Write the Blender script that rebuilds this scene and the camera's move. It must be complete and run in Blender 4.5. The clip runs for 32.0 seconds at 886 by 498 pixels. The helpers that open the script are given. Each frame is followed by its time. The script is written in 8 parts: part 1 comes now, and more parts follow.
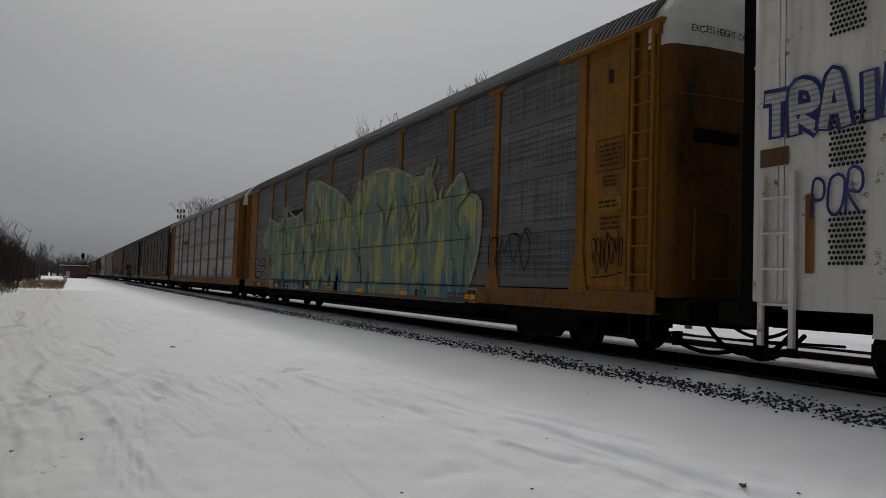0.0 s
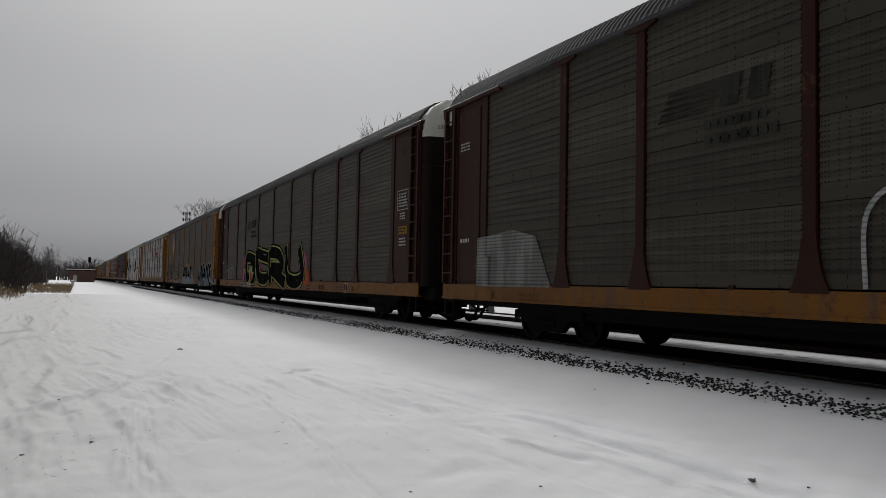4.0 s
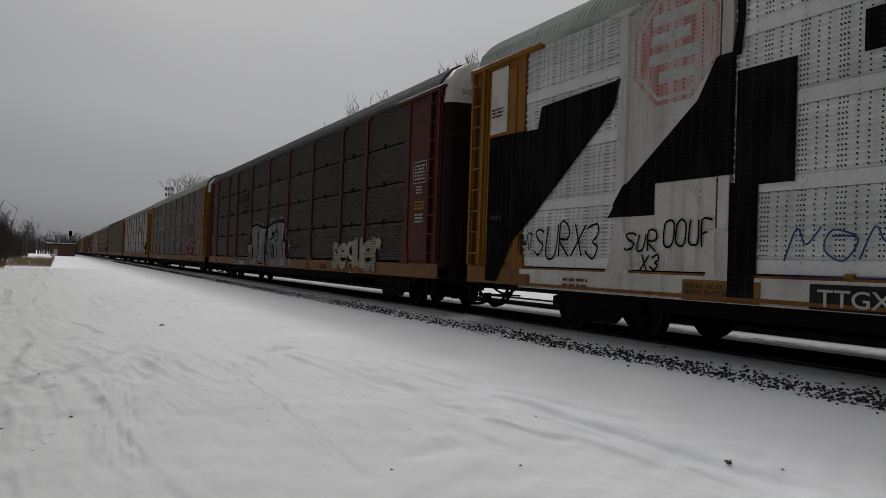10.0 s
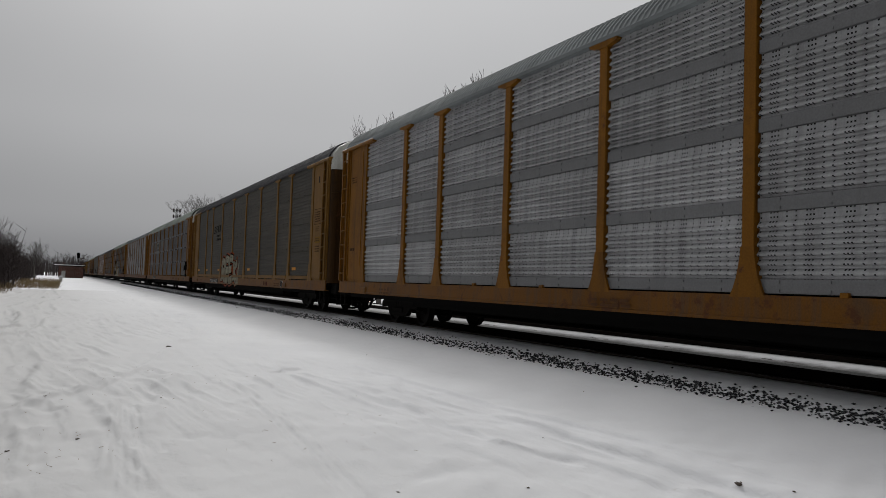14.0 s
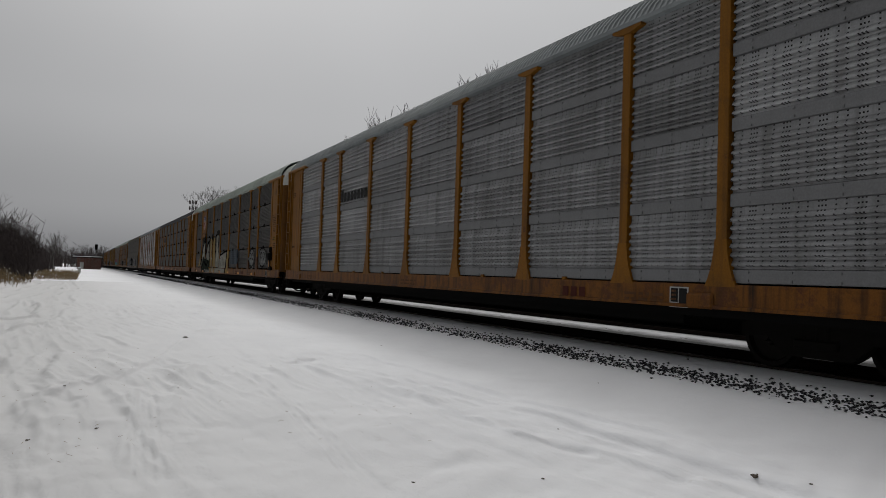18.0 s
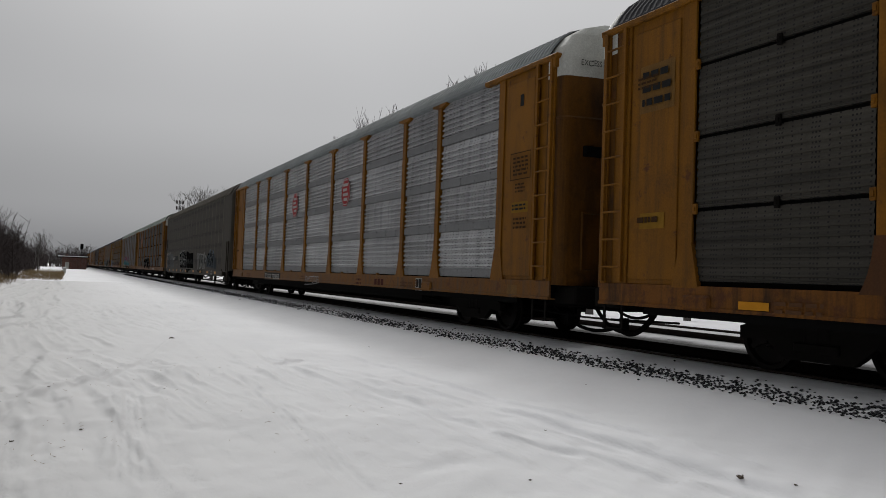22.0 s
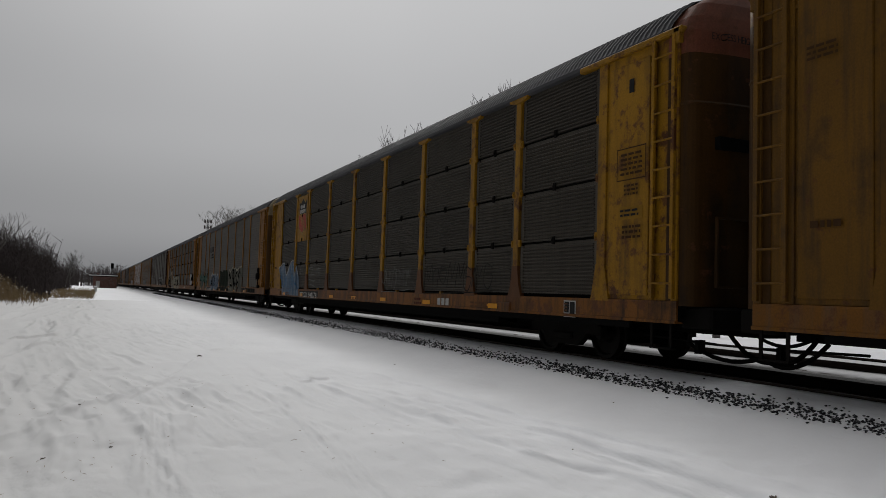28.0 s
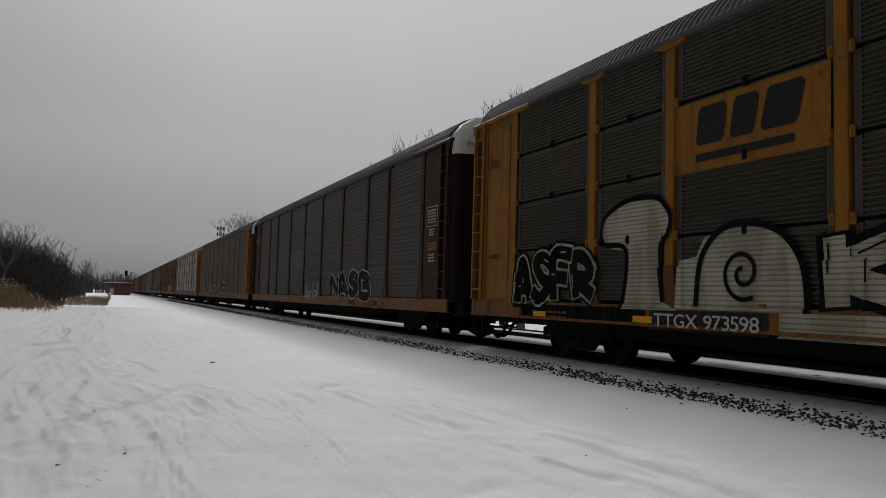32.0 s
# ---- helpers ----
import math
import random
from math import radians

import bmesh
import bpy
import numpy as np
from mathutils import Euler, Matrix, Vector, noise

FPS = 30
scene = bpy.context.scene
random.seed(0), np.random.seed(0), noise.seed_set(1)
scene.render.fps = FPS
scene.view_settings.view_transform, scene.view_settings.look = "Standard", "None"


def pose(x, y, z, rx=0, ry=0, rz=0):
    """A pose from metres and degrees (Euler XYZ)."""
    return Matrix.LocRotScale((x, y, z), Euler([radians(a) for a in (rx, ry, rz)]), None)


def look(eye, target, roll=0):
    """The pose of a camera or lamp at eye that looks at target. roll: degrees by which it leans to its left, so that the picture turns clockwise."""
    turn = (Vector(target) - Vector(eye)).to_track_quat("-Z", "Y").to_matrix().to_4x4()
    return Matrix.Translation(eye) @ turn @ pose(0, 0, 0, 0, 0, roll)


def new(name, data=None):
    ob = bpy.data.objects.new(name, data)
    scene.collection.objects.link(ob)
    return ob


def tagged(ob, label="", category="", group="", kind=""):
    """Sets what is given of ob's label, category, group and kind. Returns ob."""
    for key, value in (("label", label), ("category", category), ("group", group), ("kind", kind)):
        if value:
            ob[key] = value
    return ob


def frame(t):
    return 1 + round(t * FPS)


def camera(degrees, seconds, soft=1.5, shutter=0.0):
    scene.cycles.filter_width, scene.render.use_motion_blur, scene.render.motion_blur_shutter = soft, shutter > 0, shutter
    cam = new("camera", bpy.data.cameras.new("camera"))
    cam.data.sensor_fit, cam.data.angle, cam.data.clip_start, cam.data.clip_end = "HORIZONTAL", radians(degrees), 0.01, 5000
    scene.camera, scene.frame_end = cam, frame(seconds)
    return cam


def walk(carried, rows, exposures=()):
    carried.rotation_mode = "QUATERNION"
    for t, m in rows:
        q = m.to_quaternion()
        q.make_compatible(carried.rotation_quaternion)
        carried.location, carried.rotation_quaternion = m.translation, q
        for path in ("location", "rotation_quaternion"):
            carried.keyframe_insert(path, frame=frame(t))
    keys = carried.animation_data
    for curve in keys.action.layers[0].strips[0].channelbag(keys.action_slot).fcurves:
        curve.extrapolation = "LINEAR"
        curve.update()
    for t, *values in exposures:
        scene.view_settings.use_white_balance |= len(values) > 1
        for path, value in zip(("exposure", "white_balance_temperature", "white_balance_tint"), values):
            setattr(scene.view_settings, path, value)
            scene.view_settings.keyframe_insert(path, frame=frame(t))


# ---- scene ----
# ---- camera: a hand-held view from beside the line, +y runs along the track ----
EYE = 1.05
cam = camera(61.40, 32.0, soft=0.6)
PATH = [
    (0, pose(0, 0, EYE, 92.78, -1.91, -26.77)),
    (0.5, pose(0, 0, EYE, 92.65, -1.55, -26.67)),
    (1, pose(0, 0, EYE, 92.54, -1.74, -26.76)),
    (1.5, pose(0, 0, EYE, 92.27, -1.46, -26.65)),
    (2, pose(0, 0, EYE, 92.99, -1.52, -26.83)),
    (2.5, pose(0, 0, EYE, 93.44, -1.15, -26.72)),
    (3, pose(0, 0, EYE, 93.19, -1.11, -26.58)),
    (3.5, pose(0, 0, EYE, 92.73, -1.11, -26.38)),
    (5.5, pose(0, 0, EYE, 92.66, -1.25, -26.10)),
    (6, pose(0, 0, EYE, 92.96, -1.13, -25.58)),
    (6.5, pose(0, 0, EYE, 93.31, -1.23, -25.65)),
    (7, pose(0, 0, EYE, 93.65, -1.21, -25.45)),
    (7.5, pose(0, 0, EYE, 93.64, -1.25, -25.16)),
    (8, pose(0, 0, EYE, 93.26, -1.23, -25.75)),
    (8.5, pose(0, 0, EYE, 92.26, -1.37, -26.37)),
    (9, pose(0, 0, EYE, 91.74, -1.49, -27.03)),
    (9.5, pose(0, 0, EYE, 91.45, -2.03, -27.57)),
    (10, pose(0, 0, EYE, 91.18, -2.05, -27.54)),
    (10.5, pose(0, 0, EYE, 90.46, -1.87, -27.61)),
    (11, pose(0, 0, EYE, 91.40, -1.81, -27.50)),
    (11.5, pose(0, 0, EYE, 92.58, -1.88, -27.01)),
    (12, pose(0, 0, EYE, 93.57, -1.90, -26.61)),
    (12.5, pose(0, 0, EYE, 93.46, -1.74, -27.09)),
    (13, pose(0, 0, EYE, 92.96, -1.73, -27.40)),
    (13.5, pose(0, 0, EYE, 92.88, -1.78, -27.09)),
    (15.5, pose(0, 0, EYE, 91.85, -2.13, -27.02)),
    (16, pose(0, 0, EYE, 91.59, -1.93, -26.88)),
    (16.5, pose(0, 0, EYE, 91.37, -1.94, -27.10)),
    (17, pose(0, 0, EYE, 91.43, -1.43, -26.90)),
    (17.5, pose(0, 0, EYE, 91.44, -1.74, -26.01)),
    (18, pose(0, 0, EYE, 92.03, -1.86, -25.93)),
    (18.5, pose(0, 0, EYE, 92.41, -1.58, -26.67)),
    (19, pose(0, 0, EYE, 93.27, -1.44, -27.49)),
    (19.5, pose(0, 0, EYE, 94.49, -1.43, -27.41)),
    (20, pose(0, 0, EYE, 93.93, -1.60, -27.29)),
    (20.5, pose(0, 0, EYE, 93.53, -1.66, -27.42)),
    (21, pose(0, 0, EYE, 93.02, -1.78, -27.28)),
    (21.5, pose(0, 0, EYE, 92.56, -1.99, -27.13)),
    (22, pose(0, 0, EYE, 92.15, -2.05, -26.84)),
    (22.5, pose(0, 0, EYE, 92.20, -2.18, -26.73)),
    (23, pose(0, 0, EYE, 92.44, -1.99, -26.66)),
    (23.5, pose(0, 0, EYE, 92.77, -1.74, -26.59)),
    (24, pose(0, 0, EYE, 92.65, -1.87, -26.48)),
    (24.5, pose(0, 0, EYE, 92.32, -2.14, -26.89)),
    (25, pose(0, 0, EYE, 92.42, -2.19, -27.07)),
    (25.5, pose(0, 0, EYE, 93.14, -2.30, -27.28)),
    (27.5, pose(0, 0, EYE, 93.40, -1.81, -25.08)),
    (28, pose(0, 0, EYE, 93.42, -1.83, -24.90)),
    (28.5, pose(0, 0, EYE, 93.27, -1.57, -24.46)),
    (29, pose(0, 0, EYE, 93.59, -1.47, -23.95)),
    (29.5, pose(0, 0, EYE, 93.33, -1.38, -23.84)),
    (30, pose(0, 0, EYE, 93.50, -1.59, -23.71)),
    (30.5, pose(0, 0, EYE, 93.47, -1.41, -23.84)),
    (31, pose(0, 0, EYE, 93.92, -1.36, -23.87)),
    (31.5, pose(0, 0, EYE, 93.76, -1.49, -23.89)),
    (32, pose(0, 0, EYE, 93.85, -1.63, -23.99)),
]
walk(cam, PATH, [(0, -0.22), (1, -0.06), (2, 0.03), (3, 0.08), (6, 0.24), (8, 0.04), (9, 0.02), (10, -0.06), (11, 0.1), (12, 0.32), (13, 0.12), (16, 0.18), (18, 0.1), (19, 0.1), (20, 0.05), (22, 0.2), (23, 0.04), (25, 0.2), (28, 0.04), (30, 0.03), (32, 0.0)])

# ---- world: an even overcast sky, brighter overhead ----
world = bpy.data.worlds.new("overcast_sky")
scene.world = world
world.use_nodes = True
wt = world.node_tree
wt.nodes.clear()
w_out = wt.nodes.new("ShaderNodeOutputWorld")
w_bg = wt.nodes.new("ShaderNodeBackground")
w_sky = wt.nodes.new("ShaderNodeTexSky")
w_sky.sky_type, w_sky.sun_disc = "NISHITA", False
w_sky.sun_elevation, w_sky.sun_rotation = radians(31), radians(8)
w_sky.air_density, w_sky.dust_density = 1.0, 5.0
w_hs = wt.nodes.new("ShaderNodeHueSaturation")
w_hs.inputs["Saturation"].default_value = 0.12
w_hs.inputs["Value"].default_value = 0.06
w_co = wt.nodes.new("ShaderNodeTexCoord")
w_sep = wt.nodes.new("ShaderNodeSeparateXYZ")
# the sky is brighter ahead and dimmed behind the view to darken the wagons
w_dot = wt.nodes.new("ShaderNodeVectorMath")
w_dot.operation = "DOT_PRODUCT"
w_dot.inputs[1].default_value = (0.64, 0.545, 0.0)
w_side = wt.nodes.new("ShaderNodeMapRange")
w_side.inputs["From Min"].default_value, w_side.inputs["From Max"].default_value = -0.85, 0.85
w_side.inputs["To Min"].default_value, w_side.inputs["To Max"].default_value = 0.08, 1.06
w_ramp = wt.nodes.new("ShaderNodeValToRGB")
w_ramp.color_ramp.interpolation = "EASE"
w_ramp.color_ramp.elements[0].position, w_ramp.color_ramp.elements[0].color = 0.0, (0.21, 0.213, 0.222, 1)
w_ramp.color_ramp.elements[1].position, w_ramp.color_ramp.elements[1].color = 1.0, (1.2, 1.2, 1.215, 1)
for w_pos, w_col in ((0.08, (0.30, 0.303, 0.312)), (0.2, (0.385, 0.388, 0.398)), (0.42, (0.49, 0.492, 0.500)), (0.7, (0.80, 0.802, 0.812))):
    w_ramp.color_ramp.elements.new(w_pos).color = (*w_col, 1)
w_noise = wt.nodes.new("ShaderNodeTexNoise")
w_noise.inputs["Scale"].default_value, w_noise.inputs["Detail"].default_value = 1.6, 4
w_nr = wt.nodes.new("ShaderNodeMapRange")
w_nr.inputs["From Min"].default_value, w_nr.inputs["From Max"].default_value = 0.3, 0.7
w_nr.inputs["To Min"].default_value, w_nr.inputs["To Max"].default_value = 0.95, 1.05
w_mul = wt.nodes.new("ShaderNodeMixRGB")
w_mul.blend_type, w_mul.inputs[0].default_value = "MULTIPLY", 1.0
w_mix = wt.nodes.new("ShaderNodeMixRGB")
w_mix.inputs[0].default_value = 0.97
for a, b in ((w_co.outputs["Generated"], w_dot.inputs[0]), (w_dot.outputs["Value"], w_side.inputs["Value"]), (w_co.outputs["Generated"], w_sep.inputs[0]), (w_sep.outputs["Z"], w_ramp.inputs[0]), (w_sky.outputs[0], w_hs.inputs["Color"]),
             (w_co.outputs["Generated"], w_noise.inputs["Vector"]), (w_noise.outputs["Fac"], w_nr.inputs["Value"]),
             (w_ramp.outputs[0], w_mul.inputs[1]), (w_nr.outputs[0], w_mul.inputs[2]),
             (w_hs.outputs[0], w_mix.inputs[1]), (w_mul.outputs[0], w_mix.inputs[2]), (w_mix.outputs[0], w_bg.inputs[0]), (w_side.outputs[0], w_bg.inputs[1]), (w_bg.outputs[0], w_out.inputs[0])):
    wt.links.new(a, b)
sun = new("sun", bpy.data.lights.new("sun", "SUN"))
sun.data.energy, sun.data.angle, sun.data.color = 1.45, radians(14), (1.0, 0.985, 0.96)
sun.matrix_world = look((9, 60, 36), (0, 0, 0))
scene.view_settings.exposure = 0.0


# ---- materials ----
class Nodes:
    """A small builder for node materials in object space."""

    def __init__(self, name, rough=0.6, metal=0.0, spec=0.07):
        self.m = bpy.data.materials.new(name)
        self.m.use_nodes = True
        self.t = self.m.node_tree
        self.p = self.t.nodes["Principled BSDF"]
        self.p.inputs["Roughness"].default_value, self.p.inputs["Metallic"].default_value = rough, metal
        self.p.inputs["Specular IOR Level"].default_value = spec
        co, info = self.n("ShaderNodeTexCoord"), self.n("ShaderNodeObjectInfo")
        self.raw = co.outputs["Object"]
        sc = self.vmath("SCALE", info.outputs["Random"], None, 23.0, first=(1.0, 0.7, 1.3))
        self.co = self.vmath("ADD", self.raw, sc)

    def n(self, kind, **inputs):
        node = self.t.nodes.new(kind)
        for key, value in inputs.items():
            node.inputs[key].default_value = value
        return node

    def link(self, a, b):
        self.t.links.new(a, b)

    def vmath(self, op, a, b=None, scale=None, first=None):
        node = self.t.nodes.new("ShaderNodeVectorMath")
        node.operation = op
        if first is not None:
            node.inputs[0].default_value = first
            mul = self.math("MULTIPLY", a, scale)
            self.link(mul, node.inputs["Scale"])
            return node.outputs[0]
        self.link(a, node.inputs[0])
        if b is not None:
            if isinstance(b, tuple):
                node.inputs[1].default_value = b
            else:
                self.link(b, node.inputs[1])
        return node.outputs[0]

    def math(self, op, a, b=None, c=None):
        node = self.t.nodes.new("ShaderNodeMath")
        node.operation = op
        for n, v in enumerate((a, b, c)):
            if v is None:
                continue
            if isinstance(v, (int, float)):
                node.inputs[n].default_value = v
            else:
                self.link(v, node.inputs[n])
        return node.outputs[0]

    def noise(self, scale, detail=4.0, rough=0.55, stretch=None, raw=False):
        v = self.raw if raw else self.co
        if stretch:
            v = self.vmath("MULTIPLY", v, stretch)
        node = self.n("ShaderNodeTexNoise", Scale=scale, Detail=detail, Roughness=rough)
        self.link(v, node.inputs["Vector"])
        return node.outputs["Fac"]

    def ramp(self, fac, lo, hi, a=0.0, b=1.0):
        node = self.n("ShaderNodeMapRange")
        node.inputs["From Min"].default_value, node.inputs["From Max"].default_value = lo, hi
        node.inputs["To Min"].default_value, node.inputs["To Max"].default_value = a, b
        self.link(fac, node.inputs["Value"])
        return node.outputs[0]

    def mix(self, fac, a, b, blend="MIX"):
        node = self.t.nodes.new("ShaderNodeMixRGB")
        node.blend_type = blend
        for n, v in enumerate((fac, a, b)):
            if isinstance(v, (int, float)):
                node.inputs[n].default_value = v
            elif isinstance(v, tuple):
                node.inputs[n].default_value = (*v[:3], 1)
            else:
                self.link(v, node.inputs[n])
        return node.outputs[0]

    def axis(self, which, raw=True):
        node = self.t.nodes.new("ShaderNodeSeparateXYZ")
        self.link(self.raw if raw else self.co, node.inputs[0])
        return node.outputs[which]

    def bump(self, height, strength=0.3, distance=0.01):
        node = self.n("ShaderNodeBump", Strength=strength, Distance=distance)
        self.link(height, node.inputs["Height"])
        self.link(node.outputs[0], self.p.inputs["Normal"])

    def done(self, color):
        if isinstance(color, tuple):
            self.p.inputs["Base Color"].default_value = (*color[:3], 1)
        else:
            self.link(color, self.p.inputs["Base Color"])
        return self.m


COAT_SCALE = 0.68     # one even factor that darkens every coat on the train


def paint(name, color, dirt=(0.03, 0.02, 0.013), amount=0.55, rough=0.55, metal=0.0, rust=0.0, chips=None, grain=0.35):
    """Weathered paint or metal on steel: fading, dirt streaks that run down, rust spots, fine grain."""
    k = Nodes(name, rough, metal, 0.12)
    color = tuple(v * COAT_SCALE for v in color)
    fade = k.ramp(k.noise(0.55, 5), 0.3, 0.72)
    c = k.mix(fade, color, tuple(v * 0.72 for v in color))
    streak = k.ramp(k.noise(1.0, 6, 0.62, (1.0, 5.5, 0.42)), 0.47, 0.74, 0.0, amount)
    c = k.mix(streak, c, dirt)
    patch = k.ramp(k.noise(1.7, 6, 0.65), 0.54, 0.72, 0.0, amount * 0.7)
    c = k.mix(patch, c, tuple(v * 0.9 for v in dirt))
    if rust:
        spot = k.ramp(k.noise(3.6, 7, 0.7), 0.64 - 0.16 * rust, 0.70 - 0.1 * rust, 0.0, 0.85)
        c = k.mix(spot, c, (0.085, 0.033, 0.014))
    if chips:
        chip = k.ramp(k.noise(0.8, 7, 0.7), 0.57, 0.62)
        c = k.mix(chip, c, chips)
    speck = k.noise(42.0, 3)
    c = k.mix(grain, c, k.ramp(speck, 0.3, 0.7, 0.55, 1.3), "MULTIPLY")
    k.bump(k.math("ADD", speck, k.math("MULTIPLY", k.noise(3.0, 3), 1.5)), 0.5 * grain, 0.006)
    return k.done(c)


def screen(name, color, style="A", band_tone=0.9, dirt=(0.035, 0.03, 0.025), amount=0.5, metal=0.0, rough=0.7):
    """Perforated galvanised side screen: rows of small punched holes over weathered metal."""
    k = Nodes(name, rough, metal, 0.2)
    color = tuple(v * COAT_SCALE for v in color)
    tone = k.ramp(k.noise(0.9, 4, 0.6, (0.3, 0.2, 1.0)), 0.3, 0.7, 0.78, 1.16)
    c = k.mix(1.0, color, tone, "MULTIPLY")
    # no two panels have weathered alike
    info = k.n("ShaderNodeObjectInfo")
    c = k.mix(1.0, c, k.ramp(info.outputs["Random"], 0.0, 1.0, 0.84, 1.14), "MULTIPLY")
    c = k.mix(k.ramp(k.noise(1.0, 6, 0.6, (1.0, 6.0, 0.35)), 0.45, 0.75, 0.0, amount), c, dirt)
    c = k.mix(k.ramp(k.noise(0.5, 5, 0.6), 0.45, 0.72, 0.0, amount * 0.8), c, dirt)
    y, z = k.axis("Y"), k.axis("Z")
    if style in "AD":
        # the holes stand in columns: three close together, then two apart
        py, pz, ry, rz = 0.486, 0.0575, 0.0115, 0.0105
        dy = None
        for o in (0.0, 0.045, 0.09, 0.22, 0.345):
            lane = k.math("ABSOLUTE", k.math("MULTIPLY", k.math("SUBTRACT", k.math("FRACT", k.math("DIVIDE", k.math("ADD", y, o), py)), 0.5), py))
            dy = lane if dy is None else k.math("MINIMUM", dy, lane)
        # level streaks in the colour stand in for light along the rib tops
        c = k.mix(1.0, c, k.ramp(k.noise(1.0, 5, 0.6, (1.0, 0.5, 11.0)), 0.3, 0.7, *((0.88, 1.14) if band_tone in (0.37, 0.55, 0.98) else (0.66, 1.40))), "MULTIPLY")
    else:
        py, pz, ry, rz = 0.052, 0.0325, 0.0075, 0.0065
        dy = k.math("ABSOLUTE", k.math("MULTIPLY", k.math("SUBTRACT", k.math("FRACT", k.math("DIVIDE", y, py)), 0.5), py))
    dz = k.math("ABSOLUTE", k.math("MULTIPLY", k.math("SUBTRACT", k.math("FRACT", k.math("DIVIDE", z, pz)), 0.5), pz))
    hole = k.math("MULTIPLY", k.math("LESS_THAN", dy, ry), k.math("LESS_THAN", dz, rz))
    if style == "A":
        # the flat bolted band at the foot of each panel has no holes; on silver its darker colour paints in the light
        # it catches less than the ribs
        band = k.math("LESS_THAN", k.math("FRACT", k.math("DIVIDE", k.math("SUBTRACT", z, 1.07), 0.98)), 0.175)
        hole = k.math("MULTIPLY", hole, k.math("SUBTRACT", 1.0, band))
        c = k.mix(k.math("MULTIPLY", band, 0.85 if band_tone < 0.8 else 0.6), c, tuple(v * band_tone for v in color))
    c = k.mix(hole, c, (0.012, 0.012, 0.012))
    grain = k.noise(36.0, 3)
    c = k.mix(0.3, c, k.ramp(grain, 0.3, 0.7, 0.6, 1.25), "MULTIPLY")
    k.bump(grain, 0.12, 0.004)
    return k.done(c)


def ribbed_roof(name, color):
    k = Nodes(name, 0.7, 0.0, 0.05)
    c = k.mix(k.ramp(k.noise(0.35, 5), 0.35, 0.7), color, tuple(v * 0.7 for v in color))
    c = k.mix(k.ramp(k.noise(1.0, 5, 0.6, (1.0, 2.5, 0.6)), 0.5, 0.75, 0, 0.5), c, tuple(v * 0.45 for v in color))
    k.bump(k.noise(30, 3), 0.15, 0.005)
    return k.done(c)


def spray(name, a, b, mixlo=0.42, mixhi=0.58, ribs=0.12, hole=True, vertical=True, groove_shade=0.0):
    """Sprayed paint on the ribbed screens: two tones, the ribs showing through."""
    k = Nodes(name, 0.6, 0.0, 0.04 if max(a) > 0.05 else 0.0)
    a, b = tuple(v * 0.8 for v in a), tuple(v * 0.8 for v in b)
    f = k.ramp(k.noise(1.1, 3, 0.5, (1.0, 2.6, 0.8) if vertical else (1.0, 1.0, 1.0), raw=True), mixlo, mixhi)
    c = k.mix(f, a, b)
    z, y = k.axis("Z"), k.axis("Y")
    wave = k.math("ABSOLUTE", k.math("SUBTRACT", k.math("FRACT", k.math("DIVIDE", z, ribs)), 0.5))
    if hole:
        dy = k.math("LESS_THAN", k.math("ABSOLUTE", k.math("SUBTRACT", k.math("FRACT", k.math("DIVIDE", y, 0.162)), 0.5)), 0.06)
        dz = k.math("LESS_THAN", k.math("ABSOLUTE", k.math("SUBTRACT", k.math("FRACT", k.math("DIVIDE", z, 0.058)), 0.5)), 0.24)
        c = k.mix(k.math("MULTIPLY", dy, dz), c, (0.02, 0.02, 0.02))
    c = k.mix(k.ramp(k.noise(1.6, 6, 0.65, (1.0, 4.0, 0.5)), 0.48, 0.75, 0, 0.45), c, tuple(0.6 * v + 0.003 for v in b))
    if groove_shade:
        # dark lines in the colour stand in for shaded grooves the flat paint sheet lacks
        c = k.mix(k.math("MULTIPLY", k.math("LESS_THAN", wave, 0.17), groove_shade), c, (0.035, 0.032, 0.028))
    k.bump(wave, 0.5, 0.03)
    return k.done(c)


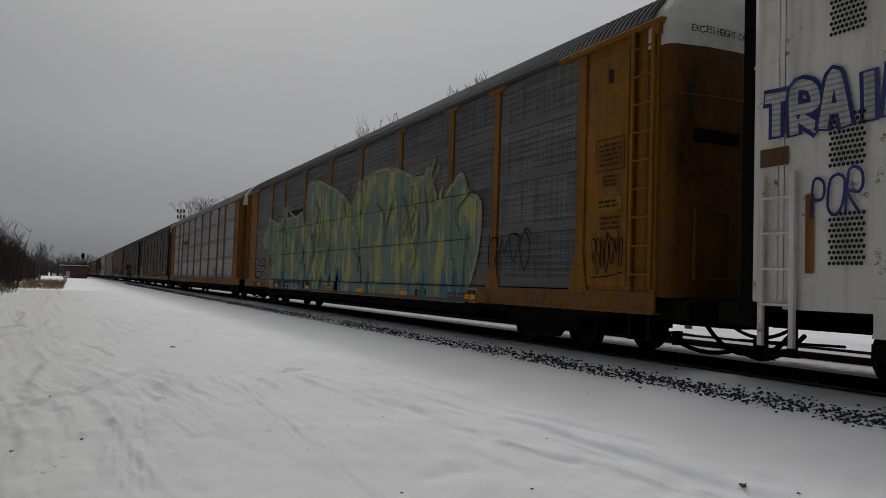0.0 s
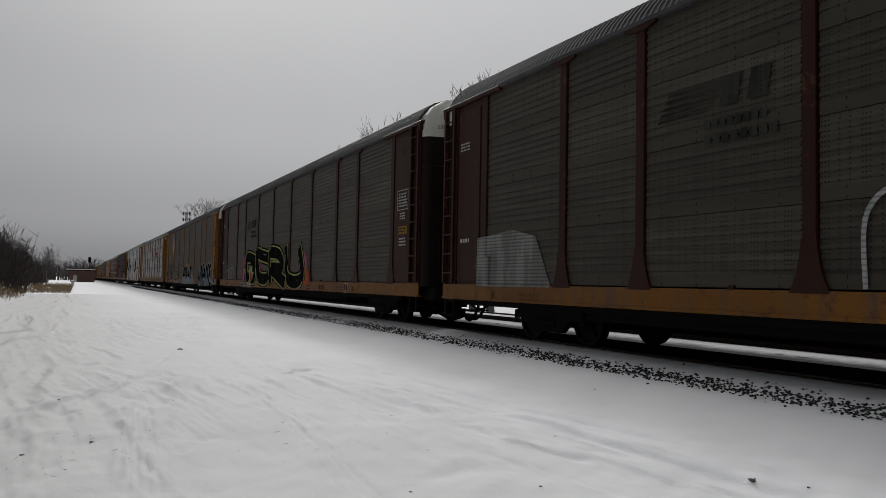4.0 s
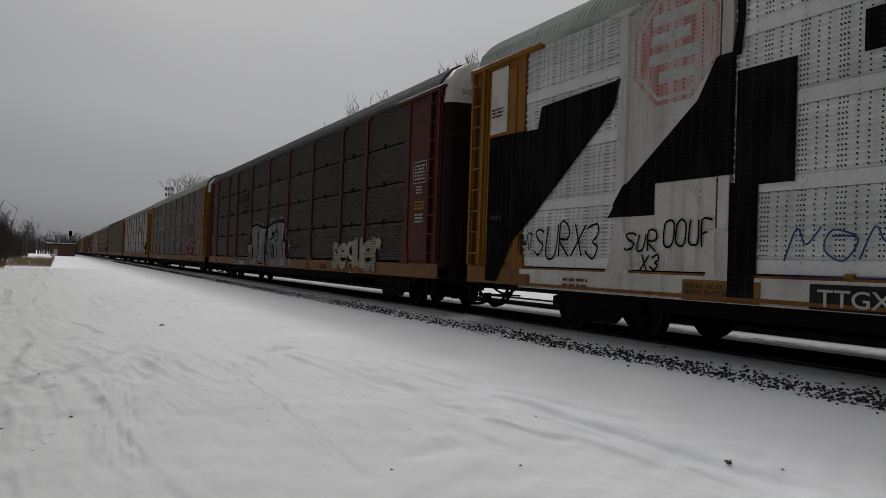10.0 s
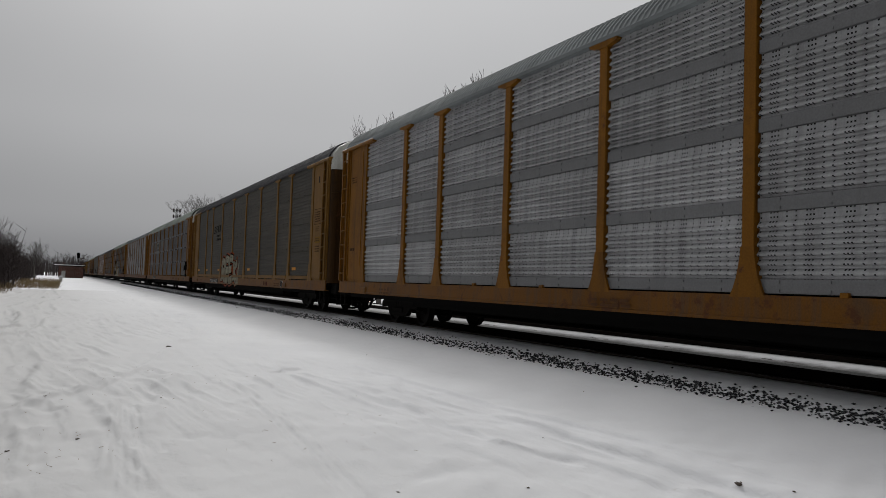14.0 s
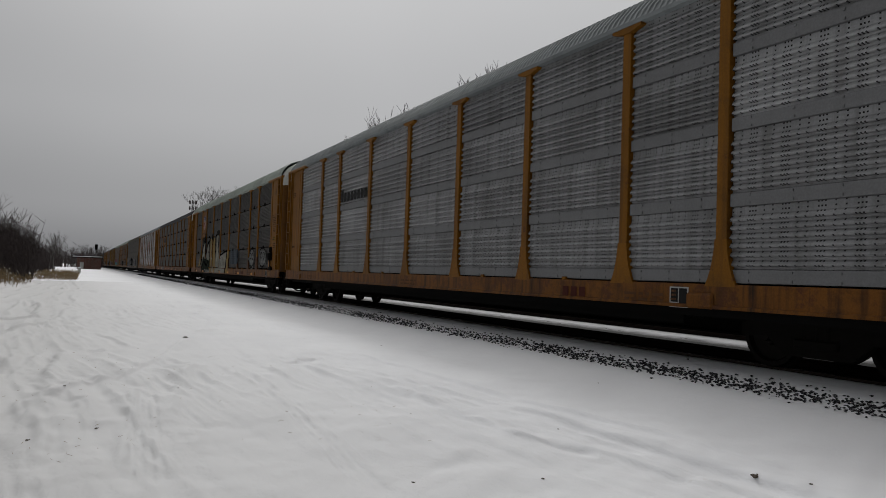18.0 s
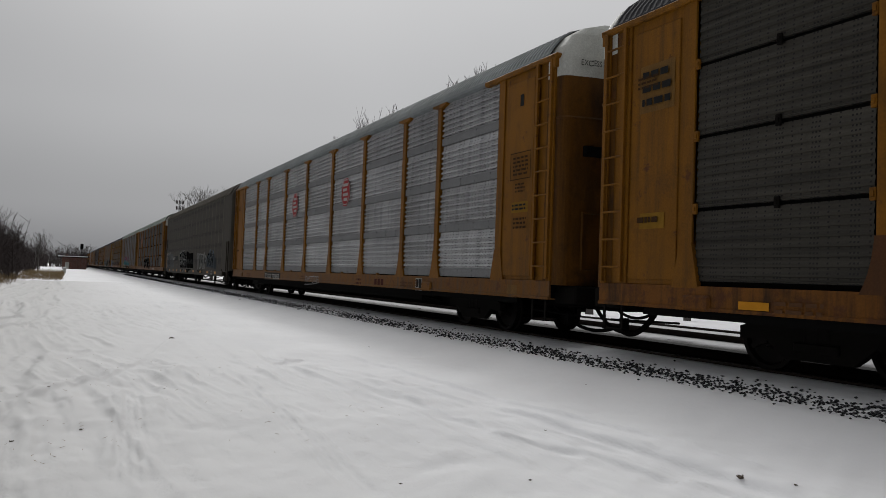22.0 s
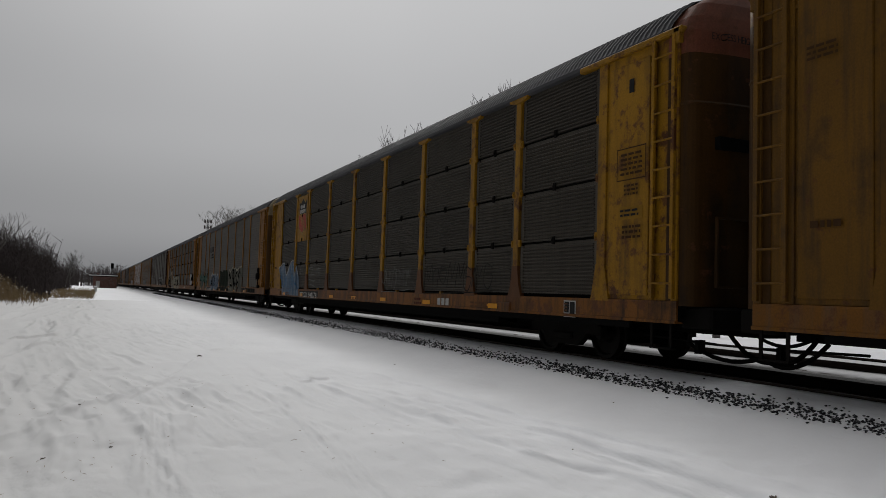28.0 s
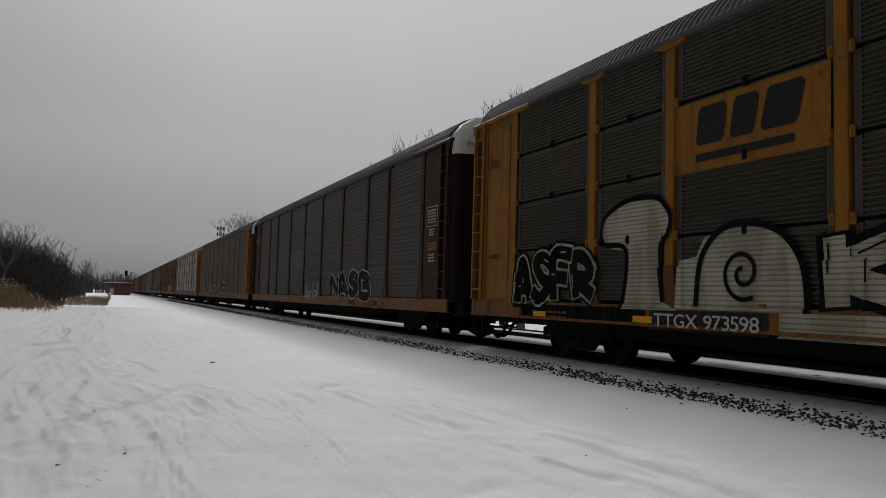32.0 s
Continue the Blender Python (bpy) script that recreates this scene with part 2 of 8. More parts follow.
def snow_material():
    k = Nodes("snow", 0.8, 0.0, 0.15)
    x, y = k.axis("X"), k.axis("Y")
    big = k.ramp(k.noise(0.35, 5, raw=True), 0.3, 0.7)
    c = k.mix(big, (0.83, 0.835, 0.85), (0.76, 0.765, 0.785))
    # sand and straw trodden into the wheel tracks
    spot = k.ramp(k.noise(2.3, 8, 0.72, raw=True), 0.63, 0.72, 0, 0.30)
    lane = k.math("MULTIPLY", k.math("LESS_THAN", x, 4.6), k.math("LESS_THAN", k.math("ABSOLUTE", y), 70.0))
    c = k.mix(k.math("MULTIPLY", spot, lane), c, (0.36, 0.31, 0.24))
    # trodden snow is less white; the darkening towards -x also paints in lens vignetting
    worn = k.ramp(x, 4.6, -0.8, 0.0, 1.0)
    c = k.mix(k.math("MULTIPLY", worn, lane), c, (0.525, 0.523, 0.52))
    # the railway bed: cinders and brake dust in thin snow
    bed = k.math("MULTIPLY", k.math("GREATER_THAN", x, 6.75), k.math("LESS_THAN", x, 14.6))
    edge = k.ramp(k.math("ADD", x, k.math("MULTIPLY", k.noise(3.0, 5, raw=True), 0.5)), 7.2, 7.75, 0, 1)
    soot = k.ramp(k.noise(7.0, 8, 0.75, (1.0, 0.3, 1.0), raw=True), 0.52, 0.74, 0.0, 0.16)
    c = k.mix(k.math("MULTIPLY", k.math("MULTIPLY", bed, edge), soot), c, (0.16, 0.158, 0.155))
    # near-black strip: cinders, with the shade under the train painted in
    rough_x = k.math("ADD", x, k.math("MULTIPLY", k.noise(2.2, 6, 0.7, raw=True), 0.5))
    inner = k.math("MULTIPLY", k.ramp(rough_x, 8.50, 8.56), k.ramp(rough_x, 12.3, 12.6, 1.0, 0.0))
    shaded_cinder = k.mix(k.ramp(k.noise(14.0, 6, 0.7, raw=True), 0.58, 0.72, 0.0, 0.5), (0.014, 0.0135, 0.013), (0.16, 0.16, 0.16))
    c = k.mix(inner, c, shaded_cinder)
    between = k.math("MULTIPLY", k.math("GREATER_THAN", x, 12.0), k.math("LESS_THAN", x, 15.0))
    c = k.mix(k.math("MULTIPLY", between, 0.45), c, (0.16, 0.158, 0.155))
    fine = k.noise(9.0, 8, 0.7, raw=True)
    k.bump(k.math("ADD", k.math("MULTIPLY", k.noise(1.9, 8, 0.68, (1.0, 0.55, 1.0), raw=True), 2.0), k.math("MULTIPLY", fine, 0.4)), 0.30, 0.08)
    return k.done(c)


def plain(name, color, rough=0.7, metal=0.0, var=0.3, scale=6.0, spec=0.06):
    k = Nodes(name, rough, metal, spec)
    c = k.mix(k.ramp(k.noise(scale, 6, 0.65), 0.3, 0.7), color, tuple(v * (1 - var) for v in color))
    k.bump(k.noise(scale * 6, 3), 0.2, 0.005)
    return k.done(c)


def brick_material():
    k = Nodes("brick_wall", 0.85)
    node = k.n("ShaderNodeTexBrick", Scale=1.0)
    node.inputs["Color1"].default_value, node.inputs["Color2"].default_value = (0.17, 0.06, 0.045, 1), (0.11, 0.045, 0.037, 1)
    node.inputs["Mortar"].default_value = (0.19, 0.17, 0.15, 1)
    node.inputs["Brick Width"].default_value, node.inputs["Row Height"].default_value, node.inputs["Mortar Size"].default_value = 0.22, 0.075, 0.01
    v = k.t.nodes.new("ShaderNodeCombineXYZ")
    k.link(k.math("ADD", k.axis("X"), k.axis("Y")), v.inputs[0])
    k.link(k.axis("Z"), v.inputs[1])
    k.link(v.outputs[0], node.inputs["Vector"])
    c = k.mix(k.ramp(k.noise(0.8, 5), 0.4, 0.7, 0, 0.5), node.outputs["Color"], (0.05, 0.04, 0.035))
    return k.done(c)


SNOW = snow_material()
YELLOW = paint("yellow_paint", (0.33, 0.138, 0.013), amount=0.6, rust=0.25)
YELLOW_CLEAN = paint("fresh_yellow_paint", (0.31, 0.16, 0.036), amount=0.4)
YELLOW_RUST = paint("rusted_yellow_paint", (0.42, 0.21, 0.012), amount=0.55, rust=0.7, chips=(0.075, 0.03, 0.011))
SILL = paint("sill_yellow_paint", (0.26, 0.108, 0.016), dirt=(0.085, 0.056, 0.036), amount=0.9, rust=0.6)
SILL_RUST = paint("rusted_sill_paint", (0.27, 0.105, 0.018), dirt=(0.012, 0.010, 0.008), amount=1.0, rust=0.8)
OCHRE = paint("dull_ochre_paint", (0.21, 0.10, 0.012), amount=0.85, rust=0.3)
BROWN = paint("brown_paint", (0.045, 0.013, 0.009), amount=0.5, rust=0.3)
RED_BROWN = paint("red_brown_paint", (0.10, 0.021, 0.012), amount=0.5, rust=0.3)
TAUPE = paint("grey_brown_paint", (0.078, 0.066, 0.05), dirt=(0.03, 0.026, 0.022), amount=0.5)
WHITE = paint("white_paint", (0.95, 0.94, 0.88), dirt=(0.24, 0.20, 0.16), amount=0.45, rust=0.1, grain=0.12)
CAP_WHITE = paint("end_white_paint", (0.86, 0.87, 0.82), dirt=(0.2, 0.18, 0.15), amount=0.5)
# end paints: side colours darkened, the gap's shade painted in over some real grime
END_SHADE = paint("shaded_end_yellow", (0.17, 0.07, 0.009), dirt=(0.012, 0.009, 0.007), amount=0.9, rust=0.3)
END_DEEP_SHADE = paint("deep_shaded_end_yellow", (0.075, 0.034, 0.006), dirt=(0.008, 0.006, 0.005), amount=0.9, rust=0.3)
END_BROWN_SHADE = paint("shaded_end_brown", (0.016, 0.007, 0.006), dirt=(0.006, 0.005, 0.004), amount=0.7)
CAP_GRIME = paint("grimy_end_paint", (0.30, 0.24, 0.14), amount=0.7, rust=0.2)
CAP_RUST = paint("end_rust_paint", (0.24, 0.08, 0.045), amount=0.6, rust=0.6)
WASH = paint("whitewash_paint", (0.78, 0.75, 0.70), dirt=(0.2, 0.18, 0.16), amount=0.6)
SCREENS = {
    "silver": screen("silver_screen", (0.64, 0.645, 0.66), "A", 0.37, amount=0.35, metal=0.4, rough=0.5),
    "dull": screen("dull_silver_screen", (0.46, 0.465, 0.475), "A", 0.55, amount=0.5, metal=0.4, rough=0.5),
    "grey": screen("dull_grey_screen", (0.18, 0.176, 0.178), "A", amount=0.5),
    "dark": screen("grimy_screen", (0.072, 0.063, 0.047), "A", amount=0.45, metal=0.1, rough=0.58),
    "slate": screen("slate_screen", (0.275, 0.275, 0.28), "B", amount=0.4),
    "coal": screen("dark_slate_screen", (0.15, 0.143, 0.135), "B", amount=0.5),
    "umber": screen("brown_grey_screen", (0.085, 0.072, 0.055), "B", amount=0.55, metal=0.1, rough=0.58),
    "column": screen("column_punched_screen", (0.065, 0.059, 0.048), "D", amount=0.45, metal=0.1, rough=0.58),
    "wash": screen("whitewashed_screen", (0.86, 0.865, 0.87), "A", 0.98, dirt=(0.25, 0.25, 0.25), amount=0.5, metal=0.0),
    "taupe": TAUPE,
    "white": WHITE,
}
ROOFS = {"pale": ribbed_roof("pale_green_roof", (0.36, 0.40, 0.36)), "silver": ribbed_roof("silver_roof", (0.24, 0.26, 0.265)),
         "dark": ribbed_roof("dark_roof", (0.075, 0.075, 0.08)), "taupe": ribbed_roof("grey_brown_roof", (0.13, 0.12, 0.10)), "white": ribbed_roof("white_roof", (0.6, 0.6, 0.6))}
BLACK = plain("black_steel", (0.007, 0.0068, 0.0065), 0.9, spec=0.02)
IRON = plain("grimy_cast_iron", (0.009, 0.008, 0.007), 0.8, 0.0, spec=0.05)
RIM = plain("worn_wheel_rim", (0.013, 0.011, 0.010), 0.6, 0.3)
RAIL_SIDE = plain("rusty_rail", (0.035, 0.026, 0.022), 0.65, 0.4)
WOOD_TIE = plain("weathered_tie", (0.07, 0.06, 0.052), 0.9)
def stone_material():
    k = Nodes("ballast_stone", 0.9)
    geo = k.n("ShaderNodeNewGeometry")
    c = k.mix(k.ramp(geo.outputs["Random Per Island"], 0.0, 1.0), (0.012, 0.012, 0.014), (0.06, 0.06, 0.064))
    c = k.mix(k.ramp(k.noise(60.0, 3, raw=True), 0.56, 0.68, 0, 0.4), c, (0.5, 0.5, 0.51))
    return k.done(c)


STONE = stone_material()
BARK = plain("bare_bark", (0.13, 0.12, 0.112), 0.95, 0, 0.5, 4.0)
LEAF = plain("dead_leaf_brown", (0.13, 0.105, 0.085), 0.9)
BRUSH = plain("winter_brush", (0.075, 0.062, 0.06), 0.95, 0, 0.5, 2.0)
STRAW = plain("dry_straw", (0.26, 0.19, 0.105), 0.95, 0, 0.5, 2.0)
FLUFF = plain("pale_seed_head", (0.6, 0.57, 0.5), 0.95, 0, 0.3, 2.0)
BRICK = brick_material()
INK = plain("black_stencil", (0.02, 0.02, 0.02), 0.6)
INK_WHITE = plain("white_stencil", (0.42, 0.42, 0.40), 0.6, 0, 0.3, 8.0)
SIGN_WHITE = plain("dull_white_sign", (0.26, 0.26, 0.25), 0.7, 0, 0.35, 5.0)
ORANGE = plain("orange_reflector", (0.60, 0.26, 0.02), 0.35, 0, 0.15)
GALV = plain("galvanised_steel", (0.38, 0.39, 0.4), 0.45, 0.6)


# ---- mesh helpers ----
class Shape:
    """Collects vertices and faces for one mesh."""

    def __init__(self):
        self.v, self.f = [], []

    def add(self, verts, faces):
        b = len(self.v)
        self.v.extend(verts)
        self.f.extend(tuple(i + b for i in face) for face in faces)
        return self

    def box(self, x0, x1, y0, y1, z0, z1, c=0.0):
        if c <= 0:
            v = [(x, y, z) for x in (x0, x1) for y in (y0, y1) for z in (z0, z1)]
            return self.add(v, [(0, 1, 3, 2), (4, 6, 7, 5), (0, 4, 5, 1), (2, 3, 7, 6), (0, 2, 6, 4), (1, 5, 7, 3)])
        ring = lambda d: [(x0 + d, y0), (x1 - d, y0), (x1, y0 + d), (x1, y1 - d), (x1 - d, y1), (x0 + d, y1), (x0, y1 - d), (x0, y0 + d)]
        inner = [(x0 + c, y0 + c), (x1 - c, y0 + c), (x1 - c, y1 - c), (x0 + c, y1 - c)]
        v = [(*p, z0) for p in inner] + [(*p, z0 + c) for p in ring(c)] + [(*p, z1 - c) for p in ring(c)] + [(*p, z1) for p in inner]
        f = [(3, 2, 1, 0), (20, 21, 22, 23)]
        f += [(4 + i, 4 + (i + 1) % 8, 12 + (i + 1) % 8, 12 + i) for i in range(8)]
        pairs = [(0, 0, 1), (1, 2, 3), (2, 4, 5), (3, 6, 7)]
        for i, a, b in pairs:
            f.append((i, (i + 1) % 4, 4 + b, 4 + a))
            f.append((12 + a, 12 + b, 20 + (i + 1) % 4, 20 + i))
            f.append(((i + 1) % 4, 4 + (b + 1) % 8, 4 + b))
            f.append((20 + (i + 1) % 4, 12 + b, 12 + (b + 1) % 8))
        return self.add(v, f)

    def along(self, profile, y0, y1, closed=False):
        """A profile of (x, z) drawn out along y."""
        n = len(profile)
        v = [(x, y0, z) for x, z in profile] + [(x, y1, z) for x, z in profile]
        f = [(i, (i + 1) % n, n + (i + 1) % n, n + i) for i in range(n if closed else n - 1)]
        if closed:
            f += [tuple(range(n))[::-1], tuple(range(n, 2 * n))]
        return self.add(v, f)

    def plate(self, points, x, thick=0.004):
        """A flat outline of (y, z) at x, facing -x, with a little thickness."""
        n = len(points)
        v = [(x, y, z) for y, z in points] + [(x + thick, y, z) for y, z in points]
        f = [tuple(range(n)), tuple(range(2 * n - 1, n - 1, -1))] + [(i, n + i, n + (i + 1) % n, (i + 1) % n) for i in range(n)]
        return self.add(v, f)

    def tube(self, a, b, r0, r1=None, n=6, caps=True):
        a, b = Vector(a), Vector(b)
        r1 = r0 if r1 is None else r1
        d = (b - a).normalized()
        s = d.orthogonal().normalized()
        t = d.cross(s)
        v = [tuple(p + r * (math.cos(2 * math.pi * i / n) * s + math.sin(2 * math.pi * i / n) * t)) for p, r in ((a, r0), (b, r1)) for i in range(n)]
        f = [(i, (i + 1) % n, n + (i + 1) % n, n + i) for i in range(n)]
        if caps:
            f += [tuple(range(n))[::-1], tuple(range(n, 2 * n))]
        return self.add(v, f)

    def pipe(self, pts, r, n=6):
        """A bent round hose through points."""
        p, v, m = [Vector(q) for q in pts], [], len(pts)
        for i in range(m):
            d = (p[min(i + 1, m - 1)] - p[max(i - 1, 0)]).normalized()
            s = d.cross(Vector((1, 0, 0))).normalized()
            t = d.cross(s)
            v += [tuple(p[i] + r * (math.cos(2 * math.pi * k / n) * s + math.sin(2 * math.pi * k / n) * t)) for k in range(n)]
        f = [(i * n + k, i * n + (k + 1) % n, (i + 1) * n + (k + 1) % n, (i + 1) * n + k) for i in range(m - 1) for k in range(n)]
        return self.add(v, f + [tuple(range(n))[::-1], tuple(range((m - 1) * n, m * n))])

    def lathe(self, profile, centre, n=20):
        """A profile of (along x, radius) turned round the x axis."""
        m = len(profile)
        v = [(centre[0] + px, centre[1] + r * math.cos(2 * math.pi * i / n), centre[2] + r * math.sin(2 * math.pi * i / n)) for i in range(n) for px, r in profile]
        f = [(i * m + j, i * m + j + 1, ((i + 1) % n) * m + j + 1, ((i + 1) % n) * m + j) for i in range(n) for j in range(m - 1)]
        return self.add(v, f)

    def mesh(self, name):
        me = bpy.data.meshes.new(name)
        me.from_pydata(self.v, [], self.f)
        me.update()
        return me


MESHES = {}


def part(name, key, build, material, parent, label=""):
    """One mesh object under a thing; alike parts share one mesh."""
    k = (key, material.name)
    if k not in MESHES:
        s = Shape()
        build(s)
        MESHES[k] = s.mesh(name)
        MESHES[k].materials.append(material)
    ob = new(name, MESHES[k])
    ob.parent = parent
    if label:
        tagged(ob, label)
    return ob


def single(name, s, material, parent=None, label="", category="", group="", kind=""):
    me = s.mesh(name)
    me.materials.append(material)
    ob = new(name, me)
    ob.parent = parent
    return tagged(ob, label, category, group, kind)


# ---- ground: one snow sheet to the horizon, rutted where cars drove beside the line ----
def steps(parts):
    out = []
    for a, b, n in parts:
        out.extend(np.linspace(a, b, n, endpoint=False))
    return np.array(out + [parts[-1][1]])


def bell(d, w):
    return np.exp(-(d / w) ** 2)


def lattice(x, y, seed):
    """Smooth value noise from -1 to 1."""
    def corner(i, j):
        v = np.sin(i * 127.1 + j * 311.7 + seed * 74.7) * 43758.5453
        return 2 * (v - np.floor(v)) - 1
    i, j = np.floor(x), np.floor(y)
    u, v = x - i, y - j
    u, v = u * u * (3 - 2 * u), v * v * (3 - 2 * v)
    return (corner(i, j) * (1 - u) + corner(i + 1, j) * u) * (1 - v) + (corner(i, j + 1) * (1 - u) + corner(i + 1, j + 1) * u) * v


RIDGES = (
    (((4.5, 13.0), (4.68, 9.93), (4.85, 7.23), (5.06, 5.42), (5.28, 3.33)), 0.045, 0.30, 0.06),
    (((4.30, 12.0), (4.52, 8.0), (4.60, 6.0), (4.68, 4.6), (4.72, 3.4)), 0.016, 0.12, 0.10),
    (((3.9, 10.8), (4.19, 8.52), (4.44, 6.87), (4.47, 5.78), (4.62, 4.7), (4.8, 3.2)), 0.045, 0.30, 0.06),
    (((3.76, 9.6), (3.74, 8.57), (3.68, 5.87), (4.06, 5.0), (4.13, 4.41), (4.3, 3.6)), 0.045, 0.30, 0.06),
    (((3.75, 10.0), (4.0, 7.2), (4.02, 5.6), (3.9, 4.2)), 0.020, 0.10, 0.09),
    (((3.1, 11.5), (3.45, 8.6), (3.36, 6.81), (3.33, 5.71), (3.40, 4.5), (3.5, 3.6)), 0.026, 0.12, 0.09),
    (((2.5, 11.0), (2.85, 7.6), (2.80, 6.0), (2.9, 4.6)), 0.020, 0.12, 0.10),
    (((3.0, 13.0), (3.7, 9.5), (3.72, 7.0)), 0.018, 0.10, 0.09),
    (((2.5, 17.0), (1.93, 15.68), (1.10, 12.38), (0.60, 10.8), (0.07, 9.94), (-0.5, 8.4), (-1.0, 7.6)), 0.040, 0.25, 0.10),
    (((1.5, 11.6), (1.42, 11.0), (1.08, 9.4), (0.87, 7.6)), 0.035, 0.12, 0.20),
    (((2.91, 11.5), (3.67, 12.5)), 0.045, 0.10, 0.08),
    (((0.67, 9.9), (0.46, 7.37), (0.30, 5.7)), 0.035, 0.08, 0.14),
    (((-0.1, 8.1), (-0.19, 7.4), (-0.20, 6.0)), 0.032, 0.08, 0.12),
    (((2.05, 11.2), (2.12, 7.66), (2.05, 4.6)), 0.03, 0.06, 0.10),
    (((-1.9, 21.5), (-0.8, 23.0)), 0.08, 0.2, 0.10),
    (((-1.4, 18.6), (-0.5, 21.0)), 0.07, 0.2, 0.10),
    (((2.3, 17.5), (3.0, 18.2)), 0.035, 0.15, 0.08),
    (((0.3, 17.5), (0.9, 14.4)), 0.05, 0.12, 0.10),
)
TREADS = ((((0.72, 9.6), (0.58, 7.4), (0.45, 5.2)), 0.17, 0.014, 0.07), (((2.2, 10.5), (2.1, 7.66), (2.0, 6.1), (1.88, 4.4)), 0.16, 0.012, 0.08))


def beside(line, x, y):
    """How far (x, y) lies from a bent line, over zero on its farther side, and how far along it the nearest place is, from 0 to 1."""
    best, sign, along = np.full(x.shape, 1e9), np.ones(x.shape), np.zeros(x.shape)
    total, done = sum(math.dist(a, b) for a, b in zip(line, line[1:])), 0.0
    for (ax, ay), (bx, by) in zip(line, line[1:]):
        ux, uy = bx - ax, by - ay
        size = math.hypot(ux, uy)
        t = np.clip(((x - ax) * ux + (y - ay) * uy) / size ** 2, 0, 1)
        d = np.hypot(x - ax - t * ux, y - ay - t * uy)
        near = d < best
        cross = (ux * (y - ay) - uy * (x - ax)) * (1 if ux > abs(uy) * 0.3 else -1 if ux < -abs(uy) * 0.3 else (-1 if uy > 0 else 1))
        best, sign, along = np.where(near, d, best), np.where(near, np.sign(cross), sign), np.where(near, (done + t * size) / total, along)
        done += size
    return best * sign, along


def ground_height(x, y):
    h = np.full(x.shape, -0.42)
    rise = np.clip((x - 5.7) / 1.35, 0, 1)
    h += 0.22 * rise * rise * (3 - 2 * rise)
    # snow banked up to the rail's head, a dark hollow bed behind it, a white strip round the second track
    bank = np.clip((x - 7.2) / 0.9, 0, 1)
    h += 0.165 * bank * (1 - np.clip((x - 8.225) / 0.06, 0, 1) * np.clip((13.2 - x) / 1.2, 0, 1)) * np.clip((15.4 - x) / 0.8, 0.4, 1)
    fall = np.clip((x - 15.4) / 3.0, 0, 1)
    h -= 0.45 * fall
    near = np.clip(1.5 - np.hypot(x, y) / 90.0, 0, 1) * np.clip((6.6 - x) / 0.6, 0, 1)
    # uneven trodden snow
    w = 0.018 * np.sin(1.7 * x + 0.9 * y) * np.sin(0.8 * y - 0.6 * x + 1) + 0.014 * np.sin(3.3 * x - 1.3 * y + 2) * np.sin(2.1 * y + 0.4)
    w += 0.007 * np.sin(7.3 * x + 2.7 * y) * np.sin(5.9 * y - 3.1 * x) + 0.004 * np.sin(14.1 * x - 6.7 * y) * np.sin(11.0 * y + 4.0 * x)
    warp = x + 0.25 * lattice(0.5 * x, 0.35 * y, 9)
    trod = np.clip(0.5 + 0.9 * lattice(0.28 * x, 0.16 * y, 5), 0.1, 1) * np.clip((5.9 - x) / 1.0, 0, 1)
    w += trod * (0.026 * (0.4 - np.abs(lattice(1.1 * warp, 0.42 * y, 1))) + 0.022 * (0.4 - np.abs(lattice(2.6 * warp, 1.1 * y, 2))) + 0.009 * lattice(5.5 * x, 3.4 * y, 3) + 0.003 * lattice(11.0 * x, 8.0 * y, 4))
    h += w * near
    # shallow wheel ruts: x at y = 5, x at y = 40, width, depth
    for xa, xb, wd, dp in ((2.95, 3.6, 0.13, 0.008), (1.95, 4.2, 0.2, 0.010), (-0.75, -0.5, 0.22, 0.018), (-1.9, -1.2, 0.25, 0.03), (-3.4, -3.0, 0.25, 0.04)):
        cx = xa + (xb - xa) * (y - 5) / 35.0 + 0.16 * np.sin(0.33 * y + 3 * xa) + 0.05 * np.sin(1.3 * y + 5 * xa)
        d = x - cx
        fade = np.clip(0.5 + 0.6 * np.sin(0.55 * y + 7 * xa) + 0.4 * lattice(1.3 * x, 0.5 * y, 12), 0, 1)
        h += near * fade * 2.1 * dp * (-np.exp(-(d / wd) ** 6) + 0.6 * bell(d - 1.45 * wd, 0.4 * wd) + 0.6 * bell(d + 1.45 * wd, 0.4 * wd))
    # thrown-up edges and drags: the line of the crest, its height, the far slope's width, the near slope's width
    for line, dp, wf, wn in RIDGES:
        d, along = beside(line, x, y)
        ragged = 0.8 + 0.3 * lattice(1.1 * x + 7 * dp, 0.8 * y, 21) + 0.14 * lattice(7.5 * x, 4.1 * y, 22)
        ends = np.clip(along / 0.12, 0, 1) * np.clip((1 - along) / 0.12, 0, 1)
        d = d + 0.025 * lattice(2.1 * x, 1.7 * y, 23) + 0.012 * lattice(6.0 * x, 5.0 * y, 24)
        h += dp * ends * ragged * np.where(d > 0, np.exp(-(d / (0.6 * wf)) ** 2), np.exp(-(d / (0.55 * wn)) ** 2))
    # tyre treads: fine parallel grooves
    for line, wd, dp, pitch in TREADS:
        d, along = beside(line, x, y)
        ends = np.clip(along / 0.2, 0, 1) * np.clip((1 - along) / 0.2, 0, 1)
        h += dp * ends * np.clip((wd - np.abs(d)) / 0.05, 0, 1) * (np.sin(d * 6.283 / pitch) * (0.6 + 0.4 * np.sin(23.0 * y)) - 0.9)
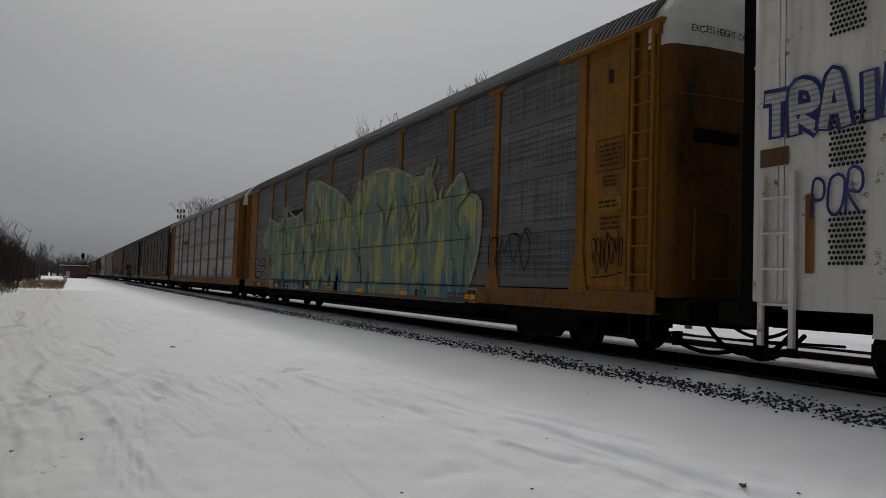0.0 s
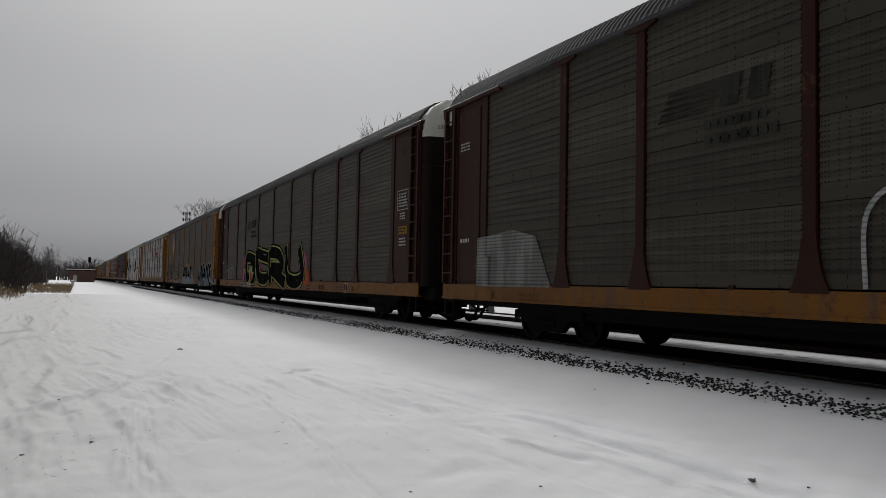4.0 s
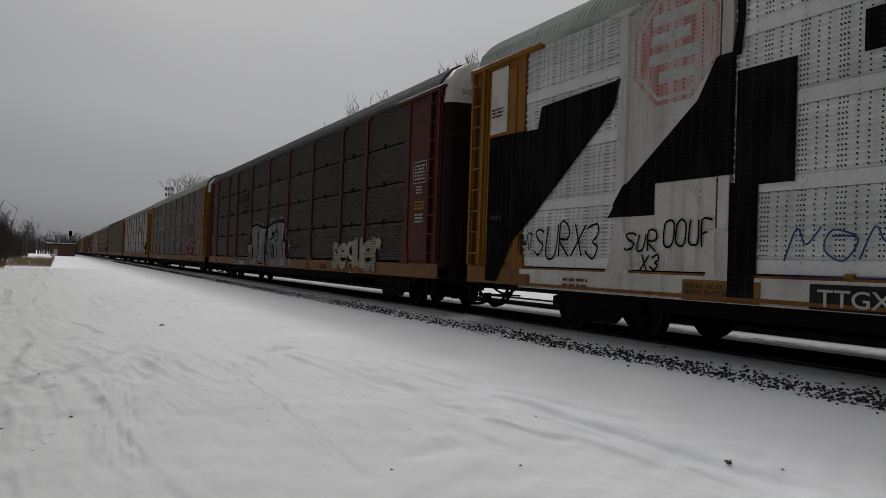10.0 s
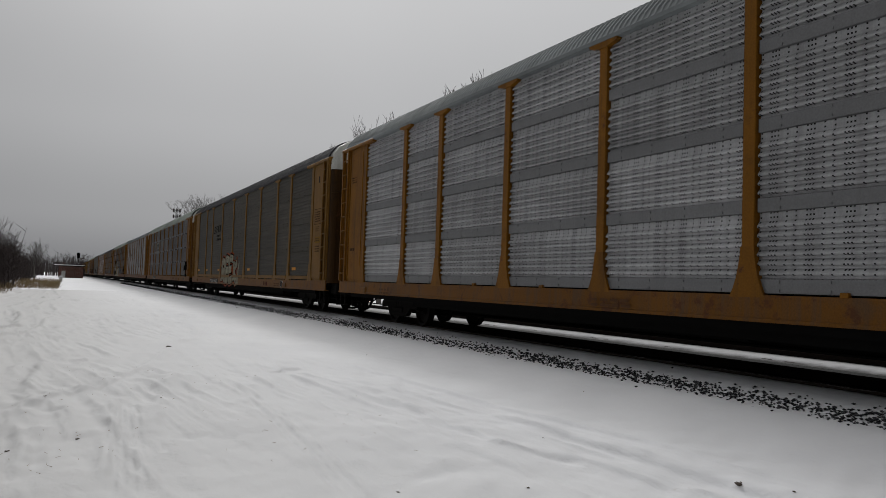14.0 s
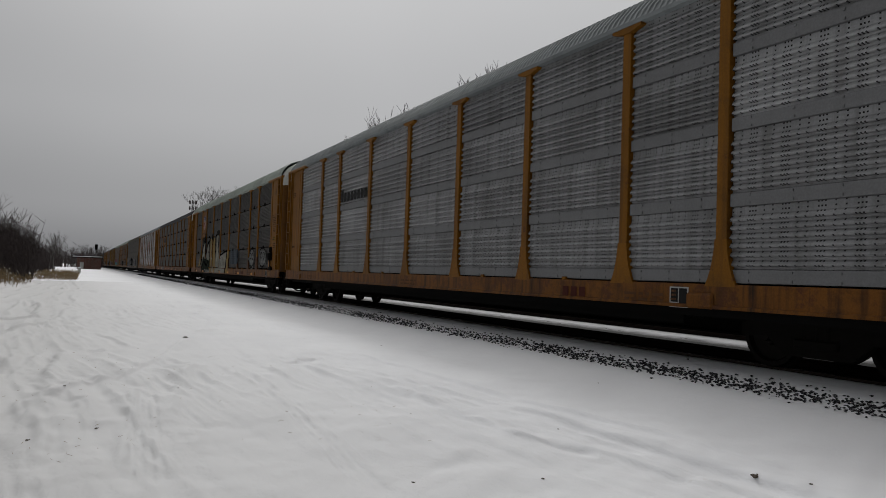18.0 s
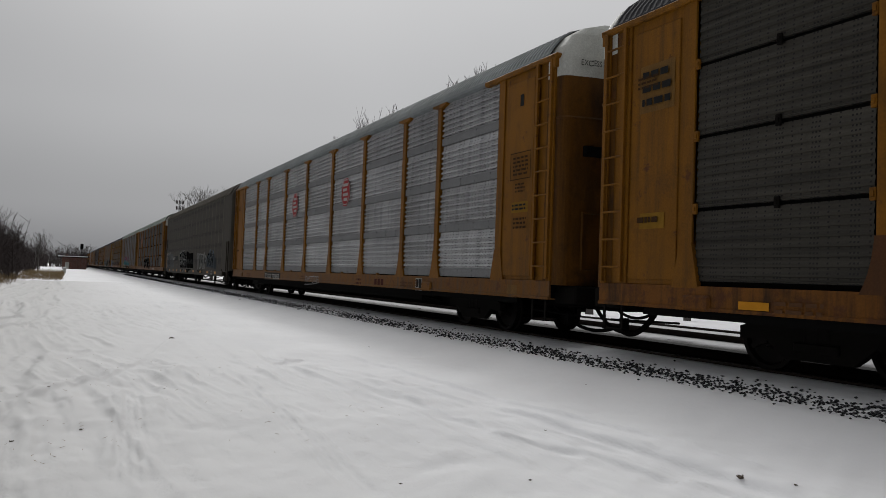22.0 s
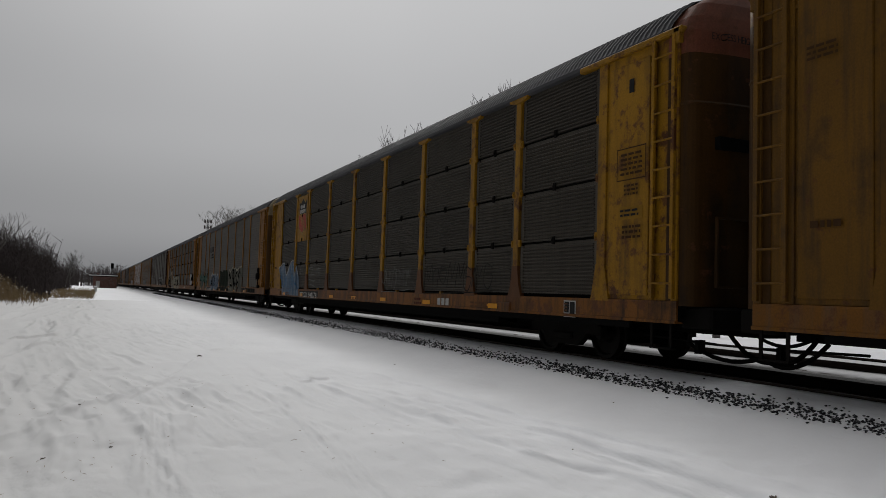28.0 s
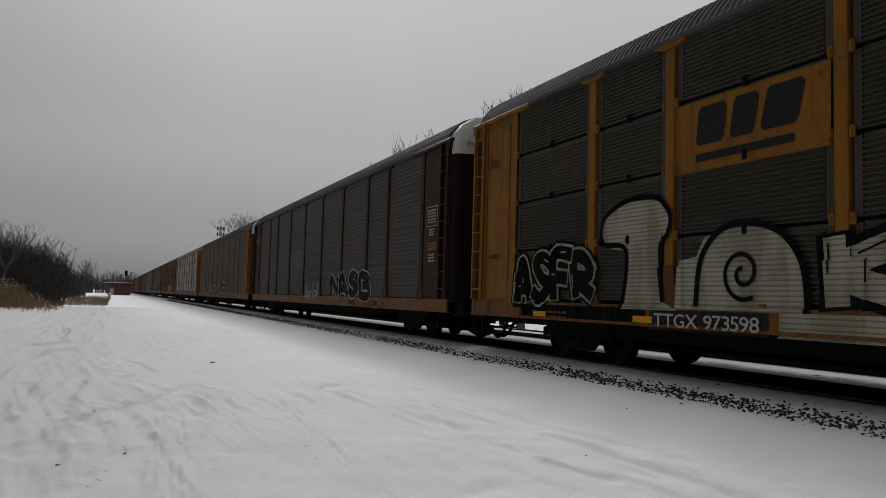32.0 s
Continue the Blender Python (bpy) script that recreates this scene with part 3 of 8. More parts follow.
    # long drags and scuffs that run with the traffic and fan out up the lot
    lot = np.clip((5.3 - x) / 0.9, 0, 1) * np.clip((75 - y) / 40, 0, 1) * np.clip(0.45 + 0.8 * lattice(0.45 * x, 0.2 * y, 33), 0.12, 1)
    run = x + 0.11 * y + 0.25 * lattice(0.4 * x, 0.22 * y, 34)
    fan = x - 0.06 * y + 0.3 * lattice(0.5 * x, 0.18 * y, 35)
    ridged = lambda v: 1 - 2 * np.abs(v)
    h += lot * 0.85 * (0.034 * ridged(lattice(2.3 * run, 0.24 * y, 36)) * np.clip((x - 0.5) / 2, 0.2, 1) + 0.028 * ridged(lattice(4.9 * run, 0.5 * y, 37)) + 0.014 * ridged(lattice(9.5 * run, 1.3 * y, 39)) + 0.024 * ridged(lattice(2.1 * fan, 0.3 * y, 38)) * np.clip((3.5 - x) / 2, 0, 1))
    h += lot * np.clip((y - 9) / 8, 0, 1) * (0.045 * np.maximum(lattice(1.6 * fan, 0.75 * y, 31), 0) ** 2 + 0.04 * np.maximum(lattice(3.3 * run, 1.5 * y, 32), 0) ** 2)
    # drift clods and boot holes
    r = random.Random(5)
    for _ in range(60):
        a, b = r.uniform(-5, 5.2), 3.0 + 42 * r.random() ** 1.6
        s, dp = r.uniform(0.06, 0.2), r.uniform(-0.035, 0.03)
        g = r.uniform(0, 3.1)
        dx, dy = (x - a) * math.cos(g) + (y - b) * math.sin(g), (y - b) * math.cos(g) - (x - a) * math.sin(g)
        h += dp * np.exp(-(dx / s) ** 2 - (dy / (2.2 * s)) ** 2)
    # plough bank on the far left and slow swells far off
    h += 0.32 * bell(x + 9, 4.0) * bell(y - 52, 14.0) + 0.5 * np.clip((np.abs(x) - 40) / 200, 0, 1) * np.sin(0.02 * y + 0.013 * x)
    return h


def build_ground():
    xs = steps([(-2500, -300, 6), (-300, -40, 14), (-40, -8, 30), (-8, -2, 50), (-2, 2.5, 190), (2.5, 5.4, 110), (5.4, 7.2, 36), (7.2, 8.16, 14), (8.16, 8.36, 10), (8.36, 16, 44), (16, 60, 22), (60, 300, 12), (300, 2500, 7)])
    ys = steps([(-2500, -200, 6), (-200, -20, 14), (-20, 2, 22), (2, 12, 250), (12, 14, 30), (14, 30, 130), (30, 70, 110), (70, 200, 60), (200, 600, 25), (600, 3500, 10)])
    gx, gy = np.meshgrid(xs, ys)
    gz = ground_height(gx, gy)
    n, m = len(xs), len(ys)
    verts = np.stack([gx, gy, gz], -1).reshape(-1, 3)
    i = (np.arange(m - 1)[:, None] * n + np.arange(n - 1)[None]).ravel()
    faces = np.stack([i, i + 1, i + n + 1, i + n], -1)
    me = bpy.data.meshes.new("ground")
    me.from_pydata(verts.tolist(), [], faces.tolist())
    me.polygons.foreach_set("use_smooth", np.ones(len(faces), bool))
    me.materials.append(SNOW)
    me.update()
    return tagged(new("ground", me), "trampled snow with wheel ruts beside the railway", "snow", kind="structure")


build_ground()
LINE = 9.0      # centre of the train's track
SECOND = 13.4   # centre of the track behind it


def rail_profile(x, z):
    """The outline of a rail, 0.18 m high, its head at z."""
    half = [(0.036, 0.0), (0.037, -0.03), (0.009, -0.045), (0.009, -0.15), (0.07, -0.165), (0.07, -0.18)]
    return [(x + a, z + b) for a, b in half] + [(x - a, z + b) for a, b in half[::-1]]


def build_track(centre, z, label):
    track = tagged(new("railway_track"), label, "railway track", kind="structure")
    for side in (-0.753, 0.753):
        s = Shape()
        s.along(rail_profile(centre + side, z), -60, 700, True)
        single("rail", s, RAIL_SIDE, track)
    r = random.Random(int(centre))
    for i in range(140):
        y = -8 + i * 0.53
        part("tie", f"tie{i % 5}", lambda s: s.box(-1.28 + 0.03 * (i % 3), 1.28, -0.115, 0.115, -0.36, -0.212 + 0.005 * (i % 5), 0.012), WOOD_TIE, track).location = (centre + r.uniform(-0.03, 0.03), y, z)
    return track


build_track(LINE, 0.0, "straight railway track bedded in dirty snow")
build_track(SECOND, 0.02, "second railway track half buried in snow")


def build_gravel():
    """Dark ballast stones blown clear of snow along the tie ends."""
    r = np.random.RandomState(3)
    base = [(0, 0, 1), (0.9, 0, 0.3), (0.2, 0.9, 0.2), (-0.8, 0.5, 0.3), (-0.7, -0.6, 0.2), (0.3, -0.9, 0.35), (0, 0, -0.7)]
    tris = [(0, 1, 2), (0, 2, 3), (0, 3, 4), (0, 4, 5), (0, 5, 1), (6, 2, 1), (6, 3, 2), (6, 4, 3), (6, 5, 4), (6, 1, 5)]
    base, n = np.array(base), 12500
    y = 2.5 + 110 * r.rand(n) ** 1.9
    x = 7.36 + 0.14 * r.randn(n) + 0.10 * (r.rand(n) > 0.9) * r.randn(n)
    keep = (np.sin(1.9 * y) * 0.12 + np.sin(0.7 * y + 1) * 0.15 + r.rand(n)) > 0.18
    x, y = x[keep], y[keep]
    z = ground_height(x, y)
    size = r.uniform(0.009, 0.030, len(x)) * (1 + 0.005 * y)
    turn = r.rand(len(x)) * 6.28
    c, s_ = np.cos(turn), np.sin(turn)
    jit = 1 + 0.45 * (r.rand(len(x), 7, 3) - 0.5)
    p = base[None] * jit * size[:, None, None]
    q = np.stack([p[..., 0] * c[:, None] - p[..., 1] * s_[:, None], p[..., 0] * s_[:, None] + p[..., 1] * c[:, None], p[..., 2] * 0.6], -1)
    q += np.stack([x, y, z + 0.3 * size], -1)[:, None]
    faces = (np.array(tris)[None] + 7 * np.arange(len(x))[:, None, None]).reshape(-1, 3)
    me = bpy.data.meshes.new("ballast_gravel")
    me.from_pydata(q.reshape(-1, 3).tolist(), [], faces.tolist())
    me.materials.append(STONE)
    tagged(new("ballast_gravel", me), "strip of dark ballast stones showing through snow", "gravel", kind="stuff")


build_gravel()

# ---- the train ----
SIDE = -1.53                                     # outer face of the posts, in a car's own space
POSTS = (-9.08, -7.12, -4.27, -1.42, 1.42, 4.27, 7.12, 9.08)
SCREEN_END, BODY_END = 11.72, 13.62
FLOOR = 1.05
ROWS_Z = [1.07, 2.05, 3.03, 4.01, 4.985]


def screen_wide(s, y0, y1, z0, z1, deep=0.045):
    """Corrugated screen: a flat bolted band below, broad ribs above it."""
    band, back = 0.17, deep - 1.502
    prof = [(-1.44, z0), (-1.497, z0 + 0.004), (-1.497, z0 + band), (back, z0 + band + 0.012)]
    z = z0 + band + 0.012
    while z + 0.115 < z1 - 0.01:
        prof += [(back, z + 0.030), (back - 0.85 * deep, z + 0.038), (back - deep, z + 0.050), (back - 0.9 * deep, z + 0.066), (back - 0.45 * deep, z + 0.092), (back, z + 0.115)]
        z += 0.115
    prof += [(back, z1 - 0.004), (-1.44, z1)]
    s.along(prof, y0 + 0.012, y1 - 0.012)
    n = max(2, round((y1 - y0) / 0.62))
    for i in range(n):
        y = y0 + (i + 0.5) * (y1 - y0) / n
        for dz in (0.035, 0.14):
            s.box(-1.509, -1.496, y - 0.014, y + 0.014, z0 + dz - 0.014, z0 + dz + 0.014)


def screen_fine(s, y0, y1, z0, z1):
    """Finely ribbed screen with an open slot below it."""
    z0 += 0.042
    prof = [(-1.43, z0), (-1.496, z0 + 0.003), (-1.496, z0 + 0.022), (-1.462, z0 + 0.03)]
    z = z0 + 0.03
    while z + 0.065 < z1 - 0.01:
        prof += [(-1.462, z + 0.024), (-1.494, z + 0.030), (-1.494, z + 0.048), (-1.462, z + 0.065)]
        z += 0.065
    prof += [(-1.462, z1 - 0.004), (-1.43, z1)]
    s.along(prof, y0 + 0.13, y1 - 0.13)
    for a, b in ((y0 + 0.02, y0 + 0.128), (y1 - 0.128, y1 - 0.02)):
        s.box(-1.484, -1.44, a, b, z0, z1 - 0.02, 0.004)


def screen_slotted(s, y0, y1, z0, z1):
    """Broad shallow ribs with an open slot below the panel."""
    z0 += 0.045
    prof = [(-1.44, z0), (-1.49, z0 + 0.004), (-1.49, z0 + 0.03), (-1.478, z0 + 0.036)]
    z = z0 + 0.036
    while z + 0.115 < z1 - 0.01:
        prof += [(-1.478, z + 0.036), (-1.492, z + 0.046), (-1.492, z + 0.078), (-1.478, z + 0.115)]
        z += 0.115
    prof += [(-1.478, z1 - 0.004), (-1.44, z1)]
    s.along(prof, y0 + 0.03, y1 - 0.03)


def post_shape(s):
    s.box(SIDE, -1.42, -0.092, 0.092, FLOOR, 4.94, 0.008)


def post_foot_shape(s):
    half = [(0.10, 1.64), (0.112, 1.52), (0.135, 1.38), (0.17, 1.24), (0.215, 1.12), (0.265, FLOOR - 0.03)]
    s.plate(half + [(-a, z) for a, z in half[::-1]], SIDE - 0.008, 0.09)


def cap_shape(s):
    s.plate([(-0.34, 4.995), (-0.34, 4.945), (-0.10, 4.885), (0.10, 4.885), (0.34, 4.945), (0.34, 4.995)][::-1], SIDE - 0.02, 0.12)


def sill_shape(s, end, foot=0.645):
    prof = [(-1.40, 1.05), (SIDE, 1.05), (SIDE - 0.006, 1.03), (SIDE - 0.006, foot + 0.055), (SIDE - 0.03, foot + 0.04), (SIDE - 0.03, foot), (-1.40, foot), (-1.40, foot + 0.02), (-1.50, foot + 0.035), (-1.50, 1.02), (-1.40, 1.03)]
    s.along(prof[::-1], -end, end, True)


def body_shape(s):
    """Floor, far side and an added black sheet behind the screens for the shaded inside."""
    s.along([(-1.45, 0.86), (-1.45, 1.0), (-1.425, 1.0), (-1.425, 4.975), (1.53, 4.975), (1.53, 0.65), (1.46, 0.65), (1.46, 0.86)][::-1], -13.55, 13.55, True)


def underframe_shape(s):
    s.along([(-0.32, 0.92), (-0.32, 0.36), (-0.42, 0.36), (-0.42, 0.33), (0.42, 0.33), (0.42, 0.36), (0.32, 0.36), (0.32, 0.92)], -8.6, 8.6, True)
    s.box(-0.30, 0.30, -14.0, 14.0, 0.55, 0.95)
    for y in (-7.1, -4.3, -1.5, 1.5, 4.3, 7.1):
        s.add([(-1.42, y - 0.06, 0.7), (-0.3, y - 0.06, 0.42), (0.3, y - 0.06, 0.42), (1.42, y - 0.06, 0.7), (1.42, y - 0.06, 0.9), (-1.42, y - 0.06, 0.9),
               (-1.42, y + 0.06, 0.7), (-0.3, y + 0.06, 0.42), (0.3, y + 0.06, 0.42), (1.42, y + 0.06, 0.7), (1.42, y + 0.06, 0.9), (-1.42, y + 0.06, 0.9)],
              [(0, 1, 2, 3, 4, 5), (11, 10, 9, 8, 7, 6), (0, 6, 7, 1), (1, 7, 8, 2), (2, 8, 9, 3), (3, 9, 10, 4), (5, 11, 6, 0)])
    # black web under the painted sill, deeper between the trucks
    s.box(-1.535, -1.49, -12.6, 12.6, 0.62, 0.721)
    s.box(-1.49, -1.45, -8.4, 8.4, 0.50, 0.73)
    s.tube((-0.9, -1.0, 0.62), (-0.9, 1.3, 0.62), 0.2, n=10)
    s.tube((-1.2, -8.5, 0.60), (-1.2, 8.5, 0.60), 0.022)
    s.box(-1.0, -0.5, 2.4, 3.0, 0.45, 0.8, 0.03)


def low_underframe_shape(s):
    """Shallow centre sill with brake pipes hung below it."""
    s.box(-0.30, 0.30, -14.0, 14.0, 0.62, 0.95)
    for y in (-8.0, -4.0, 0.0, 4.0, 8.0):
        s.box(-1.42, 1.42, y - 0.06, y + 0.06, 0.66, 0.9)
    s.tube((-0.9, -0.2, 0.52), (-0.9, 1.0, 0.52), 0.15, n=10)
    s.box(-1.1, -0.6, 2.6, 3.1, 0.40, 0.7, 0.03)
    for x, y0, y1, z0, z1 in ((-1.15, -9.0, 9.0, 0.56, 0.56), (-0.8, -9.5, -1.0, 0.22, 0.52), (-0.8, 1.0, 9.5, 0.52, 0.24), (-1.2, 3.0, 8.0, 0.5, 0.42)):
        s.tube((x, y0, z0), (x, y1, z1), 0.02)
    for y in (-8.2, -7.9, -3.4, 3.2, 5.6):
        s.box(-1.2, -1.14, y - 0.03, y + 0.03, 0.36, 0.7)


def roof_profile(grow=0.0):
    return [(SIDE - 0.012, 4.985), (-1.545, 5.055), (-1.47, 5.17 + grow), (-1.30, 5.37 + grow), (-1.08, 5.53 + grow), (-0.72, 5.66 + grow), (0, 5.74 + grow),
            (0.72, 5.66 + grow), (1.08, 5.53 + grow), (1.30, 5.37 + grow), (1.47, 5.17 + grow), (1.545, 5.055)]


def roof_shape(s, lift=0.0):
    """Ribbed roof: raised ribs every 0.135 m across it."""
    low, high = roof_profile(lift), roof_profile(lift + 0.024)
    high = [(x * 1.006, z) for x, z in high]
    n, ys, y = len(low), [], -13.45
    while y < 13.4:
        ys += [(y, low), (y + 0.055, low), (y + 0.075, high), (y + 0.115, high)]
        y += 0.135
    ys.append((13.45, low))
    v = [(x, yy, z) for yy, prof in ys for x, z in prof]
    f = [(i * n + j, (i + 1) * n + j, (i + 1) * n + j + 1, i * n + j + 1) for i in range(len(ys) - 1) for j in range(n - 1)]
    s.add(v, f)


def eave_shape(s):
    s.along([(SIDE - 0.012, 5.055), (SIDE - 0.03, 5.05), (SIDE - 0.03, 4.985), (-1.44, 4.97), (-1.44, 5.055)], -13.3, 13.3, True)


def end_curve(side):
    """The rounded plan of a car's end, from the near corner to the far one."""
    pts = [(SIDE + 0.02, BODY_END - 0.25), (SIDE + 0.03, BODY_END)]
    for a in range(0, 91, 15):
        pts.append((SIDE + 0.25 - 0.22 * math.cos(radians(a)), BODY_END + 0.02 + 0.2 * math.sin(radians(a))))
    pts += [(-0.9, 13.93), (-0.4, 13.97), (0, 13.98)]
    pts += [(-x, y) for x, y in pts[::-1][1:]]
    return [(x, side * y) for x, y in pts]


def end_door_shape(s, side, top=4.62):
    pts = end_curve(side)
    n = len(pts)
    zs = [0.98, 1.0, 2.4, 3.86, 3.89, 3.92, top]
    grow = [0, 0, 0, 0, 0.012, 0, 0]
    s.add([(x * (1 + g / 1.5), y + side * g, z) for z, g in zip(zs, grow) for x, y in pts],
          [(k * n + i, k * n + i + 1, (k + 1) * n + i + 1, (k + 1) * n + i) for k in range(len(zs) - 1) for i in range(n - 1)])


def hatch_shape(s, side):
    """A shallow pressed frame on the end door."""
    y0, y1 = sorted((side * 13.95, side * 14.0))
    x0, x1, z0, z1 = -1.15, -0.45, 1.25, 2.25
    v = [(x0, y0, z0), (x1, y0, z0), (x1, y0, z1), (x0, y0, z1), (x0 + 0.03, y0, z0 + 0.03), (x1 - 0.03, y0, z0 + 0.03), (x1 - 0.03, y0, z1 - 0.03), (x0 + 0.03, y0, z1 - 0.03)]
    v += [(x, y1, z) for x, y, z in v]
    f = []
    for i in range(4):
        j = (i + 1) % 4
        f += [(i, j, 4 + j, 4 + i), (8 + i, 12 + i, 12 + j, 8 + j), (i, 8 + i, 8 + j, j), (4 + i, 4 + j, 12 + j, 12 + i)]
    s.add(v, f)


def end_cap_shape(s, side):
    """Upper end, rounded over into the roof."""
    pts = end_curve(side)
    n, rows = len(pts), []
    for z, inset in ((4.62, 0.0), (4.95, 0.0), (5.18, 0.03), (5.40, 0.07), (5.56, 0.14), (5.68, 0.24), (5.76, 0.42)):
        lim = max(0.05, 1.53 if z < 5.0 else np.interp(z, [4.96, 5.16, 5.37, 5.53, 5.66, 5.76], [1.53, 1.45, 1.30, 1.08, 0.74, 0.1]))
        rows.append([(x * lim / 1.53, y - side * inset * (1 - abs(x) / 3.0), z) for x, y in pts])
    rows.append([(x * 0.9, side * 13.3, 5.77) for x, y, z in rows[-1]])
    s.add([p for row in rows for p in row], [(k * n + i, k * n + i + 1, (k + 1) * n + i + 1, (k + 1) * n + i) for k in range(len(rows) - 1) for i in range(n - 1)])


def end_sheet_shape(s, side):
    a, b = sorted((side * SCREEN_END, side * BODY_END))
    s.box(-1.50, -1.44, a, b, FLOOR, 4.99, 0.006)
    p = side * 11.83
    s.box(SIDE, -1.45, p - 0.11, p + 0.11, FLOOR, 4.97, 0.008)
    s.plate([(p - 0.11, 1.62), (p - 0.24, FLOOR - 0.03), (p + 0.24, FLOOR - 0.03), (p + 0.11, 1.62)][::-1], SIDE - 0.008, 0.07)
    # raised door frame and its edge
    q0, q1 = sorted((side * 12.02, side * 12.98))
    s.box(-1.522, -1.49, q0, q1, 1.12, 4.78, 0.01)
    q0, q1 = sorted((side * 13.02, side * 13.10))
    s.box(-1.535, -1.49, q0, q1, 1.06, 4.97, 0.01)
    q0, q1 = sorted((side * 13.50, side * BODY_END))
    s.box(SIDE - 0.012, -1.44, q0, q1, FLOOR, 4.97, 0.01)
    for i in range(16):
        s.box(SIDE - 0.024, SIDE - 0.011, side * 13.56 - 0.016, side * 13.56 + 0.016, 1.22 + 0.235 * i, 1.252 + 0.235 * i)
    q0, q1 = sorted((side * 12.1, side * 13.05))
    for z in (1.16, 4.62):
        s.box(-1.515, -1.49, q0, q1, z, z + 0.05, 0.004)


def top_beam_shape(s, side):
    a, b = sorted((side * 11.2, side * 13.70))
    s.box(SIDE - 0.05, -1.44, a, b, 4.93, 5.03, 0.02)
    s.box(SIDE - 0.05, -1.40, side * 13.6 - 0.06, side * 13.6 + 0.06, 4.78, 5.01, 0.01)


def build_ladder(car, side, material, low=False, shift=0.0):
    """A corner ladder: two stiles and its rungs."""
    ladder = new("ladder")
    ladder.parent, ladder.location = car, (0, shift, 0)
    z0, z1 = (0.46, 2.5) if low else (1.08, 4.94)
    for y in (13.12, 13.55):
        part("stile", f"stile{side}{y}{low}", lambda s: s.box(SIDE - 0.06, SIDE - 0.005, side * y - 0.035, side * y + 0.035, z0, z1, 0.006), material, ladder)
    for i in range(4 if low else 9):
        part("rung", f"rung{side}", lambda s: s.tube((SIDE - 0.05, side * 13.12, 0), (SIDE - 0.05, side * 13.55, 0), 0.016, n=6), material, ladder).location.z = (0.95 if low else 1.3) + 0.42 * i


def step_shape(s, side):
    for y in (13.1, 13.5):
        s.box(SIDE, SIDE + 0.02, side * y - 0.025, side * y + 0.025, 0.35, 0.75)
    s.box(SIDE - 0.02, SIDE + 0.10, side * 13.3 - 0.22, side * 13.3 + 0.22, 0.35, 0.37)


def side_frame_shape(s, x):
    """Cast truck side frame: arched top, dipped middle, journal boxes."""
    prof = [(-1.12, 0.40), (-1.12, 0.56), (-0.75, 0.66), (-0.4, 0.80), (0.4, 0.80), (0.75, 0.66), (1.12, 0.56), (1.12, 0.40), (0.72, 0.42), (0.45, 0.20), (-0.45, 0.20), (-0.72, 0.42)]
    s.plate(prof[::-1], x, 0.12)
    s.box(x - 0.04, x + 0.16, -0.3, 0.3, 0.30, 0.42, 0.02)
    for y in (-0.16, 0.0, 0.16):
        s.tube((x + 0.05, y, 0.42), (x + 0.05, y, 0.66), 0.06, n=8)


def bolster_shape(s):
    s.box(-1.05, 1.05, -0.2, 0.2, 0.45, 0.72, 0.03)
    s.box(-0.7, 0.7, -0.62, -0.54, 0.25, 0.36)
    s.box(-0.7, 0.7, 0.54, 0.62, 0.25, 0.36)


def wheelset_shape(s):
    for m in (-1, 1):
        prof = [(m * 0.665, 0.10), (m * 0.69, 0.14), (m * 0.70, 0.30), (m * 0.675, 0.36), (m * 0.672, 0.455), (m * 0.70, 0.447), (m * 0.712, 0.422), (m * 0.81, 0.417), (m * 0.81, 0.36), (m * 0.755, 0.33), (m * 0.74, 0.15), (m * 0.83, 0.11), (m * 0.83, 0.0)]
        s.lathe(prof, (0, 0, 0), 22)
        s.box(m * 0.80 - 0.02, m * 0.80 + 0.022, -0.03, 0.03, 0.16, 0.30)
    s.tube((-0.95, 0, 0), (0.95, 0, 0), 0.09, n=10)


def coupler_shape(s, side):
    a, b = sorted((side * 13.6, side * 14.15))
    s.box(-0.1, 0.1, a, b, 0.72, 0.90, 0.02)
    a, b = sorted((side * 14.05, side * 14.33))
    s.box(-0.17, 0.15, a, b, 0.66, 0.96, 0.05)
    s.tube((-1.35, side * 13.95, 0.62), (-0.15, side * 14.0, 0.78), 0.018)
    s.box(-1.3, 1.3, *sorted((side * 13.45, side * 14.05)), 0.66, 0.97, 0.03)


def hose_shape(s, side, which):
    bend = lambda a, b, sag: [(a[0] + (b[0] - a[0]) * t, side * (a[1] + (b[1] - a[1]) * t), a[2] + (b[2] - a[2]) * t - sag * 4 * t * (1 - t)) for t in [i / 9 for i in range(10)]]
    for pts, r in () if which == 3 else (((bend((-0.45, 13.55, 0.60), (-0.40, 14.3, 0.24), 0.13), 0.036), (bend((-0.95, 13.0, 0.58), (-0.6, 14.3, 0.30), 0.20), 0.032), (bend((-0.2, 13.7, 0.66), (-0.2, 14.3, 0.46), 0.05), 0.026))[which],):
        s.pipe(pts, r)
    if which < 3:
        return
    s.tube((-1.05, side * 12.4, 0.5), (-1.05, side * 13.9, 0.46), 0.018)
    s.box(-1.12, -0.98, *sorted((side * 13.55, side * 13.62)), 0.3, 0.5)


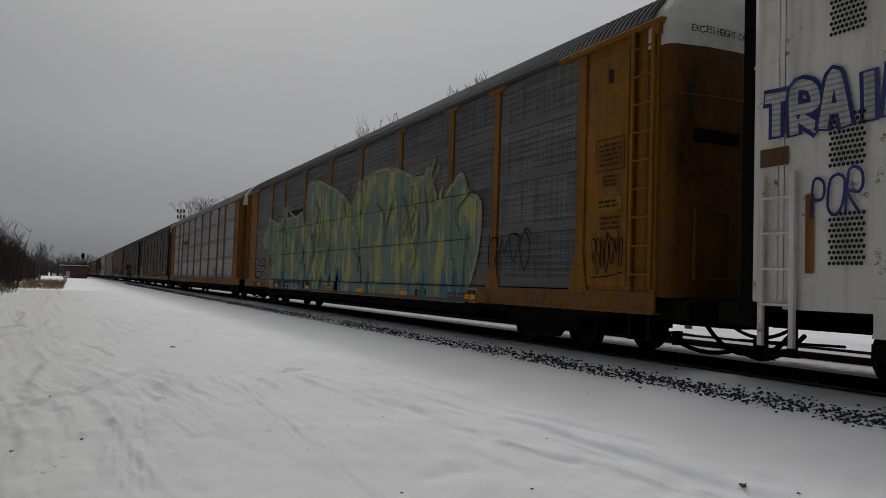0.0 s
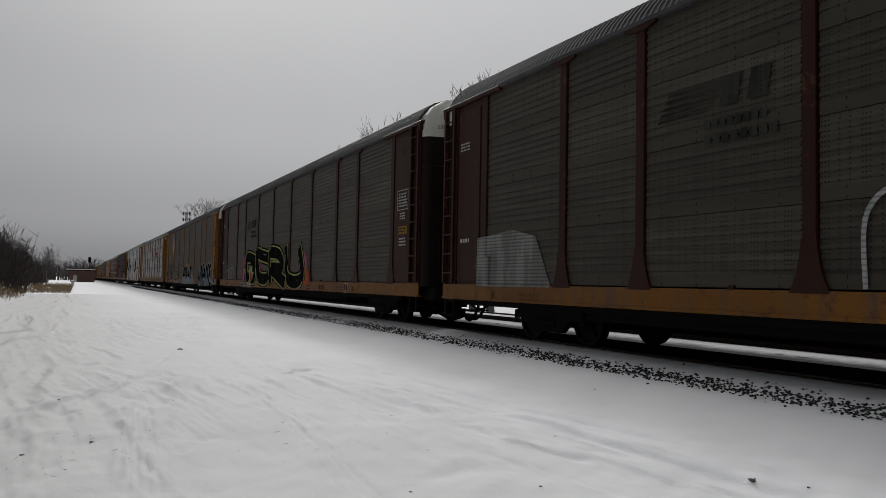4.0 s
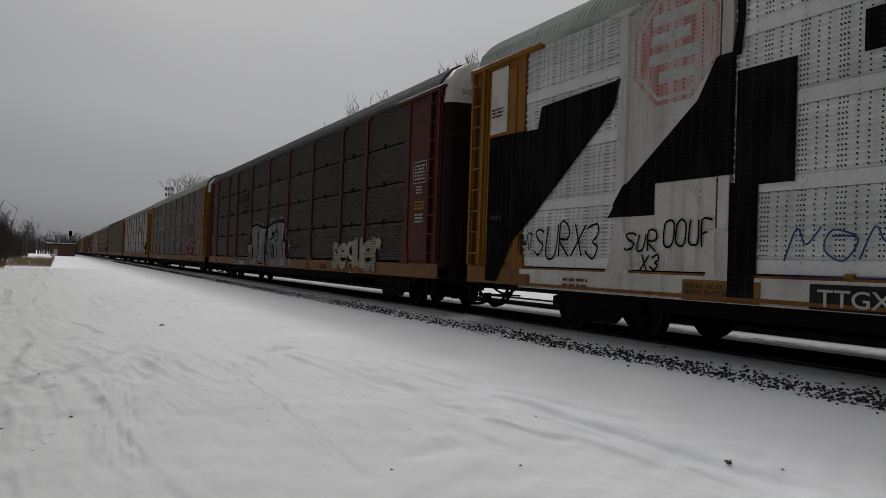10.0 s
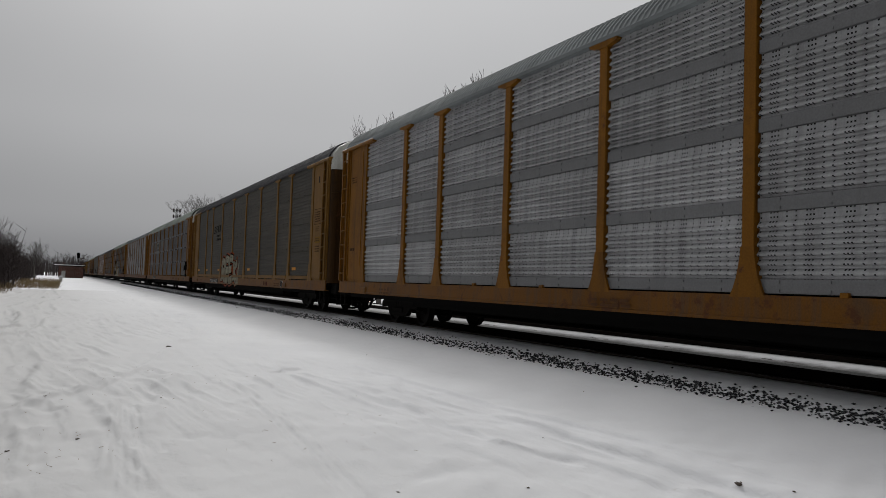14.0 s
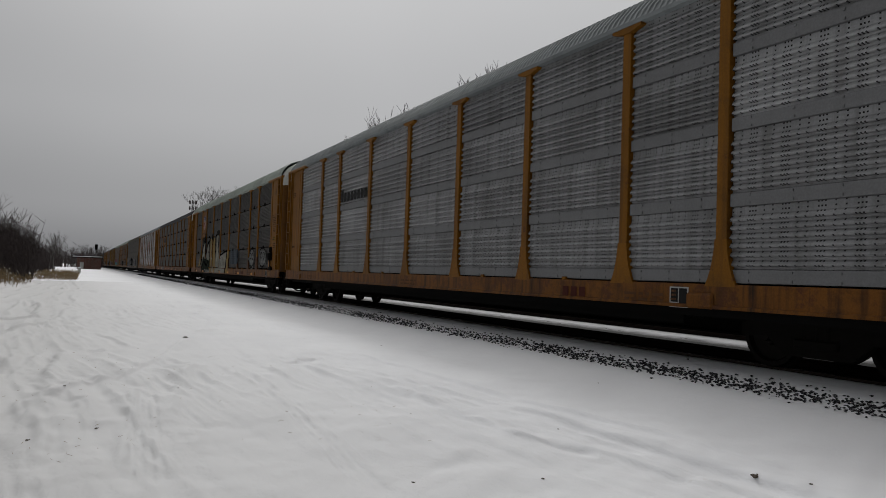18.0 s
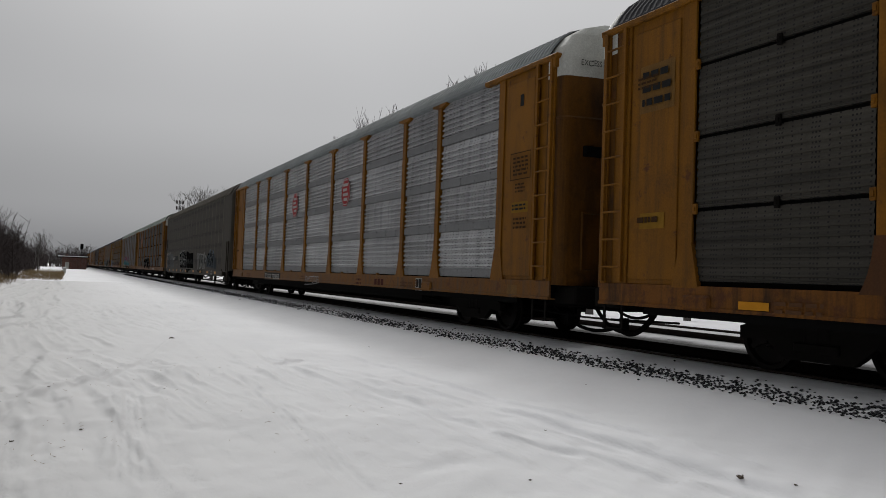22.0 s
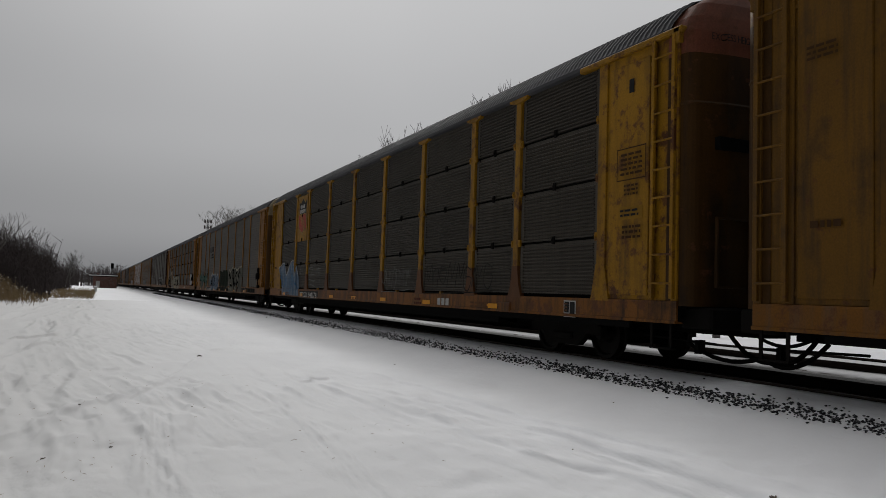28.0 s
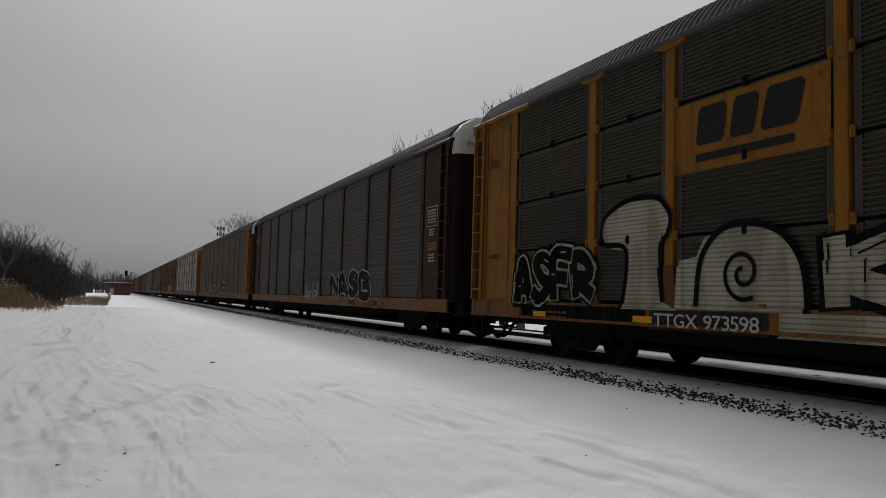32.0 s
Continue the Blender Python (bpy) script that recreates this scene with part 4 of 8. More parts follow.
def brake_gear_shape(s):
    """Hand brake housing with its bracket, lever and chain."""
    s.box(SIDE - 0.16, -1.45, -12.28, -12.02, 1.46, 1.80, 0.05)
    s.box(SIDE - 0.10, -1.45, -12.20, -12.06, 1.80, 2.06, 0.04)
    s.box(SIDE - 0.06, -1.45, -11.98, -11.86, 1.50, 1.78, 0.02)
    s.tube((SIDE - 0.14, -12.15, 1.75), (SIDE - 0.20, -12.42, 1.42), 0.016, n=6)
    s.tube((SIDE - 0.05, -12.15, 1.05), (SIDE - 0.06, -12.15, 1.5), 0.024, n=6)
    s.box(SIDE - 0.10, -1.50, -12.30, -12.04, 1.02, 1.20, 0.04)


WHEELS = []


def build_truck(car, y):
    truck = new("truck")
    truck.parent = car
    truck.location = (0, y, 0)
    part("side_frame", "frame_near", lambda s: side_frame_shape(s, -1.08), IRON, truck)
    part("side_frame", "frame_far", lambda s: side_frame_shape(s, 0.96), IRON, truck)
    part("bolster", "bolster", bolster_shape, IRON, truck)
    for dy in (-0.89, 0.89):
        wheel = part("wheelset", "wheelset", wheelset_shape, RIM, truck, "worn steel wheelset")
        wheel.matrix_parent_inverse = Matrix.Translation((0, dy, 0.42))
        WHEELS.append(wheel)


def clip_shape(s):
    s.box(-1.53, -1.49, -0.035, 0.035, -0.07, 0.07, 0.006)
    s.box(-1.545, -1.53, -0.02, 0.02, -0.03, 0.03)


def build_car(style, frame_paint, screen_key, roof_key, sill=None, cap=None, label="", bare=(), post_paint=None):
    """One autorack wagon. bare: bays (from the -y end) whose screens another part replaces."""
    car = tagged(new("autorack_wagon"), label, "freight wagon", "wagons of the passing train")
    scr, sill, cap = SCREENS[screen_key], sill or SILL, cap or CAP_WHITE
    end_paint = (END_DEEP_SHADE if screen_key in ("dark", "umber", "wash") or frame_paint is OCHRE else END_SHADE) if frame_paint in (YELLOW, YELLOW_CLEAN, YELLOW_RUST, OCHRE) else END_BROWN_SHADE if frame_paint in (BROWN, RED_BROWN) else frame_paint     # end doors take darkened paint that stands in for shade in the gap between wagons
    # black fill in place of the hollow inside, so gaps look shaded
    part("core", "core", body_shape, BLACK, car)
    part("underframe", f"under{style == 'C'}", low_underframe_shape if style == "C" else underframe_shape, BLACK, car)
    part("roof", f"roof{roof_key == 'pale'}", lambda s: roof_shape(s, 0.08 if roof_key == "pale" else 0.0), ROOFS[roof_key], car, "ribbed metal roof")
    part("eave_rail", "eave", eave_shape, ROOFS[roof_key], car)
    smooth = style == "C"
    part("side_sill", f"sill{smooth}", lambda s: sill_shape(s, 11.75 if smooth else BODY_END, 0.645 if smooth else 0.725), sill, car, "dirty steel side sill")
    posts = POSTS if not smooth else tuple(-11.55 + 1.155 * i for i in range(21))
    short = 0.42 if screen_key == "white" else 0.0      # the white wagon is a little shorter
    edges = [-SCREEN_END if not smooth else short - 13.3, *posts, SCREEN_END if not smooth else 13.3 - short]
    build = {"A": screen_wide, "B": screen_fine, "C": None, "D": screen_slotted}[style]
    worn = screen_key in ("dark", "grey")
    for bay, (a, b) in enumerate(zip(edges, edges[1:])):
        if smooth:
            part("side_panel", f"C{bay}{short}", lambda s: smooth_panel(s, a, b), scr, car)
            continue
        lo, hi = a + 0.105 * (bay > 0), b - 0.105 * (bay < len(edges) - 2)
        for row, (z0, z1) in enumerate(zip(ROWS_Z, ROWS_Z[1:])):
            if (bay, row) in bare:
                continue
            part("screen_panel", f"{style}{bay}.{row}", lambda s: build(s, lo, hi, z0, z1, *([0.014] if worn else [0.022] if screen_key == "wash" else [])), scr, car)
            if style in "BD" and row:
                for y in ((a + b) / 2, lo + 0.03, hi - 0.03):
                    part("clip", "clip", clip_shape, GALV if screen_key == "slate" else frame_paint if y != (a + b) / 2 else IRON, car).location = (0, y, z0 + 0.03)
    for y in posts:
        if smooth:
            part("post", "slim_post", lambda s: s.box(SIDE + 0.02, -1.44, -0.045, 0.045, FLOOR - 0.1, 4.98, 0.006), scr if screen_key == "white" else TAUPE_LIGHT, car).location = (0, y, 0)
        else:
            part("post", "post", post_shape, post_paint or frame_paint, car).location = (0, y, 0)
            part("post_foot", "post_foot", post_foot_shape, FOOT_RUST if style in "BD" and frame_paint is not RED_BROWN and screen_key != "slate" else post_paint or frame_paint, car).location = (0, y, 0)
            part("post_cap", "cap", cap_shape, post_paint or frame_paint, car).location = (0, y, 0)
    for side in (-1, 1):
        part("end_sheet", f"sheet{side}{smooth}", (lambda s: end_sheet_shape(s, side)) if not smooth else (lambda s: s.box(-1.50, -1.44, *sorted((side * 13.28, side * BODY_END)), FLOOR - 0.1, 4.99, 0.006)), frame_paint, car)
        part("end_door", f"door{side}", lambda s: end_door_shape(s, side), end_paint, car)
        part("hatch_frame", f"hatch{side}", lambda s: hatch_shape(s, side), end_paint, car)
        if not smooth:
            part("end_slot", f"slot{side}", lambda s: s.box(-1.12, -0.3, *sorted((side * 13.9, side * 14.0)), 3.22, 3.40, 0.01), BLACK, car, "dark slot in the end door")
        for x in (-0.05, 0.05):
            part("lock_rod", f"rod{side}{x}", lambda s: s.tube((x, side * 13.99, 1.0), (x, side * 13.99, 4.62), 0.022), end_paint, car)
        part("end_cap", f"cap{side}", lambda s: end_cap_shape(s, side), cap, car, "upper end panel" if cap is not CAP_WHITE else "white upper end panel")
        if not smooth:
            part("top_beam", f"beam{side}", lambda s: top_beam_shape(s, side), frame_paint, car)
        build_ladder(car, side, frame_paint, smooth, -side * short)
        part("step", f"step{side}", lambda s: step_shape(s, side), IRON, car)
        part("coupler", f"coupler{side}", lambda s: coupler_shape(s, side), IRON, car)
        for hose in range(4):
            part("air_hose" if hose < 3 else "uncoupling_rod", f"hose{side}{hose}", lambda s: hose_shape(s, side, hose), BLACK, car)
        for ob in car.children if short else ():
            if ob.type == "MESH" and ob.name.split(".")[0] in ("end_sheet", "end_door", "hatch_frame", "lock_rod", "end_cap", "step") and not ob.location.y and sum(v.co.y for v in ob.data.vertices) * side > 0:
                ob.location.y = -side * short
        build_truck(car, side * (10.95 if smooth else 10.16))
    return car


TAUPE_LIGHT = paint("pale_grey_brown_paint", (0.21, 0.19, 0.155), amount=0.4)


FOOT_RUST = paint("rusted_post_foot", (0.15, 0.062, 0.022), dirt=(0.05, 0.025, 0.015), amount=0.7, rust=0.6)


def smooth_panel(s, a, b):
    s.box(-1.50, -1.44, a, b, FLOOR - 0.15, 4.985, 0.004)


FLEET = [
    ("C", WHITE, "white", "white", WHITE, CAP_WHITE, "white smooth-sided autorack with blue spray tags"),
    ("A", YELLOW, "grey", "dark", None, None, "yellow-framed autorack with a huge green and yellow graffiti"),
    ("A", YELLOW, "silver", "silver", None, None, "yellow-framed autorack with clean silver screens"),
    ("A", BROWN, "dark", "dark", None, None, "dark brown autorack with white tags and yellow sill"),
    ("A", BROWN, "dark", "dark", None, None, "dark brown autorack with a black and green graffiti"),
    ("A", YELLOW, "dark", "dark", None, None, "yellow-framed autorack, grimy screens, shield and blue graffiti"),
    ("A", YELLOW, "silver", "silver", None, None, "yellow-framed autorack, silver screens, red emblem"),
    ("A", YELLOW, "wash", "pale", None, YELLOW, "whitewashed autorack with giant black block letters"),
    ("B", RED_BROWN, "umber", "dark", None, None, "red-brown autorack with dark screens and a pale graffiti"),
    ("B", YELLOW, "slate", "pale", None, None, "yellow-framed autorack, slate screens, red graffiti"),
    ("A", YELLOW, "silver", "silver", None, None, "yellow-framed autorack, bright silver screens, red emblem"),
    ("A", YELLOW_CLEAN, "dark", "dark", None, None, "bright yellow-framed autorack with a cream graffiti word"),
    ("B", YELLOW, "slate", "pale", None, None, "yellow-framed autorack with slate screens and horse-mane emblem"),
    ("A", YELLOW, "dull", "silver", SILL_RUST, None, "yellow-framed autorack with worn silver screens"),
    ("B", YELLOW, "coal", "pale", SILL_RUST, None, "yellow-framed autorack, dark screens, white and gold graffiti"),
    ("D", YELLOW, "column", "dark", SILL_RUST, None, "yellow-framed autorack, brown-grey screens, gold sign"),
    ("A", YELLOW, "silver", "silver", None, None, "yellow-framed autorack, silver screens, two red badges"),
    ("C", TAUPE, "taupe", "taupe", TAUPE, TAUPE, "grey-brown smooth autorack with black and silver graffiti"),
    ("B", YELLOW, "coal", "pale", None, None, "yellow-framed autorack, grey screens, black tag"),
    ("A", OCHRE, "grey", "pale", None, OCHRE, "yellow autorack with a teal and crimson graffiti"),
    ("B", YELLOW_RUST, "umber", "dark", SILL_RUST, CAP_RUST, "rusting yellow-framed autorack with a faded shield"),
    ("A", YELLOW, "dark", "dark", SILL_RUST, CAP_GRIME, "yellow-framed autorack, grimy screens, several graffiti"),
    ("B", YELLOW, "umber", "dark", SILL_RUST, CAP_GRIME, "yellow-framed autorack, dark screens, white letter graffiti, gold sign"),
    ("A", BROWN, "dark", "dark", None, None, "dark brown autorack with white tags on its lower side"),
    ("A", YELLOW, "dark", "dark", None, None, "yellow-framed autorack with grimy screens, pale tags"),
    ("A", YELLOW, "silver", "silver", None, None, "yellow-framed autorack with silver screens, far down the train"),
    ("B", YELLOW, "umber", "dark", None, None, "yellow-framed autorack with dark screens, far down the train"),
    ("A", BROWN, "dark", "dark", None, None, "dark brown autorack, far down the train"),
    ("A", YELLOW, "grey", "dark", None, None, "yellow-framed autorack with grey screens, far down the train"),
    ("A", BROWN, "dark", "dark", None, None, "brown autorack with grimy screens, far down the train"),
    ("B", YELLOW, "coal", "dark", None, None, "yellow-framed autorack with coal-grey screens, far down the train"),
    ("A", YELLOW, "silver", "silver", None, None, "yellow-framed autorack with silver screens, near the train's tail"),
    ("A", BROWN, "dark", "dark", None, None, "brown autorack at the train's tail"),
]
BARE = {22: {(0, 0)}}
CARS = [build_car(*row, bare=BARE.get(i, ()), post_paint=WASH if i == 7 else None) for i, row in enumerate(FLEET)]


# ---- paint and lettering on the wagons ----
SP = {
    "white": spray("white_spray", (0.5, 0.5, 0.49), (0.34, 0.35, 0.35), ribs=0.065, hole=False, groove_shade=0.4),
    "silver": spray("silver_spray", (0.27, 0.275, 0.265), (0.17, 0.17, 0.165), ribs=0.065, hole=False, groove_shade=0.55),
    "black": spray("black_spray", (0.007, 0.007, 0.008), (0.014, 0.013, 0.013)),
    "cream": spray("cream_spray", (0.40, 0.38, 0.29), (0.28, 0.26, 0.19), ribs=0.065, hole=False, groove_shade=0.45),
    "gold": spray("gold_spray", (0.42, 0.28, 0.09), (0.29, 0.20, 0.08), ribs=0.065, hole=False, groove_shade=0.5),
    "red": spray("red_spray", (0.20, 0.018, 0.022), (0.11, 0.012, 0.016)),
    "orange": spray("orange_spray", (0.45, 0.09, 0.02), (0.25, 0.05, 0.02)),
    "navy": spray("navy_spray", (0.035, 0.045, 0.15), (0.06, 0.075, 0.2), hole=False),
    "sky": spray("sky_blue_spray", (0.14, 0.27, 0.36), (0.22, 0.33, 0.40)),
    "blue": spray("blue_spray", (0.03, 0.10, 0.24), (0.06, 0.17, 0.3)),
    "slate": spray("slate_spray", (0.075, 0.10, 0.125), (0.035, 0.045, 0.055)),
    "teal": spray("teal_spray", (0.03, 0.22, 0.24), (0.02, 0.14, 0.16)),
    "maroon": spray("maroon_spray", (0.23, 0.05, 0.10), (0.14, 0.03, 0.06)),
    "lime": spray("lime_spray", (0.40, 0.41, 0.12), (0.22, 0.27, 0.10)),
    "green": spray("green_spray", (0.07, 0.15, 0.085), (0.03, 0.08, 0.08)),
    "pink": spray("pink_spray", (0.40, 0.12, 0.18), (0.2, 0.05, 0.16)),
    "mural": spray("green_yellow_mural", (0.19, 0.25, 0.21), (0.40, 0.40, 0.16), 0.51, 0.61),
    "cobalt": spray("cobalt_spray", (0.06, 0.17, 0.33), (0.10, 0.21, 0.26)),
    "sage": spray("grey_green_spray", (0.14, 0.17, 0.14), (0.10, 0.13, 0.12)),
    "pewter": spray("pewter_spray", (0.17, 0.175, 0.18), (0.095, 0.105, 0.115), hole=False),
    "chalk": spray("chalky_spray", (0.44, 0.44, 0.39), (0.30, 0.29, 0.24), ribs=0.065, hole=False, groove_shade=0.55),
    "azure": spray("azure_spray", (0.16, 0.24, 0.31), (0.21, 0.30, 0.36)),
    "ice": spray("ice_blue_spray", (0.19, 0.24, 0.30), (0.10, 0.15, 0.22)),
    "drab": spray("drab_silver_spray", (0.115, 0.11, 0.09), (0.065, 0.062, 0.048), hole=False),
    "moss": spray("dim_green_spray", (0.040, 0.050, 0.040), (0.030, 0.034, 0.028)),
    "ghost": spray("faded_black_spray", (0.05, 0.05, 0.045), (0.025, 0.025, 0.024)),
}
STYLE_OF = {car.name: row[0] for car, row in zip(CARS, FLEET)}
CUTS = sorted(p + e for p in (*POSTS, -11.83, 11.83) for e in (-0.30, -0.28, -0.145, -0.115, 0.115, 0.145, 0.28, 0.30))


def relief(style, y, z):
    """How far out the wagon's side stands at y and z, so that paint lies on posts, screens and sill."""
    if z < (0.94 if style == "C" else 1.046):
        return -1.566 if z < 0.70 else -1.558 if style == "C" else -1.542
    if style == "C":
        return -1.517
    w = 0.13 if z > 1.62 else 0.29
    if any(abs(y - p) < w for p in (*POSTS, -11.83, 11.83)):
        return -1.5425
    return -1.507 if abs(y) < 11.9 else -1.529


# some wagons ride a little off the even spacing; paint sprayed along them keeps its own place
SHIFT = {13: 0.12, 18: 0.12, 19: -0.40, 20: -0.40, 21: -0.30, 22: -0.22}
SLID = {CARS[k].name: -SHIFT[k] for k in (19, 20, 21, 22)}


def drape(car, s, layer, sprayed=False):
    """Lays a flat sheet of paint on the relief of the wagon's side."""
    bm = bmesh.new()
    if sprayed and car.name in SLID:
        s.v = [(x, y + SLID[car.name], z) for x, y, z in s.v]
    vs = [bm.verts.new((x, y, z)) for x, y, z in s.v]
    for f in s.f:
        try:
            bm.faces.new([vs[i] for i in f])
        except ValueError:
            continue
    bm.normal_update()
    bmesh.ops.triangulate(bm, faces=[f for f in bm.faces if len(f.verts) > 4])
    ys, zs = [v[1] for v in s.v], [v[2] for v in s.v]
    cut = lambda co, no: bmesh.ops.bisect_plane(bm, geom=bm.verts[:] + bm.edges[:] + bm.faces[:], plane_co=co, plane_no=no)
    for y in CUTS if STYLE_OF[car.name] != "C" else ():
        if min(ys) < y < max(ys):
            cut((0, y, 0), (0, 1, 0))
    for z in (0.70, 0.71, 1.04, 1.055, 1.61, 1.63):
        if min(zs) < z < max(zs):
            cut((0, 0, z), (0, 0, 1))
    out = Shape()
    bm.verts.index_update()
    x = 0.004 * layer + coat()
    style = STYLE_OF[car.name]
    out.v = [(relief(style, v.co.y, v.co.z) - x + v.co.x, v.co.y, v.co.z) for v in bm.verts]
    out.f = [tuple(v.index for v in f.verts) for f in bm.faces]
    bm.free()
    return out


COAT = [0]


def coat():
    """A hair's breadth, so that no two coats of paint share one plane."""
    COAT[0] = (COAT[0] + 1) % 11
    return 0.0002 * COAT[0]


# hand-drawn letters: strokes through points on a grid four wide and six high
STROKES = {"A": "00 16 26 40|12 32", "B": "00 06 26 35 33 03 33 41 30 00", "C": "45 26 06 01 10 30 41", "D": "00 06 26 44 42 20 00", "E": "46 06 00 40|03 33", "F": "46 06 00|03 33", "G": "45 36 06 01 10 40 43 23",
           "H": "06 00|03 43|46 40", "I": "26 20", "J": "46 36 31 10 01", "K": "06 00|46 03 40", "L": "06 00 40", "M": "00 06 22 46 40", "N": "00 06 40 46", "O": "26 05 01 20 41 45 26", "P": "00 06 36 44 33 03",
           "Q": "26 05 01 20 41 45 26|22 40", "R": "00 06 36 44 33 03 40", "S": "45 26 05 23 42 20 01", "T": "06 46|26 20", "U": "06 01 20 41 46", "V": "06 20 46", "W": "06 10 24 30 46", "X": "06 40|46 00",
           "Y": "06 23 46|23 20", "Z": "06 46 00 40", "+": "21 25|03 43", "0": "26 05 01 20 41 45 26", "1": "15 26 20", "2": "05 26 45 00 40", "3": "05 36 44 23 42 30 01", "4": "36 02 42|36 30", "5": "46 06 04 33 41 20 00", "6": "46 04 01 30 42 23 03", "8": "23 05 26 45 23 01 20 41 23"}


def letter_strokes(text, u0, u1, z0, z1, wild, seed, slant=0.0):
    """The strokes of each letter, spread between u0 and u1, with a hand's unevenness."""
    r, out, n = random.Random(seed), [], len(text)
    pitch = (u1 - u0) / n
    for i, ch in enumerate(text):
        if ch == " ":
            continue
        grow, lift, lean = 1 + wild * r.uniform(-0.15, 0.18), wild * r.uniform(-0.12, 0.1), slant + wild * r.uniform(-0.25, 0.25)
        strokes = []
        for path in STROKES[ch.upper()].split("|"):
            pts = []
            for p in path.split():
                a, b = int(p[0]) / 4 + wild * r.uniform(-0.07, 0.07), int(p[1]) / 6 + wild * r.uniform(-0.06, 0.06)
                pts.append((u0 + pitch * (i + 0.14 + 0.72 * (0.5 + (a - 0.5) * grow) + lean * (b - 0.5)), z0 + (z1 - z0) * (0.5 + (b - 0.5) * grow + lift)))
            strokes.append(pts)
        out.append(strokes)
    return out


def brush(s, pts, width, n=4):
    """One painted stroke as a strip with square ends."""
    line = curve_pts(pts, n) if n > 1 else [Vector(p) for p in pts]
    h, v, last = width / 2, [], len(line) - 1
    for i, p in enumerate(line):
        d = line[min(i + 1, last)] - line[max(i - 1, 0)]
        if d.length < 1e-6:
            continue
        d.normalize()
        q = p + d * (0.45 * h if i == last else -0.45 * h if i == 0 else 0.0)
        o = Vector((-d.y, d.x)) * h
        x = -0.00012 * (len(v) // 2 % 20)
        v += [(x, -(q + o).x, (q + o).y), (x, -(q - o).x, (q - o).y)]
    return s.add(v, [(2 * i, 2 * i + 1, 2 * i + 3, 2 * i + 2) for i in range(len(v) // 2 - 1)])


GLYPHS = {}


def glyph(char, swell):
    """Flat outline of one letter of the built-in font, fattened by swell."""
    if (char, swell) not in GLYPHS:
        curve = bpy.data.curves.new("glyph", "FONT")
        curve.body, curve.offset, curve.resolution_u = char, swell, 3
        ob = bpy.data.objects.new("glyph", curve)
        me = bpy.data.meshes.new_from_object(ob)
        GLYPHS[char, swell] = ([tuple(v.co) for v in me.vertices], [tuple(p.vertices) for p in me.polygons])
        bpy.data.objects.remove(ob)
        bpy.data.curves.remove(curve)
        bpy.data.meshes.remove(me)
    return GLYPHS[char, swell]


def lettering(s, text, u0, u1, z0, z1, swell=0.0, layer=0, wild=0.0, seed=1, plane=None):
    """Letters between u0 and u1 (u runs along the wagon to a viewer's right) and z0 and z1."""
    r = random.Random(seed)
    widths = []
    for ch in text:
        vs = glyph(ch, 0.0)[0] if ch != " " else []
        widths.append((max(v[0] for v in vs) - min(v[0] for v in vs) + 0.08) if vs else 0.3)
    total, cursor, step = sum(widths), 0.0, 0
    for ch, w in zip(text, widths):
        a, b = u0 + (u1 - u0) * cursor / total, u0 + (u1 - u0) * (cursor + w) / total
        cursor, step = cursor + w, step + 1
        tilt, lift, grow = wild * r.uniform(-0.35, 0.35), wild * r.uniform(-0.12, 0.12), 1 + wild * r.uniform(-0.12, 0.16)
        if ch == " ":
            continue
        base = glyph(ch, 0.0)[0]
        x0, x1 = min(v[0] for v in base), max(v[0] for v in base)
        y0, y1 = min(v[1] for v in base), max(v[1] for v in base)
        vs, fs = glyph(ch, swell)
        pad = 0.04 * (b - a)
        out = []
        for v in vs:
            p, q = (v[0] - x0) / max(x1 - x0, 0.05), (v[1] - y0) / (y1 - y0)
            q2 = q * grow + lift + wild * 0.07 * math.sin(3.0 * p + seed)
            p2 = p + tilt * (q - 0.5) + wild * 0.08 * math.sin(4 * q + seed)
            u, z = a + pad + (b - a - 2 * pad) * p2, z0 + (z1 - z0) * q2
            out.append((-0.0003 * (step % 8), -u, z) if plane is None else plane(u, z))
        s.add(out, fs)


def words(car, text, u0, u1, z0, z1, material, name="lettering", layer=2, swell=0.0, wild=0.0, seed=1, label=""):
    if name == "spray_tag":
        return tag(car, text, u0, u1, z0, z1, material, 0.035, seed)
    s = Shape()
    lettering(s, text, u0, u1, z0, z1, swell, layer, wild, seed)
    return single(name, drape(car, s, layer + 3), material, car, label)


def tag(car, text, u0, u1, z0, z1, material, width=0.035, seed=1, slant=0.15):
    """A quick one-line signature with a spray can."""
    s = Shape()
    for strokes in letter_strokes(text, u0, u1, z0, z1, 0.7, seed, slant):
        for pts in strokes:
            brush(s, pts, width, n=3)
    return single("spray_tag", drape(car, s, 6, True), material, car, "quick sprayed tag")


